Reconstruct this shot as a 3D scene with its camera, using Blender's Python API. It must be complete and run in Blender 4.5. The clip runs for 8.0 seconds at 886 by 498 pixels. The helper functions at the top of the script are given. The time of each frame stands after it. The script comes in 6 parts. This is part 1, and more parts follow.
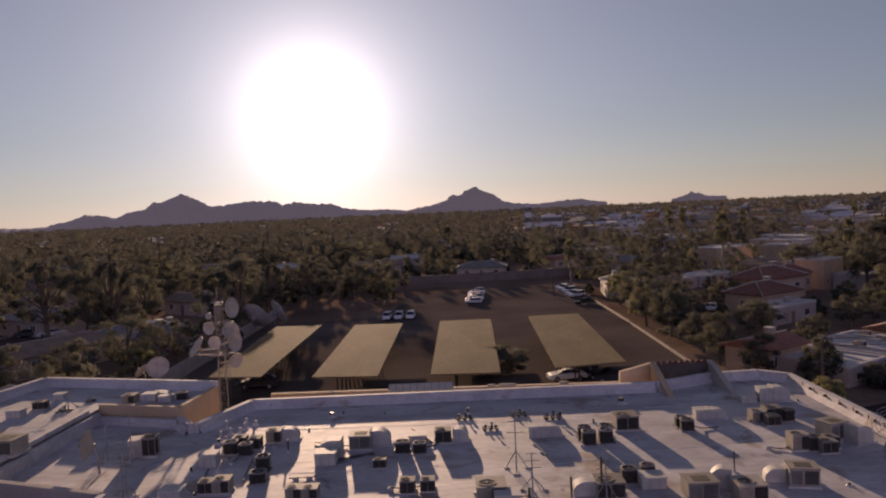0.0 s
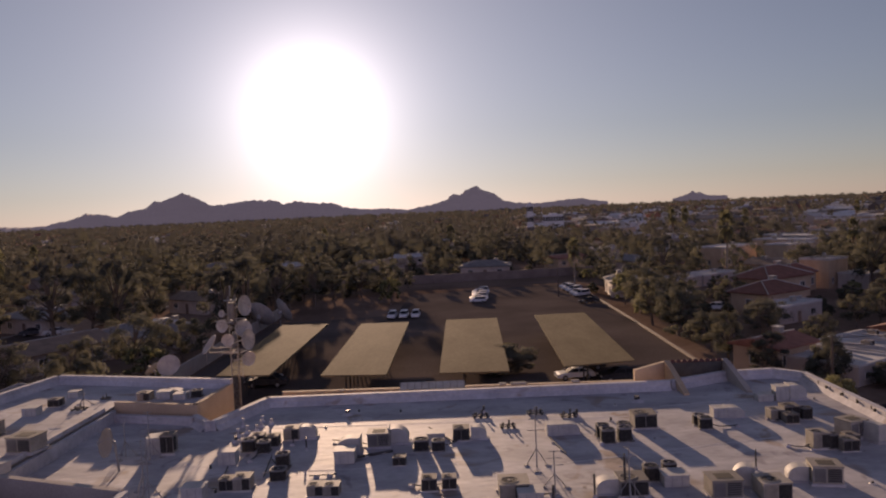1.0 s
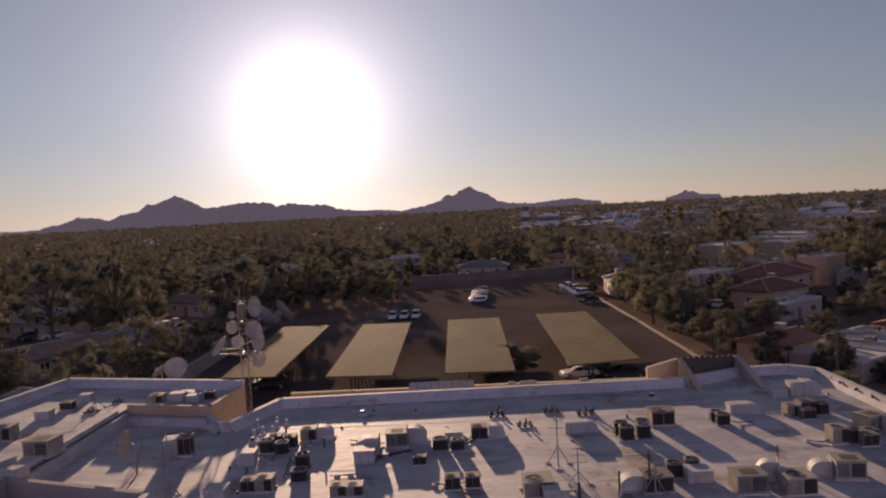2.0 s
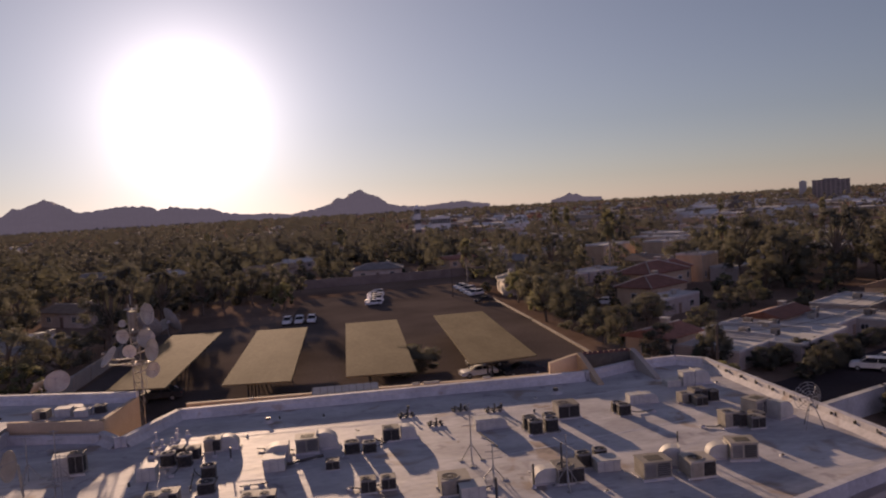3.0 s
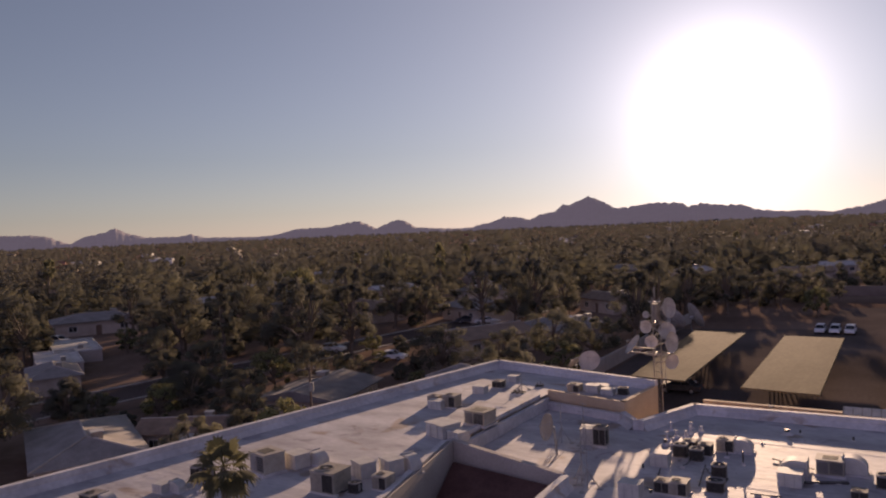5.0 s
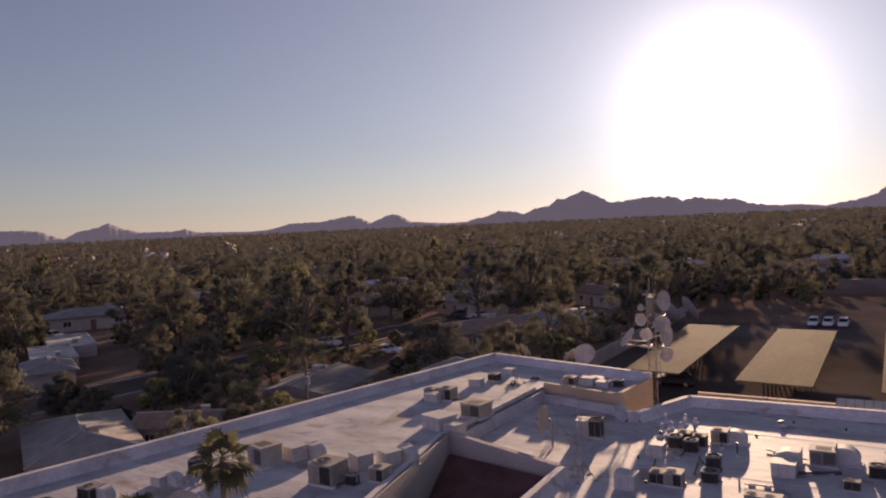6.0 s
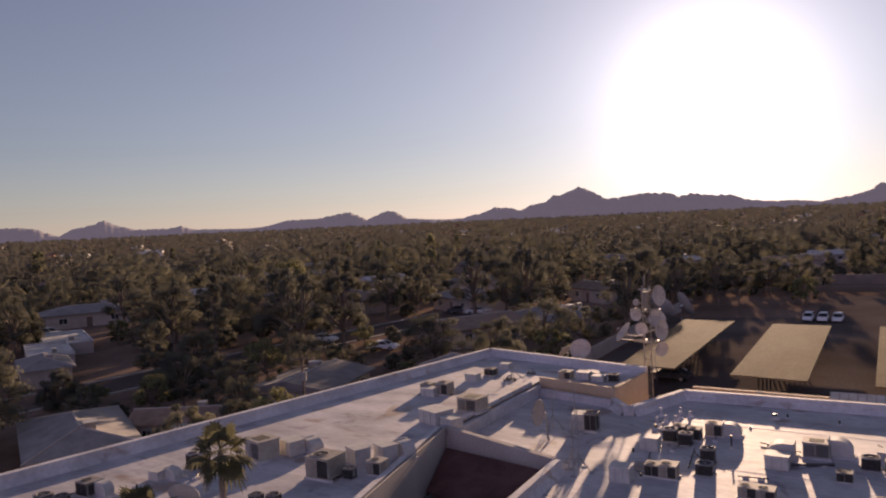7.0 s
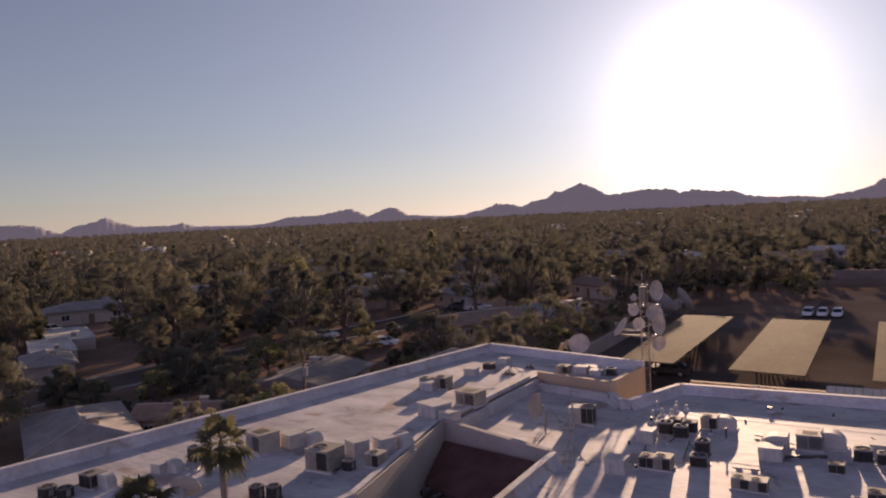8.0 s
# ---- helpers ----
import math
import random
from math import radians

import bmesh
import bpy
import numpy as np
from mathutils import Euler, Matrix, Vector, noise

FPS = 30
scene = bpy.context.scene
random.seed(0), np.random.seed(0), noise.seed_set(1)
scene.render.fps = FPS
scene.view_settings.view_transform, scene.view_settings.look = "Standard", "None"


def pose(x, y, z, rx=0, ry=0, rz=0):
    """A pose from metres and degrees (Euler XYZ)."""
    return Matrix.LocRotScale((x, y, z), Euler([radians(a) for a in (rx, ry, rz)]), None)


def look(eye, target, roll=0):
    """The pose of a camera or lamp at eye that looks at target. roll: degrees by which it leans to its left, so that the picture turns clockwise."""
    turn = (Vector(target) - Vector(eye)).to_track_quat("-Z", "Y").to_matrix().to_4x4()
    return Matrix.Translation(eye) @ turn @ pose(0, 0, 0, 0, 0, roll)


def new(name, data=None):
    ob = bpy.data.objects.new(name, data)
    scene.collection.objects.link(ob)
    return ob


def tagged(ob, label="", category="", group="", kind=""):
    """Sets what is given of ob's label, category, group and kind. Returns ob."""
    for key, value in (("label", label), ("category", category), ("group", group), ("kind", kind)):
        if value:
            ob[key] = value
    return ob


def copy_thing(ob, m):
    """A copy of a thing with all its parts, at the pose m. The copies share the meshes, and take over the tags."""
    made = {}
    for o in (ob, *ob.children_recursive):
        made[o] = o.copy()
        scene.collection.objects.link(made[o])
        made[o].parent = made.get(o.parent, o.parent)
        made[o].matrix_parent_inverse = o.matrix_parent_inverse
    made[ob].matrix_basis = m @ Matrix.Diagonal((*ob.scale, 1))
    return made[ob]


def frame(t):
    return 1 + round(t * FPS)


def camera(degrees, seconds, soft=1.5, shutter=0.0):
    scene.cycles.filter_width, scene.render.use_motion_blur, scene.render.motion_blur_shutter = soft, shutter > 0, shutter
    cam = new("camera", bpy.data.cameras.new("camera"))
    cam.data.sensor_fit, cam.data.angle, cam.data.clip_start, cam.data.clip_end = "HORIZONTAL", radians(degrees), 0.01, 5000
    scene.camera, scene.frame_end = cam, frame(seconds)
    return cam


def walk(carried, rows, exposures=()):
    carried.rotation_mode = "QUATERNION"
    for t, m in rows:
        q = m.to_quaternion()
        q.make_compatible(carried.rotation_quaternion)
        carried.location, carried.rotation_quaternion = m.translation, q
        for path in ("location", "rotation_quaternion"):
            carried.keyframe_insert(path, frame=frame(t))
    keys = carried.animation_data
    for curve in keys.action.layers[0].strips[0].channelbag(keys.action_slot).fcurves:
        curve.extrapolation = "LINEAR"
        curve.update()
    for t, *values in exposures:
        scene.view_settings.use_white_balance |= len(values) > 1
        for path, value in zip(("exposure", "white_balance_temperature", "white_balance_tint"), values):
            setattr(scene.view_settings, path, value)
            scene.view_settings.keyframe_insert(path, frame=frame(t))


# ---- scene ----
import collections

cam = camera(62.0, 8.0, soft=2.1)
PATH = [
    (0.0, 0.00, 0.00, 19.12, 86.96, 2.63, 0.61),
    (0.5, -0.26, 0.01, 19.08, 86.92, 2.47, 0.62),
    (1.0, -0.82, 0.01, 19.08, 86.91, 2.57, 0.66),
    (1.5, -1.50, -0.07, 19.09, 86.99, 2.96, 0.68),
    (1.7, -1.65, -0.03, 19.07, 86.94, 3.01, 0.42),
    (2.8, -2.52, 0.18, 18.97, 86.96, 3.26, -1.72),
    (2.9, -2.60, 0.20, 18.96, 86.73, 3.28, -4.42),
    (3.0, -2.68, 0.22, 18.95, 86.71, 3.31, -8.30),
    (3.1, -2.79, 0.17, 18.97, 86.60, 3.31, -13.89),
    (3.2, -2.90, 0.13, 18.99, 86.19, 3.31, -17.68),
    (3.3, -3.01, 0.08, 19.01, 86.40, 3.32, -19.78),
    (3.4, -3.12, 0.04, 19.03, 86.29, 3.32, -20.30),
    (3.5, -3.23, -0.01, 19.04, 86.19, 3.32, -20.35),
    (3.6, -3.16, -0.06, 19.05, 86.45, 3.30, -19.15),
    (3.7, -3.10, -0.10, 19.06, 86.43, 3.29, -16.48),
    (3.8, -3.03, -0.15, 19.07, 86.99, 3.27, -12.38),
    (3.9, -2.96, -0.19, 19.08, 87.25, 3.25, -5.30),
    (4.0, -2.89, -0.24, 19.09, 87.52, 3.23, 4.12),
    (4.1, -2.82, -0.23, 19.08, 87.69, 3.08, 11.14),
    (4.2, -2.75, -0.22, 19.07, 88.04, 2.92, 17.39),
    (4.3, -2.67, -0.21, 19.06, 88.04, 2.76, 20.94),
    (4.4, -2.60, -0.20, 19.05, 88.21, 2.61, 23.61),
    (4.5, -2.53, -0.19, 19.04, 88.38, 2.45, 25.88),
    (4.7, -2.43, -0.21, 19.05, 88.38, 2.46, 28.72),
    (5.0, -2.27, -0.24, 19.06, 88.47, 2.46, 31.24),
    (5.2, -2.27, -0.26, 19.05, 88.31, 2.48, 31.93),
    (6.3, -2.28, -0.41, 19.00, 87.91, 2.57, 30.54),
    (6.5, -2.28, -0.44, 18.99, 87.86, 2.58, 30.53),
    (7.0, -2.19, -0.51, 18.95, 87.74, 2.66, 30.53),
    (7.5, -2.05, -0.60, 18.92, 87.61, 2.65, 30.60),
    (8.0, -1.86, -0.75, 18.91, 87.47, 2.77, 30.64),
]
walk(cam, [(t, pose(*p)) for t, *p in PATH], [(0.0, 0.58, 6500, 34), (2.8, 0.58, 6500, 34), (3.2, 0.82, 6500, 34), (3.5, 1.06, 6500, 34), (3.9, 1.18, 6500, 34), (4.1, 1.12, 6500, 34), (4.5, 0.80, 6500, 34), (5.2, 0.86, 6500, 34), (8.0, 1.02, 6500, 34)])

# ---- light: a low sun in a hazy desert morning sky ----
SUN = Vector((-0.1747, 0.9758, 0.1350)).normalized()
sun_data = bpy.data.lights.new("sun", "SUN")
sun_data.energy, sun_data.angle, sun_data.color = 5.0, radians(0.6), (1.0, 0.76, 0.45)
sun = new("sun", sun_data)
sun.matrix_world = look((0, 0, 60), Vector((0, 0, 60)) - SUN)

world = bpy.data.worlds.new("sky")
scene.world = world
world.use_nodes = True
wt = world.node_tree
wt.nodes.clear()
w_out = wt.nodes.new("ShaderNodeOutputWorld")
sky = wt.nodes.new("ShaderNodeTexSky")
sky.sky_type = "NISHITA"
sky.sun_disc = False
sky.sun_elevation = math.asin(SUN.z)
sky.sun_rotation = math.atan2(SUN.x, SUN.y)
sky.altitude, sky.air_density, sky.dust_density, sky.ozone_density = 400, 1.0, 0.03, 2.0
w_sky = wt.nodes.new("ShaderNodeBackground")
w_sky.inputs["Strength"].default_value = 0.036
w_grey = wt.nodes.new("ShaderNodeHueSaturation")  # dust greys the blue
w_grey.inputs["Saturation"].default_value = 0.66
wt.links.new(sky.outputs[0], w_grey.inputs["Color"])
wt.links.new(w_grey.outputs[0], w_sky.inputs["Color"])
w_dust = wt.nodes.new("ShaderNodeBackground")  # the even light of the dust itself
w_dust.inputs["Color"].default_value, w_dust.inputs["Strength"].default_value = (0.40, 0.90, 1.36, 1), 0.015
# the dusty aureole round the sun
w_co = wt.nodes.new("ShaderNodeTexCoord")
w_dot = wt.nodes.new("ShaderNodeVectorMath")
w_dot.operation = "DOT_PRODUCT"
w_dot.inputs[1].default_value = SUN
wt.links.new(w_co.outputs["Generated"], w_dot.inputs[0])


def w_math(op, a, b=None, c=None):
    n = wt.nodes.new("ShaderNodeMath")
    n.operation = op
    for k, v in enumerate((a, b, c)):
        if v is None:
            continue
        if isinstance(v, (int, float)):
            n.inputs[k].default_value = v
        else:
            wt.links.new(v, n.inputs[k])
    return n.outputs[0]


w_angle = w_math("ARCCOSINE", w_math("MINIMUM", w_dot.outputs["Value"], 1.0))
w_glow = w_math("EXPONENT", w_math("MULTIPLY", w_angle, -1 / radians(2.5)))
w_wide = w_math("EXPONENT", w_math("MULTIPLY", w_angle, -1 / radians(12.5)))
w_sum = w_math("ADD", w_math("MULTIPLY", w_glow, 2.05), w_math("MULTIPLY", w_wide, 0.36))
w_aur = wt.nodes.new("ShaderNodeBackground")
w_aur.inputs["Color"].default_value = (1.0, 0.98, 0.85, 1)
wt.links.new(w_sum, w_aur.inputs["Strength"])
# pink fill light added to the unseen sky opposite the sun, to brighten shade
w_fill = wt.nodes.new("ShaderNodeBackground")
w_fill.inputs["Color"].default_value = (1.0, 0.88, 1.55, 1)
wt.links.new(w_math("MULTIPLY", w_math("POWER", w_math("MAXIMUM", w_math("MULTIPLY", w_dot.outputs["Value"], -1.0), 0.0), 1.5), 0.20), w_fill.inputs["Strength"])
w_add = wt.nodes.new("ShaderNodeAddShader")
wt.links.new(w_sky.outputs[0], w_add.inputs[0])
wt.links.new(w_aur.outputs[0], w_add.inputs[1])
w_add2 = wt.nodes.new("ShaderNodeAddShader")
wt.links.new(w_add.outputs[0], w_add2.inputs[0])
wt.links.new(w_dust.outputs[0], w_add2.inputs[1])
w_add3 = wt.nodes.new("ShaderNodeAddShader")
wt.links.new(w_add2.outputs[0], w_add3.inputs[0])
wt.links.new(w_fill.outputs[0], w_add3.inputs[1])
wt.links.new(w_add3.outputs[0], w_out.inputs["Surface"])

# ---- materials ----
def mat(name, a, b, scale=4.0, fine=40.0, rough=0.85, metal=0.0, bump=0.15, vary=0.0, spread=0.35, stretch=(1, 1, 1), ripple=None, spec=0.5, stain=None):
    """A surface between the colours a and b in broad stains, with fine grain and relief. vary: how far whole objects differ."""
    m = bpy.data.materials.new(name)
    m.use_nodes = True
    nt = m.node_tree
    bsdf = nt.nodes["Principled BSDF"]
    co = nt.nodes.new("ShaderNodeTexCoord")
    mp = nt.nodes.new("ShaderNodeMapping")
    mp.inputs["Scale"].default_value = stretch
    nt.links.new(co.outputs["Object"], mp.inputs["Vector"])
    big = nt.nodes.new("ShaderNodeTexNoise")
    big.inputs["Scale"].default_value, big.inputs["Detail"].default_value = scale, 5
    small = nt.nodes.new("ShaderNodeTexNoise")
    small.inputs["Scale"].default_value, small.inputs["Detail"].default_value = fine, 3
    for n in (big, small):
        nt.links.new(mp.outputs[0], n.inputs["Vector"])
    ramp = nt.nodes.new("ShaderNodeMapRange")
    ramp.inputs["From Min"].default_value, ramp.inputs["From Max"].default_value = 0.5 - spread / 2, 0.5 + spread / 2
    nt.links.new(big.outputs["Fac"], ramp.inputs["Value"])
    mix = nt.nodes.new("ShaderNodeMix")
    mix.data_type = "RGBA"
    mix.inputs["A"].default_value, mix.inputs["B"].default_value = (*a, 1), (*b, 1)
    nt.links.new(ramp.outputs[0], mix.inputs["Factor"])
    grain = nt.nodes.new("ShaderNodeMapRange")
    grain.inputs["To Min"].default_value, grain.inputs["To Max"].default_value = 0.72, 1.28
    nt.links.new(small.outputs["Fac"], grain.inputs["Value"])
    value = grain.outputs[0]
    if vary:
        info = nt.nodes.new("ShaderNodeObjectInfo")
        vr = nt.nodes.new("ShaderNodeMapRange")
        vr.inputs["To Min"].default_value, vr.inputs["To Max"].default_value = 1 - vary, 1 + vary
        nt.links.new(info.outputs["Random"], vr.inputs["Value"])
        mu = nt.nodes.new("ShaderNodeMath")
        mu.operation = "MULTIPLY"
        nt.links.new(value, mu.inputs[0])
        nt.links.new(vr.outputs[0], mu.inputs[1])
        value = mu.outputs[0]
    sc = nt.nodes.new("ShaderNodeVectorMath")
    sc.operation = "SCALE"
    nt.links.new(mix.outputs["Result"], sc.inputs[0])
    nt.links.new(value, sc.inputs["Scale"])
    colour = sc.outputs[0]
    for tint, size, edge in stain or ():  # blots with a shape of their own
        bn = nt.nodes.new("ShaderNodeTexNoise")
        bn.inputs["Scale"].default_value, bn.inputs["Detail"].default_value, bn.inputs["Distortion"].default_value = size, 3, 0.6
        nt.links.new(co.outputs["Object"], bn.inputs["Vector"])
        br = nt.nodes.new("ShaderNodeMapRange")
        br.inputs["From Min"].default_value, br.inputs["From Max"].default_value = edge, edge + 0.07
        nt.links.new(bn.outputs["Fac"], br.inputs["Value"])
        bx = nt.nodes.new("ShaderNodeMix")
        bx.data_type = "RGBA"
        bx.blend_type = "MULTIPLY"
        bx.inputs["B"].default_value = (*tint, 1)
        nt.links.new(br.outputs[0], bx.inputs["Factor"])
        nt.links.new(colour, bx.inputs["A"])
        colour = bx.outputs["Result"]
    nt.links.new(colour, bsdf.inputs["Base Color"])
    bsdf.inputs["Roughness"].default_value, bsdf.inputs["Metallic"].default_value = rough, metal
    bsdf.inputs["Specular IOR Level"].default_value = spec
    if bump:
        bp = nt.nodes.new("ShaderNodeBump")
        bp.inputs["Strength"].default_value, bp.inputs["Distance"].default_value = bump, 0.02
        nt.links.new(small.outputs["Fac"], bp.inputs["Height"])
        if ripple:
            rm = nt.nodes.new("ShaderNodeMapping")
            rm.inputs["Scale"].default_value = ripple
            nt.links.new(co.outputs["Object"], rm.inputs["Vector"])
            rn = nt.nodes.new("ShaderNodeTexNoise")
            rn.inputs["Scale"].default_value, rn.inputs["Detail"].default_value = 1.0, 4
            nt.links.new(rm.outputs[0], rn.inputs["Vector"])
            rb = nt.nodes.new("ShaderNodeBump")
            rb.inputs["Strength"].default_value, rb.inputs["Distance"].default_value = 0.6, 0.05
            patchy = nt.nodes.new("ShaderNodeMapRange")  # wrinkles gather in patches
            patchy.inputs["From Min"].default_value, patchy.inputs["From Max"].default_value = 0.42, 0.62
            patchy.inputs["To Min"].default_value, patchy.inputs["To Max"].default_value = 0.15, 1.0
            pn = nt.nodes.new("ShaderNodeTexNoise")
            pn.inputs["Scale"].default_value, pn.inputs["Detail"].default_value = 0.16, 2
            nt.links.new(co.outputs["Object"], pn.inputs["Vector"])
            nt.links.new(pn.outputs["Fac"], patchy.inputs["Value"])
            rh = nt.nodes.new("ShaderNodeMath")
            rh.operation = "MULTIPLY"
            nt.links.new(rn.outputs["Fac"], rh.inputs[0])
            nt.links.new(patchy.outputs[0], rh.inputs[1])
            nt.links.new(rh.outputs[0], rb.inputs["Height"])
            nt.links.new(rb.outputs[0], bp.inputs["Normal"])
        nt.links.new(bp.outputs[0], bsdf.inputs["Normal"])
    return m


def leaf_mat(name, a, b, air=0.36):
    """Leaves: the tone changes from clump to clump and from tree to tree, and some light comes through."""
    m = bpy.data.materials.new(name)
    m.use_nodes = True
    nt = m.node_tree
    bsdf = nt.nodes["Principled BSDF"]
    geo = nt.nodes.new("ShaderNodeNewGeometry")
    info = nt.nodes.new("ShaderNodeObjectInfo")
    co = nt.nodes.new("ShaderNodeTexCoord")
    ns = nt.nodes.new("ShaderNodeTexNoise")
    ns.inputs["Scale"].default_value = 0.10
    nt.links.new(co.outputs["Object"], ns.inputs["Vector"])
    av = nt.nodes.new("ShaderNodeMath")
    av.operation = "MULTIPLY_ADD"
    av.inputs[1].default_value = 0.22
    nt.links.new(geo.outputs["Random Per Island"], av.inputs[0])
    av2 = nt.nodes.new("ShaderNodeMath")
    av2.operation = "MULTIPLY_ADD"
    av2.inputs[1].default_value, av2.inputs[2].default_value = 0.5, -0.30
    nt.links.new(info.outputs["Random"], av2.inputs[0])
    av3 = nt.nodes.new("ShaderNodeMath")
    av3.operation = "MULTIPLY_ADD"
    av3.inputs[1].default_value = 1.25
    nt.links.new(ns.outputs["Fac"], av3.inputs[0])
    nt.links.new(av2.outputs[0], av3.inputs[2])
    nt.links.new(av3.outputs[0], av.inputs[2])
    mix = nt.nodes.new("ShaderNodeMix")
    mix.data_type = "RGBA"
    mix.inputs["A"].default_value, mix.inputs["B"].default_value = (*a, 1), (*b, 1)
    nt.links.new(av.outputs[0], mix.inputs["Factor"])
    nt.links.new(mix.outputs["Result"], bsdf.inputs["Base Color"])
    rough_leaves = nt.nodes.new("ShaderNodeTexNoise")  # leaf masses
    rough_leaves.inputs["Scale"].default_value, rough_leaves.inputs["Detail"].default_value = 2.4, 4
    nt.links.new(co.outputs["Object"], rough_leaves.inputs["Vector"])
    relief = nt.nodes.new("ShaderNodeBump")
    relief.inputs["Strength"].default_value, relief.inputs["Distance"].default_value = 0.3, 0.3
    nt.links.new(rough_leaves.outputs["Fac"], relief.inputs["Height"])
    nt.links.new(relief.outputs[0], bsdf.inputs["Normal"])
    bsdf.inputs["Roughness"].default_value = 0.8
    bsdf.inputs["Sheen Weight"].default_value, bsdf.inputs["Sheen Roughness"].default_value = 0.08, 0.6  # sheen put in to lift the leaves as veiling haze would
    bsdf.inputs["Sheen Tint"].default_value = (0.85, 0.82, 0.95, 1)
    bsdf.inputs["Specular IOR Level"].default_value = 0.02
    tr = nt.nodes.new("ShaderNodeBsdfTranslucent")
    nt.links.new(mix.outputs["Result"], tr.inputs["Color"])
    ms = nt.nodes.new("ShaderNodeMixShader")
    ms.inputs[0].default_value = 0.46
    nt.links.new(bsdf.outputs[0], ms.inputs[1])
    nt.links.new(tr.outputs[0], ms.inputs[2])
    gaps = nt.nodes.new("ShaderNodeBsdfTransparent")  # a spray of leaves is a third air
    airy = nt.nodes.new("ShaderNodeMixShader")
    airy.inputs[0].default_value = air
    nt.links.new(ms.outputs[0], airy.inputs[1])
    nt.links.new(gaps.outputs[0], airy.inputs[2])
    nt.links.new(airy.outputs[0], nt.nodes["Material Output"].inputs["Surface"])
    return m


M_EARTH = mat("dry_earth", (0.13, 0.09, 0.070), (0.22, 0.158, 0.122), 0.05, 0.8, 0.95, bump=0.1, spec=0.0)
M_ASPHALT = mat("asphalt", (0.088, 0.072, 0.065), (0.138, 0.113, 0.101), 0.08, 3.0, 0.9, bump=0.05, spec=0.0)
M_NEWASPHALT = mat("dark_asphalt", (0.042, 0.035, 0.038), (0.062, 0.052, 0.055), 0.1, 3.0, 0.9, bump=0.05, spec=0.0)
M_ROAD = mat("old_road", (0.075, 0.058, 0.052), (0.105, 0.083, 0.074), 0.1, 3.0, 0.9, bump=0.05, spec=0.0)
M_CONCRETE = mat("concrete", (0.30, 0.27, 0.24), (0.40, 0.37, 0.33), 0.5, 8.0, 0.85)
M_ROOF = mat("white_roof_coating", (0.305, 0.288, 0.300), (0.485, 0.465, 0.470), 0.45, 4.0, 0.72, bump=0.3, spread=0.34, stretch=(0.6, 1.2, 1), ripple=(0.8, 2.4, 2.4), spec=0.25, stain=(((0.72, 0.60, 0.50), 0.35, 0.60), ((0.45, 0.40, 0.38), 1.7, 0.70), ((0.7, 0.68, 0.7), 0.8, 0.62)))
M_COAT = mat("white_wall_coating", (0.40, 0.38, 0.392), (0.54, 0.518, 0.525), 0.6, 5.0, 0.8, bump=0.15, spec=0.2, stain=(((0.75, 0.66, 0.58), 0.5, 0.62),))
M_PATCH = mat("roof_seam_tape", (0.42, 0.40, 0.38), (0.54, 0.52, 0.50), 0.8, 9.0, 0.6, bump=0.1)
M_STUCCO = mat("tan_stucco", (0.40, 0.29, 0.19), (0.50, 0.37, 0.25), 0.4, 14.0, 0.92, bump=0.3)
M_STUCCO2 = mat("grey_stucco", (0.33, 0.28, 0.25), (0.41, 0.36, 0.32), 0.4, 14.0, 0.92, bump=0.3)
# a darker copy of the clay tile, with the court's shade in its colour
M_TILEDARK = mat("shaded_dark_tile", (0.085, 0.044, 0.040), (0.130, 0.070, 0.062), 0.9, 9.0, 0.9, spec=0.05)
M_EARTHWALL = mat("brown_block", (0.15, 0.115, 0.095), (0.21, 0.165, 0.14), 0.4, 8.0, 0.95, bump=0.2)
M_TILE = mat("clay_tile", (0.17, 0.062, 0.040), (0.26, 0.105, 0.068), 0.9, 9.0, 0.8, vary=0.25)
M_CARPORT = mat("tan_steel_deck", (0.138, 0.110, 0.066), (0.184, 0.148, 0.090), 0.3, 3.0, 0.9, 0.0, bump=0.03, spec=0.012, stretch=(1, 0.35, 1))
M_STEEL = mat("galvanised", (0.24, 0.235, 0.23), (0.34, 0.335, 0.33), 3.0, 30.0, 0.6, 0.4, bump=0.05)
M_DARKSTEEL = mat("dark_steel", (0.05, 0.047, 0.045), (0.08, 0.075, 0.07), 3.0, 30.0, 0.6, 0.3, bump=0.05)
M_CAB = mat("beige_cabinet", (0.25, 0.225, 0.19), (0.34, 0.308, 0.265), 2.0, 25.0, 0.75, 0.0, bump=0.05, vary=0.25, spec=0.15)
M_CABGREY = mat("grey_cabinet", (0.16, 0.15, 0.145), (0.23, 0.22, 0.21), 2.0, 25.0, 0.8, 0.0, bump=0.05, vary=0.3, spec=0.1)
M_CABGREY2 = mat("stone_cabinet", (0.17, 0.155, 0.14), (0.24, 0.22, 0.20), 2.0, 25.0, 0.78, 0.0, bump=0.05, vary=0.25, spec=0.12)
M_CABDARK = mat("dark_coil", (0.030, 0.028, 0.027), (0.055, 0.05, 0.047), 4.0, 60.0, 0.8, 0.0, bump=0.3, spec=0.1)
M_COIL = mat("beige_coil", (0.20, 0.175, 0.145), (0.27, 0.24, 0.20), 4.0, 60.0, 0.7, 0.1, bump=0.3)
M_HOLE = mat("dark_opening", (0.012, 0.011, 0.011), (0.02, 0.018, 0.017), 4.0, 30.0, 0.9, bump=0)
M_DUCT = mat("white_duct", (0.36, 0.345, 0.33), (0.48, 0.465, 0.44), 2.0, 20.0, 0.7, bump=0.08, spec=0.2)
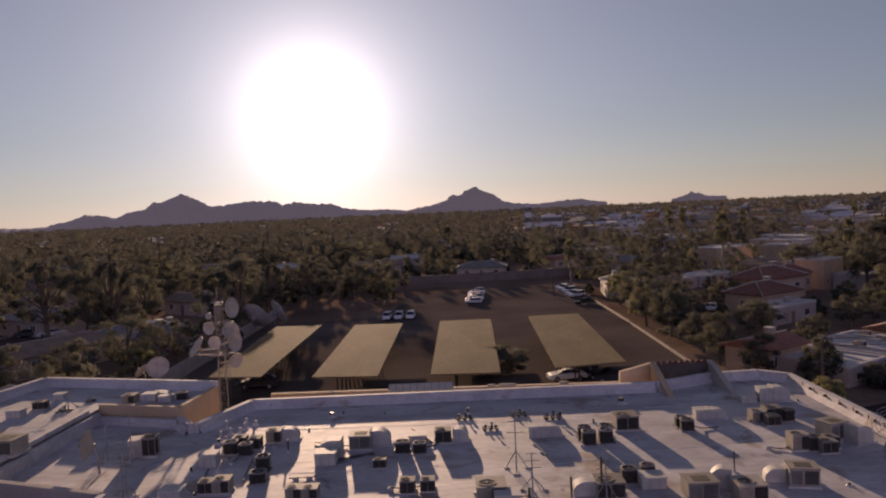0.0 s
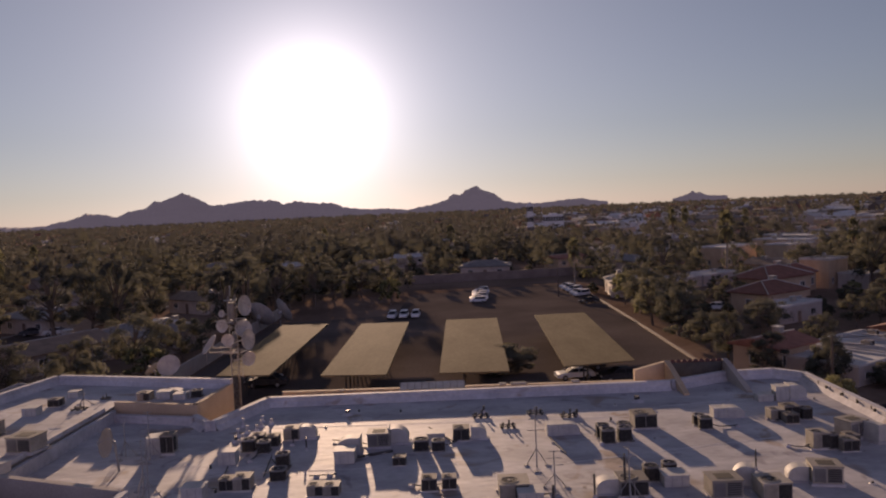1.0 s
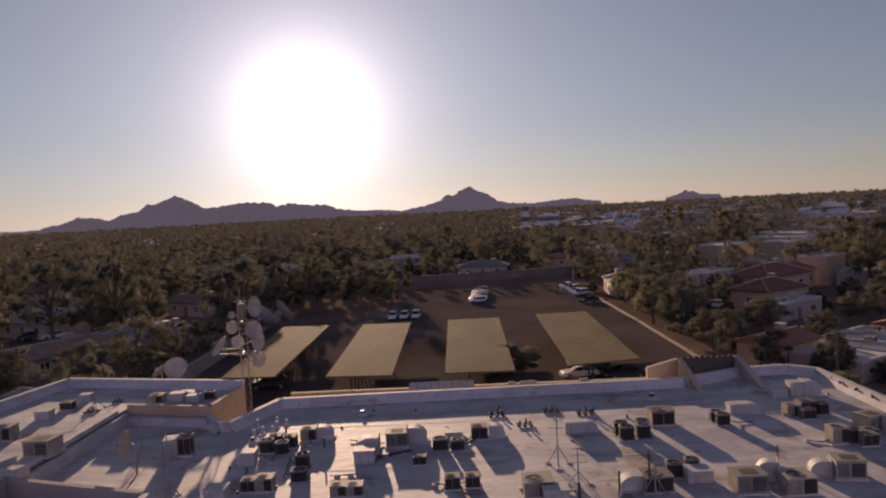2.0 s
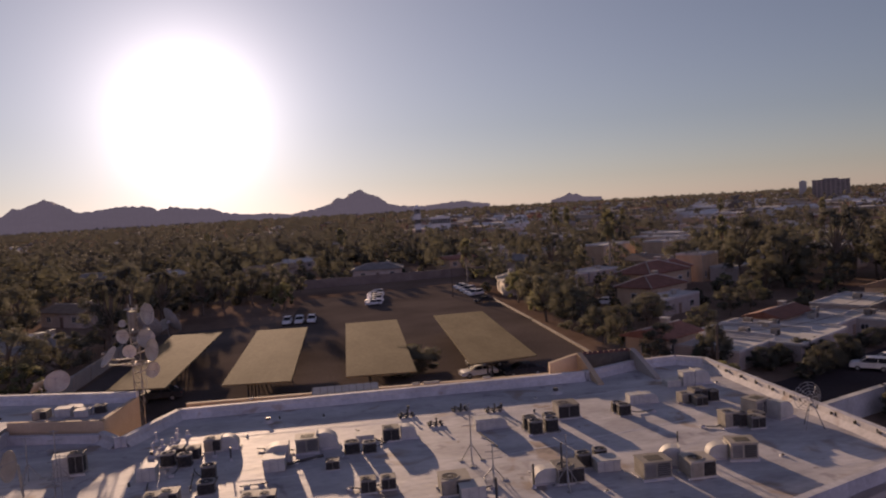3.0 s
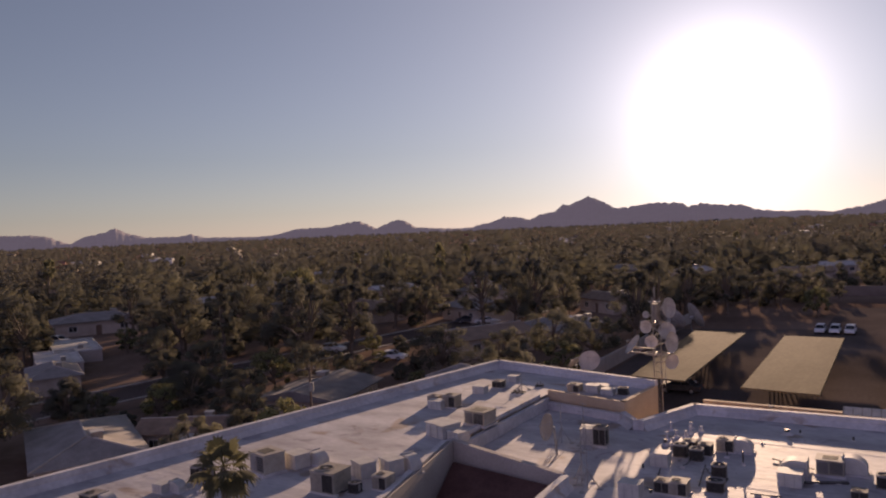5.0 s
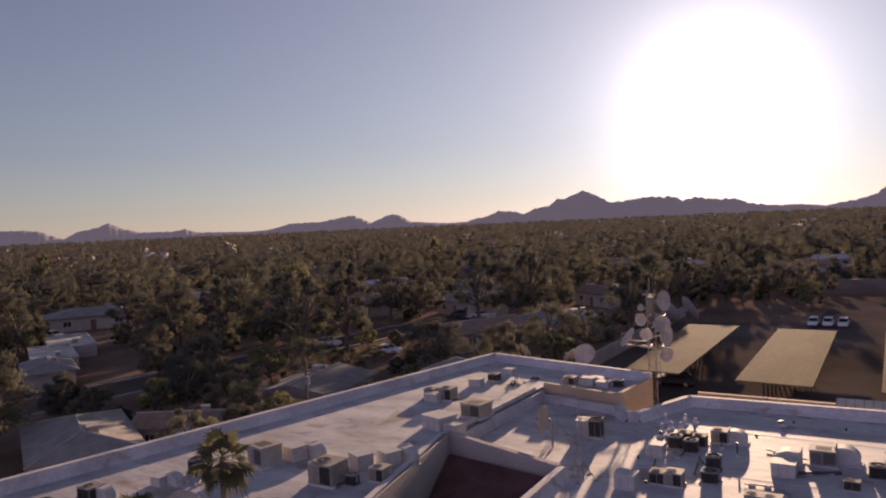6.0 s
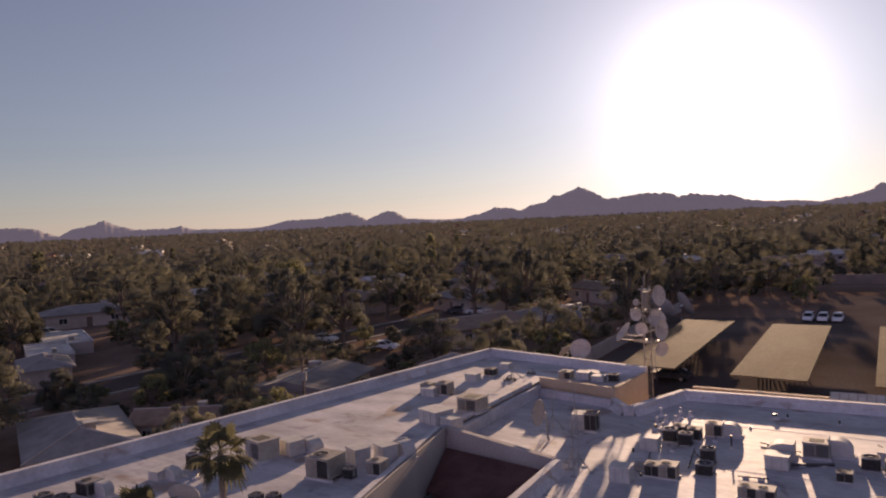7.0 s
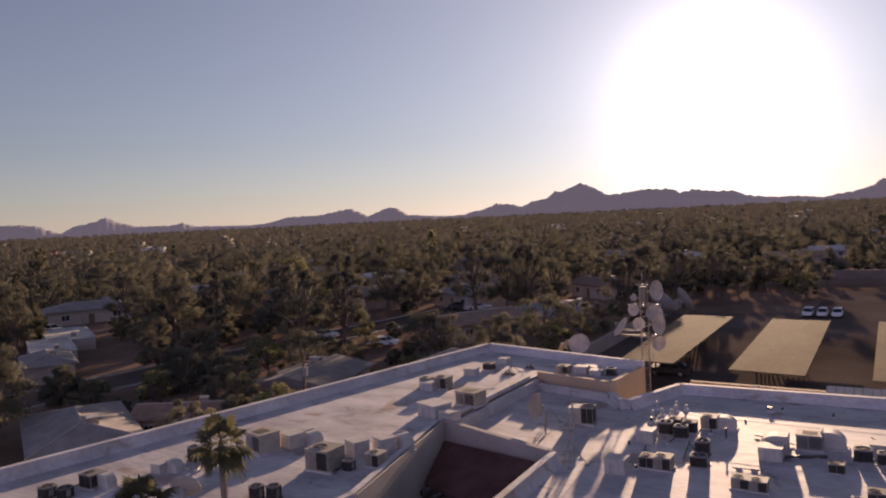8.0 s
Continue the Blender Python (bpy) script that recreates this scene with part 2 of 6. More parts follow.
M_DISH = mat("dish_paint", (0.30, 0.285, 0.27), (0.42, 0.40, 0.38), 2.0, 20.0, 0.6, bump=0.03, spec=0.3)
M_SHINGLE = mat("grey_shingle", (0.15, 0.134, 0.126), (0.22, 0.20, 0.188), 0.6, 6.0, 0.92, bump=0.4, vary=0.3)
M_SHINGLE2 = mat("brown_shingle", (0.15, 0.10, 0.07), (0.23, 0.16, 0.115), 0.6, 6.0, 0.92, bump=0.4, vary=0.3)
M_WALL = mat("house_wall", (0.34, 0.28, 0.23), (0.46, 0.39, 0.33), 0.5, 9.0, 0.9, vary=0.3)
M_FLATROOF = mat("flat_white_roof", (0.36, 0.345, 0.33), (0.55, 0.53, 0.51), 0.3, 4.0, 0.85, bump=0.3, ripple=(0.6, 0.6, 1.0), spec=0.25)
M_CARGLASS = mat("car_glass", (0.02, 0.022, 0.025), (0.03, 0.032, 0.035), 1.0, 4.0, 0.6, bump=0, spec=0.03)
M_GLASS = mat("window_glass", (0.02, 0.022, 0.025), (0.035, 0.037, 0.04), 1.0, 4.0, 0.12, bump=0)
M_BARK = mat("bark", (0.10, 0.075, 0.055), (0.17, 0.13, 0.10), 3.0, 25.0, 0.95, bump=0.6)
M_LEAF = leaf_mat("leaves_olive", (0.094, 0.090, 0.062), (0.190, 0.180, 0.116))
M_LEAF2 = leaf_mat("leaves_dark", (0.072, 0.073, 0.054), (0.152, 0.147, 0.102))
M_LEAF3 = leaf_mat("leaves_bright", (0.130, 0.130, 0.056), (0.260, 0.250, 0.108))
M_PALM = leaf_mat("palm_fronds", (0.06, 0.062, 0.036), (0.15, 0.142, 0.08), 0.0)
M_PALMBARK = mat("palm_bark", (0.22, 0.175, 0.13), (0.32, 0.26, 0.20), 2.0, 14.0, 0.95, bump=0.5)
M_THATCH = mat("dead_fronds", (0.16, 0.11, 0.06), (0.26, 0.18, 0.10), 3.0, 25.0, 0.95)
M_WOODS = leaf_mat("far_leaves", (0.078, 0.075, 0.060), (0.158, 0.148, 0.112))
M_FARHOUSE = mat("far_roof_mix", (0.30, 0.27, 0.25), (0.42, 0.39, 0.36), 0.02, 0.5, 0.9, bump=0)
geo = M_FARHOUSE.node_tree.nodes.new("ShaderNodeNewGeometry")  # each house has its own roof colour
tones = M_FARHOUSE.node_tree.nodes.new("ShaderNodeValToRGB")
tones.color_ramp.interpolation = "CONSTANT"
for stop, tone in ((0.0, (0.14, 0.115, 0.10)), (0.3, (0.55, 0.53, 0.51)), (0.62, (0.30, 0.24, 0.19)), (0.82, (0.22, 0.09, 0.06)), (0.9, (0.42, 0.38, 0.34))):
    e = tones.color_ramp.elements.new(stop) if stop else tones.color_ramp.elements[0]
    e.color = (*tone, 1)
M_FARHOUSE.node_tree.links.new(geo.outputs["Random Per Island"], tones.inputs[0])
M_FARHOUSE.node_tree.links.new(tones.outputs[0], M_FARHOUSE.node_tree.nodes["Principled BSDF"].inputs["Base Color"])
M_TOWER = mat("office_facade", (0.26, 0.22, 0.20), (0.34, 0.29, 0.265), 0.05, 1.0, 0.8, bump=0)
M_PALE = mat("pale_facade", (0.55, 0.53, 0.50), (0.66, 0.64, 0.60), 0.05, 1.0, 0.8, bump=0)
M_CARWHITE = mat("white_car_paint", (0.60, 0.60, 0.60), (0.68, 0.68, 0.68), 1.0, 4.0, 0.55, bump=0, spec=0.06)
M_CARDARK = mat("dark_car_paint", (0.05, 0.05, 0.055), (0.08, 0.08, 0.085), 1.0, 4.0, 0.6, bump=0, vary=0.4, spec=0.03)
M_TYRE = mat("tyre", (0.015, 0.015, 0.015), (0.025, 0.025, 0.025), 4.0, 30.0, 0.85, bump=0)
M_POLE = mat("weathered_pole", (0.09, 0.065, 0.05), (0.14, 0.105, 0.08), 2.0, 20.0, 0.95)
M_LAMP = mat("lamp_glass", (0.42, 0.40, 0.36), (0.52, 0.50, 0.46), 2.0, 20.0, 0.7, bump=0, spec=0.1)


# ---- mesh helpers ----
def box(bm, x0, x1, y0, y1, z0, z1, m=None):
    vs = [bm.verts.new((x, y, z)) for z in (z0, z1) for y in (y0, y1) for x in (x0, x1)]
    if m is not None:
        for v in vs:
            v.co = m @ v.co
    for q in ((0, 2, 3, 1), (4, 5, 7, 6), (0, 1, 5, 4), (2, 6, 7, 3), (0, 4, 6, 2), (1, 3, 7, 5)):
        bm.faces.new([vs[i] for i in q])
    return vs


def prism(bm, pts, z0, z1):
    """A polygon, counter-clockwise from above, drawn up from z0 to z1 (numbers, or one a corner)."""
    n = len(pts)
    lo = [z0] * n if isinstance(z0, (int, float)) else z0
    hi = [z1] * n if isinstance(z1, (int, float)) else z1
    a = [bm.verts.new((p[0], p[1], z)) for p, z in zip(pts, lo)]
    b = [bm.verts.new((p[0], p[1], z)) for p, z in zip(pts, hi)]
    bm.faces.new(a[::-1])
    bm.faces.new(b)
    for i in range(n):
        j = (i + 1) % n
        bm.faces.new((a[i], a[j], b[j], b[i]))


def tube(bm, p, q, r0, r1=None, seg=8, cap=True):
    p, q = Vector(p), Vector(q)
    r1 = r0 if r1 is None else r1
    turn = (q - p).to_track_quat("Z", "Y").to_matrix()
    rings = []
    for c, r in ((p, r0), (q, r1)):
        rings.append([bm.verts.new(c + turn @ Vector((r * math.cos(a), r * math.sin(a), 0))) for a in (2 * math.pi * k / seg for k in range(seg))])
    for k in range(seg):
        j = (k + 1) % seg
        bm.faces.new((rings[0][k], rings[0][j], rings[1][j], rings[1][k]))
    if cap:
        bm.faces.new(rings[0][::-1])
        bm.faces.new(rings[1])


def cable(bm, pts, r, seg=4):
    """A round bar along an open row of points."""
    rings = []
    for i, p in enumerate(pts):
        d = (Vector(pts[min(i + 1, len(pts) - 1)]) - Vector(pts[max(i - 1, 0)])).normalized()
        turn = d.to_track_quat("Z", "Y").to_matrix()
        rings.append([bm.verts.new(Vector(p) + turn @ Vector((r * math.cos(a), r * math.sin(a), 0))) for a in (2 * math.pi * k / seg for k in range(seg))])
    for a, b in zip(rings, rings[1:]):
        for k in range(seg):
            bm.faces.new((a[k], a[(k + 1) % seg], b[(k + 1) % seg], b[k]))


def hoop(bm, pts, r, seg=5):
    """A closed round bar through the points."""
    n = len(pts)
    rings = []
    for i in range(n):
        p = Vector(pts[i])
        d = (Vector(pts[(i + 1) % n]) - Vector(pts[i - 1])).normalized()
        turn = d.to_track_quat("Z", "Y").to_matrix()
        rings.append([bm.verts.new(p + turn @ Vector((r * math.cos(a), r * math.sin(a), 0))) for a in (2 * math.pi * k / seg for k in range(seg))])
    for i in range(n):
        a, b = rings[i], rings[(i + 1) % n]
        off = min(range(seg), key=lambda o: (a[0].co - b[o].co).length)
        for k in range(seg):
            bm.faces.new((a[k], a[(k + 1) % seg], b[(k + 1 + off) % seg], b[(k + off) % seg]))


def bowl(bm, centre, axis, radius, depth, thick=0.03, seg=24, rings=5):
    """A parabolic shell that opens along axis."""
    turn = Vector(axis).to_track_quat("Z", "Y").to_matrix()
    c = Vector(centre)
    skins = []
    for off in (0, -thick):
        skin = [[bm.verts.new(c + turn @ Vector((0, 0, off)))]]
        for i in range(1, rings + 1):
            r = radius * i / rings
            z = depth * (i / rings) ** 2 + off
            skin.append([bm.verts.new(c + turn @ Vector((r * math.cos(a), r * math.sin(a), z))) for a in (2 * math.pi * k / seg for k in range(seg))])
        for i in range(1, rings + 1):
            for k in range(seg):
                j = (k + 1) % seg
                f = (skin[0][0], skin[1][k], skin[1][j]) if i == 1 else (skin[i - 1][k], skin[i][k], skin[i][j], skin[i - 1][j])
                bm.faces.new(f if off == 0 else f[::-1])
        skins.append(skin)
    for k in range(seg):
        j = (k + 1) % seg
        bm.faces.new((skins[0][-1][k], skins[1][-1][k], skins[1][-1][j], skins[0][-1][j]))


def part(name, bm, material, parent=None, label="", smooth=False):
    me = bpy.data.meshes.new(name)
    bmesh.ops.recalc_face_normals(bm, faces=bm.faces)
    bm.to_mesh(me)
    bm.free()
    me.materials.append(material)
    if smooth:
        for p in me.polygons:
            p.use_smooth = True
    ob = new(name, me)
    if parent is not None:
        ob.parent = parent
    return tagged(ob, label)


def thing(name, label, category, group="", m=None, kind=""):
    ob = tagged(new(name), label, category, group, kind)
    ob.empty_display_size = 0.2
    if m is not None:
        ob.matrix_basis = m
    return ob


def setting(name, bm, material, label, category="", smooth=False):
    return tagged(part(name, bm, material, None, label, smooth), category=category or name.split("_")[0], kind="structure")


made_once = {}


def place(key, build, m):
    """The first of a kind is built, the others are copies of it; m may stretch them."""
    if key not in made_once:
        made_once[key] = build()
        made_once[key].matrix_basis = m
        return made_once[key]
    s = made_once[key].scale
    return copy_thing(made_once[key], m @ Matrix.Diagonal((1 / s.x, 1 / s.y, 1 / s.z, 1)))


def at(x, y, z, turn=0, sx=1, sy=None, sz=None):
    sy, sz = sx if sy is None else sy, sx if sz is None else sz
    return Matrix.LocRotScale((x, y, z), Euler((0, 0, radians(turn))), (sx, sy, sz))

# ---- ground, lots and roads ----
bm = bmesh.new()
ring = [4850 * Vector((math.cos(a), math.sin(a))) for a in (2 * math.pi * k / 48 for k in range(48))]
prism(bm, [(p.x, p.y) for p in ring], -1.0, 0.0)
setting("ground", bm, M_EARTH, "dry brown desert earth between the gardens", "ground")

LOT = [(-33, 57), (26.8, 57), (27.4, 116), (27.1, 178), (-11, 165), (-12, 134), (-33.5, 130)]
bm = bmesh.new()
prism(bm, LOT, -0.2, 0.03)
setting("road_lot", bm, M_ASPHALT, "worn brown-grey asphalt of the car park", "car park")
bm = bmesh.new()
prism(bm, [(31.5, 53), (41, 56), (66, 66), (80, 79), (77, 81), (58, 75.5), (40, 66.5), (31.5, 63)], -0.2, 0.03)
setting("road_side_lot", bm, M_NEWASPHALT, "dark asphalt side lot by a white wall", "car park")
bm = bmesh.new()
prism(bm, [(20, 10), (110, 10), (110, 62), (60, 58), (34, 44), (20, 38)], -0.2, 0.035)
setting("road_dark_lot", bm, M_NEWASPHALT, "wide dark asphalt lot with two palms", "car park")


def road(name, a, b, width, z=0.02, m=None, label="grey asphalt street between gardens"):
    a, b = Vector((*a, 0)), Vector((*b, 0))
    n = (b - a).normalized().cross(Vector((0, 0, 1))) * width / 2
    bm = bmesh.new()
    prism(bm, [(p.x, p.y) for p in (a + n, b + n, b - n, a - n)], -0.2, z)
    return setting(name, bm, m or M_ROAD, label, "road")


def kerb(a, b, w=0.3, h=0.15, name="pavement_kerb"):
    a, b = Vector((*a, 0)), Vector((*b, 0))
    n = (b - a).normalized().cross(Vector((0, 0, 1))) * w / 2
    bm = bmesh.new()
    prism(bm, [(p.x, p.y) for p in (a + n, b + n, b - n, a - n)], -0.1, h)
    return setting(name, bm, M_CONCRETE, "grey concrete kerb along the asphalt", "kerb")


def garden_wall(a, b, h, m, label, thick=0.2, name="wall_garden"):
    a, b = Vector((*a, 0)), Vector((*b, 0))
    d = (b - a).normalized()
    n = d.cross(Vector((0, 0, 1))) * thick / 2
    bm = bmesh.new()
    prism(bm, [(p.x, p.y) for p in (a + n, b + n, b - n, a - n)], -0.2, h)
    n = n * 1.5
    prism(bm, [(p.x, p.y) for p in (a + n, b + n, b - n, a - n)], h, h + 0.06)
    k = int((b - a).length // 6)
    for i in range(k + 1 if h > 0.9 else 0):
        p = a + d * (b - a).length * i / max(k, 1)
        box(bm, p.x - 0.18, p.x + 0.18, p.y - 0.18, p.y + 0.18, -0.2, h + 0.1)
    return setting(name, bm, m, label, "wall")


road("road_1", (-93, 8), (-66, 190), 8.5)
for side in (-4.6, 4.6):
    kerb((-93 + side, 8), (-66 + side, 190), 0.35)
road("road_2", (-190, 166), (-72, 150), 7.0)
road("road_3", (-150, 66), (-88, 42), 5.0)
road("road_4", (-330, 250), (-20, 330), 8.0)
road("road_5", (40, 215), (330, 120), 8.0)
road("road_6", (60, 92), (150, 78), 7.0)
road("road_7", (150, 40), (330, 520), 9.0)
road("road_8", (-12, 168), (-4, 360), 6.0, m=M_EARTH, label="bare dirt track behind the car park")
garden_wall((26.6, 60), (27.3, 116), 0.28, M_EARTHWALL, "low tan block wall beside the car park")
garden_wall((27.3, 116), (27.0, 178), 0.28, M_EARTHWALL, "low tan block wall beside the car park")
garden_wall((-38, 187), (42, 197), 2.2, M_EARTHWALL, "long brown block wall behind the car park")
garden_wall((41.4, 55), (62.5, 63.5), 2.0, M_FLATROOF, "white painted block wall beside the dark lot", 0.35)
garden_wall((33, 51.5), (41.4, 55), 2.0, M_FLATROOF, "white painted block wall beside the dark lot", 0.35)
garden_wall((-34, 60), (-34, 138), 1.8, M_STUCCO2, "brown block wall beside the car park")
kerb((34.5, 48), (58, 60.5), 0.4)
kerb((31.2, 41), (36, 47.5), 0.4)
# faded bay lines and wheel stops on the dark lot
for k, (a, b) in enumerate((((44.7, 49.3), (50.5, 38.0)), ((40.1, 48.2), (43.6, 34.0)), ((38.4, 42.5), (38.1, 30.0)), ((50.5, 51.5), (57.0, 40.0)))):
    p, q = Vector((*a, 0)), Vector((*b, 0))
    side = (q - p).normalized().cross(Vector((0, 0, 1))) * 0.06
    bm = bmesh.new()
    prism(bm, [(v.x, v.y) for v in (p + side, q + side, q - side, p - side)], 0.030, 0.041)
    setting("road_marking", bm, M_ROAD, "faded grey bay line on the dark asphalt", "road marking")
for k in range(4):
    stop = thing("wheel_stop", "pale concrete wheel stop on dark asphalt", "wheel stop", "wheel stops in the dark lot", at(39.9 + 1.35 * k, 48.9 + 0.53 * k, 0.03, 21))
    bm = bmesh.new()
    for v in box(bm, -0.5, 0.5, -0.08, 0.08, 0, 0.13)[4:]:
        v.co.y *= 0.6
    part("block", bm, M_CONCRETE, stop)
    for x in (-0.35, 0.35):
        bm = bmesh.new()
        tube(bm, (x, 0, 0.12), (x, 0, 0.145), 0.02, seg=6)
        part("spike", bm, M_DARKSTEEL, stop)
lot_lamp = thing("street_lamp", "tall dark lamp post with a flat pale head", "street lamp", m=at(31.2, 28.0, 0.035))
bm = bmesh.new()
tube(bm, (0, 0, -0.05), (0, 0, 6.1), 0.07, 0.05, 8)
part("post", bm, M_DARKSTEEL, lot_lamp)
bm = bmesh.new()
tube(bm, (0, 0, 6.0), (-0.5, 0.5, 6.1), 0.03, seg=6)
part("arm", bm, M_DARKSTEEL, lot_lamp)
bm = bmesh.new()
box(bm, -0.75, -0.4, 0.35, 0.75, 6.05, 6.15)
part("head", bm, M_CABGREY, lot_lamp)
# ---- the building with the white roof ----
ROOF, PAR = 8.4, 8.92
WING, WPAR = 9.15, 9.67
office = thing("office_building", "two-storey tan stucco office building with a white-coated flat roof", "building")


def run(bm, a, b, thick, z0, z1, side=1.0):
    """A straight piece of wall from a to b, its thickness to the left of the way."""
    a, b = Vector((*a, 0)), Vector((*b, 0))
    n = Vector((0, 0, 1)).cross((b - a).normalized()) * thick * side
    pts = [a, b, b + n, a + n]
    if side < 0:
        pts = [b, a, a + n, b + n]
    if isinstance(z1, tuple):
        z1 = [z1[0], z1[1], z1[1], z1[0]] if side > 0 else [z1[1], z1[0], z1[0], z1[1]]
    prism(bm, [(p.x, p.y) for p in pts], z0, z1)


def storey(outline, deck, top, faces, skip=()):
    """Walls, a coated deck and parapets over an outline that runs counter-clockwise."""
    n = len(outline)
    for i in range(n):
        a, b = outline[i], outline[(i + 1) % n]
        bm = bmesh.new()
        run(bm, a, b, 0.32, 0, deck - 0.05)
        part("wall", bm, faces, office)
        if i in skip:
            continue
        bm = bmesh.new()
        run(bm, a, b, 0.30, deck - 0.05, top)
        # sloped foot of coating where the deck meets the parapet
        va, vb = Vector((*a, 0)), Vector((*b, 0))
        q = Vector((0, 0, 1)).cross((vb - va).normalized())
        rows = ((va + q * 0.28, 0.26), (vb + q * 0.28, 0.26), (vb + q * 0.55, -0.02), (va + q * 0.55, -0.02))
        bm.faces.new([bm.verts.new((p.x, p.y, deck + z)) for p, z in rows])
        part("parapet", bm, M_COAT, office, "white coated parapet")
    bm = bmesh.new()
    prism(bm, outline, deck - 0.3, deck)
    bmesh.ops.triangulate(bm, faces=[f for f in bm.faces if len(f.verts) > 4])
    part("roof_deck", bm, M_ROOF, office, "white elastomeric roof coating with stains")


MAIN = [(-13.8, 15.0), (-6, 15.2), (9.1, 20.6), (18.9, 24.4), (19.0, 41.9), (17.6, 43.2), (14.7, 43.0), (11.0, 41.3), (-11.8, 41.2), (-13.5, 36.7), (-14.6, 38.1), (-19.55, 39.4), (-19.6, 28.5), (-13.9, 27.4), (-13.8, 22.5)]
WINGS = [(-33.4, 8.0), (-19.6, 8.0), (-17.9, 19.3), (-19.9, 28.4), (-19.7, 39.6), (-14.7, 38.3), (-14.2, 43.0), (-26.3, 46.2), (-32.6, 15.0)]
storey(MAIN, ROOF, PAR, M_STUCCO2, skip=(10, 11, 12))
storey(WINGS, WING, WPAR, M_STUCCO, skip=(1, 2, 3, 4, 5))
# low coated walls round the lower middle deck, and the tan faces above it
bm = bmesh.new()
run(bm, (-14.7, 38.0), (-19.4, 39.2), 0.28, ROOF - 0.02, ROOF + 0.42)
part("parapet", bm, M_COAT, office, "white coated low wall")
bm = bmesh.new()
run(bm, (-19.45, 39.2), (-19.55, 28.6), 0.22, ROOF - 0.02, ROOF + 0.62, -1)
part("parapet", bm, M_COAT, office, "white coated low wall")
bm = bmesh.new()
run(bm, (-19.9, 28.4), (-19.75, 38.6), 0.22, WING - 0.02, WING + 0.16, 1)
run(bm, (-17.9, 19.3), (-19.9, 28.4), 0.26, WING - 0.02, WING + 0.22, 1)
run(bm, (-19.6, 8.0), (-17.9, 19.3), 0.26, WING - 0.02, WING + 0.22, 1)
part("curb", bm, M_COAT, office, "white coated curb")
bm = bmesh.new()
run(bm, (-19.7, 39.55), (-14.7, 38.25), 0.25, WING - 0.3, WING + 0.22)
run(bm, (-14.7, 38.25), (-14.2, 43.0), 0.25, WING - 0.3, WING + 0.22)
part("raised_edge", bm, M_STUCCO, office, "tan stucco edge")
# the sunken court: its walls and tiled roof
bm = bmesh.new()
run(bm, (-19.7, 28.5), (-13.9, 27.3), 0.28, 2.0, (9.35, 8.95))
part("court_wall", bm, M_STUCCO2, office)
bm = bmesh.new()
run(bm, (-19.7, 28.45), (-17.8, 19.3), 0.06, 2.0, 9.36)
part("court_wall", bm, M_STUCCO2, office)
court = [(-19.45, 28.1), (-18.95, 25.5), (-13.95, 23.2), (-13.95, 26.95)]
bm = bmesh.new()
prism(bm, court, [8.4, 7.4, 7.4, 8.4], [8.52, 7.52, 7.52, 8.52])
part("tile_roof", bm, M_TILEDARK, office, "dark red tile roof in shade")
for k in range(7):
    u = (k + 0.5) / 7
    p = Vector(court[1]).lerp(Vector(court[2]), u)
    bm = bmesh.new()
    tube(bm, (p.x + 0.25, p.y + 0.5, 7.45), (p.x - 0.22, p.y - 0.35, 7.25), 0.11, seg=8)
    part("rafter_tail", bm, M_DARKSTEEL, office, "dark round rafter tail")

# entrance gable: two raking fins with a tiled slope between them
for x in (11.5, 14.9):
    bm = bmesh.new()
    ys = [(39.7, 8.3), (44.0, 8.3), (44.0, 9.3), (43.4, 9.55), (42.6, 9.4), (39.7, 8.5)]
    a = [bm.verts.new((x - 0.16, y, z)) for y, z in ys]
    b = [bm.verts.new((x + 0.16, y, z)) for y, z in ys]
    bm.faces.new(a)
    bm.faces.new(b[::-1])
    for i in range(6):
        bm.faces.new((a[i], b[i], b[(i + 1) % 6], a[(i + 1) % 6]))
    # the right fin's shade is put into its colour: grey stucco for tan
    part("gable_fin", bm, M_STUCCO if x < 12 else M_STUCCO2, office, "tan stucco fin")
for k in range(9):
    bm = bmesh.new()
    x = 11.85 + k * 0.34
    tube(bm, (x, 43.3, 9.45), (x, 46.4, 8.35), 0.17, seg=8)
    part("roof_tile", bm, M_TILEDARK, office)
bm = bmesh.new()
prism(bm, [(11.7, 43.2), (14.7, 43.2), (14.7, 43.45), (11.7, 43.45)], 8.3, 9.4)
part("gable_back", bm, M_DARKSTEEL, office, "dark back of the tiled slope")
bm = bmesh.new()
prism(bm, [(9.4, 42.6), (11.4, 43.3), (11.4, 43.6), (9.4, 42.9)], 5.0, [9.22, 9.5, 9.5, 9.22])
part("gable_wall", bm, M_STUCCO, office, "tan stucco raking wall")
# overflow slots along the east parapet
for k in range(10):
    bm = bmesh.new()
    y = 25.4 + k * 1.5
    box(bm, 18.57, 18.72, y - 0.055, y + 0.055, ROOF + 0.30, ROOF + 0.42)
    part("scupper", bm, M_HOLE, office, "small dark overflow slot")

# lower annex on the far side
bm = bmesh.new()
prism(bm, [(-14.0, 41.5), (13.0, 43.5), (13.0, 54.0), (-14.0, 55.0)], 0, 5.1)
part("annex_wall", bm, M_STUCCO, office)
bm = bmesh.new()
prism(bm, [(-14.2, 54.8), (13.2, 53.8), (13.2, 54.2), (-14.2, 55.2)], 5.0, 5.85)
part("annex_parapet", bm, M_STUCCO, office, "tan stucco parapet")

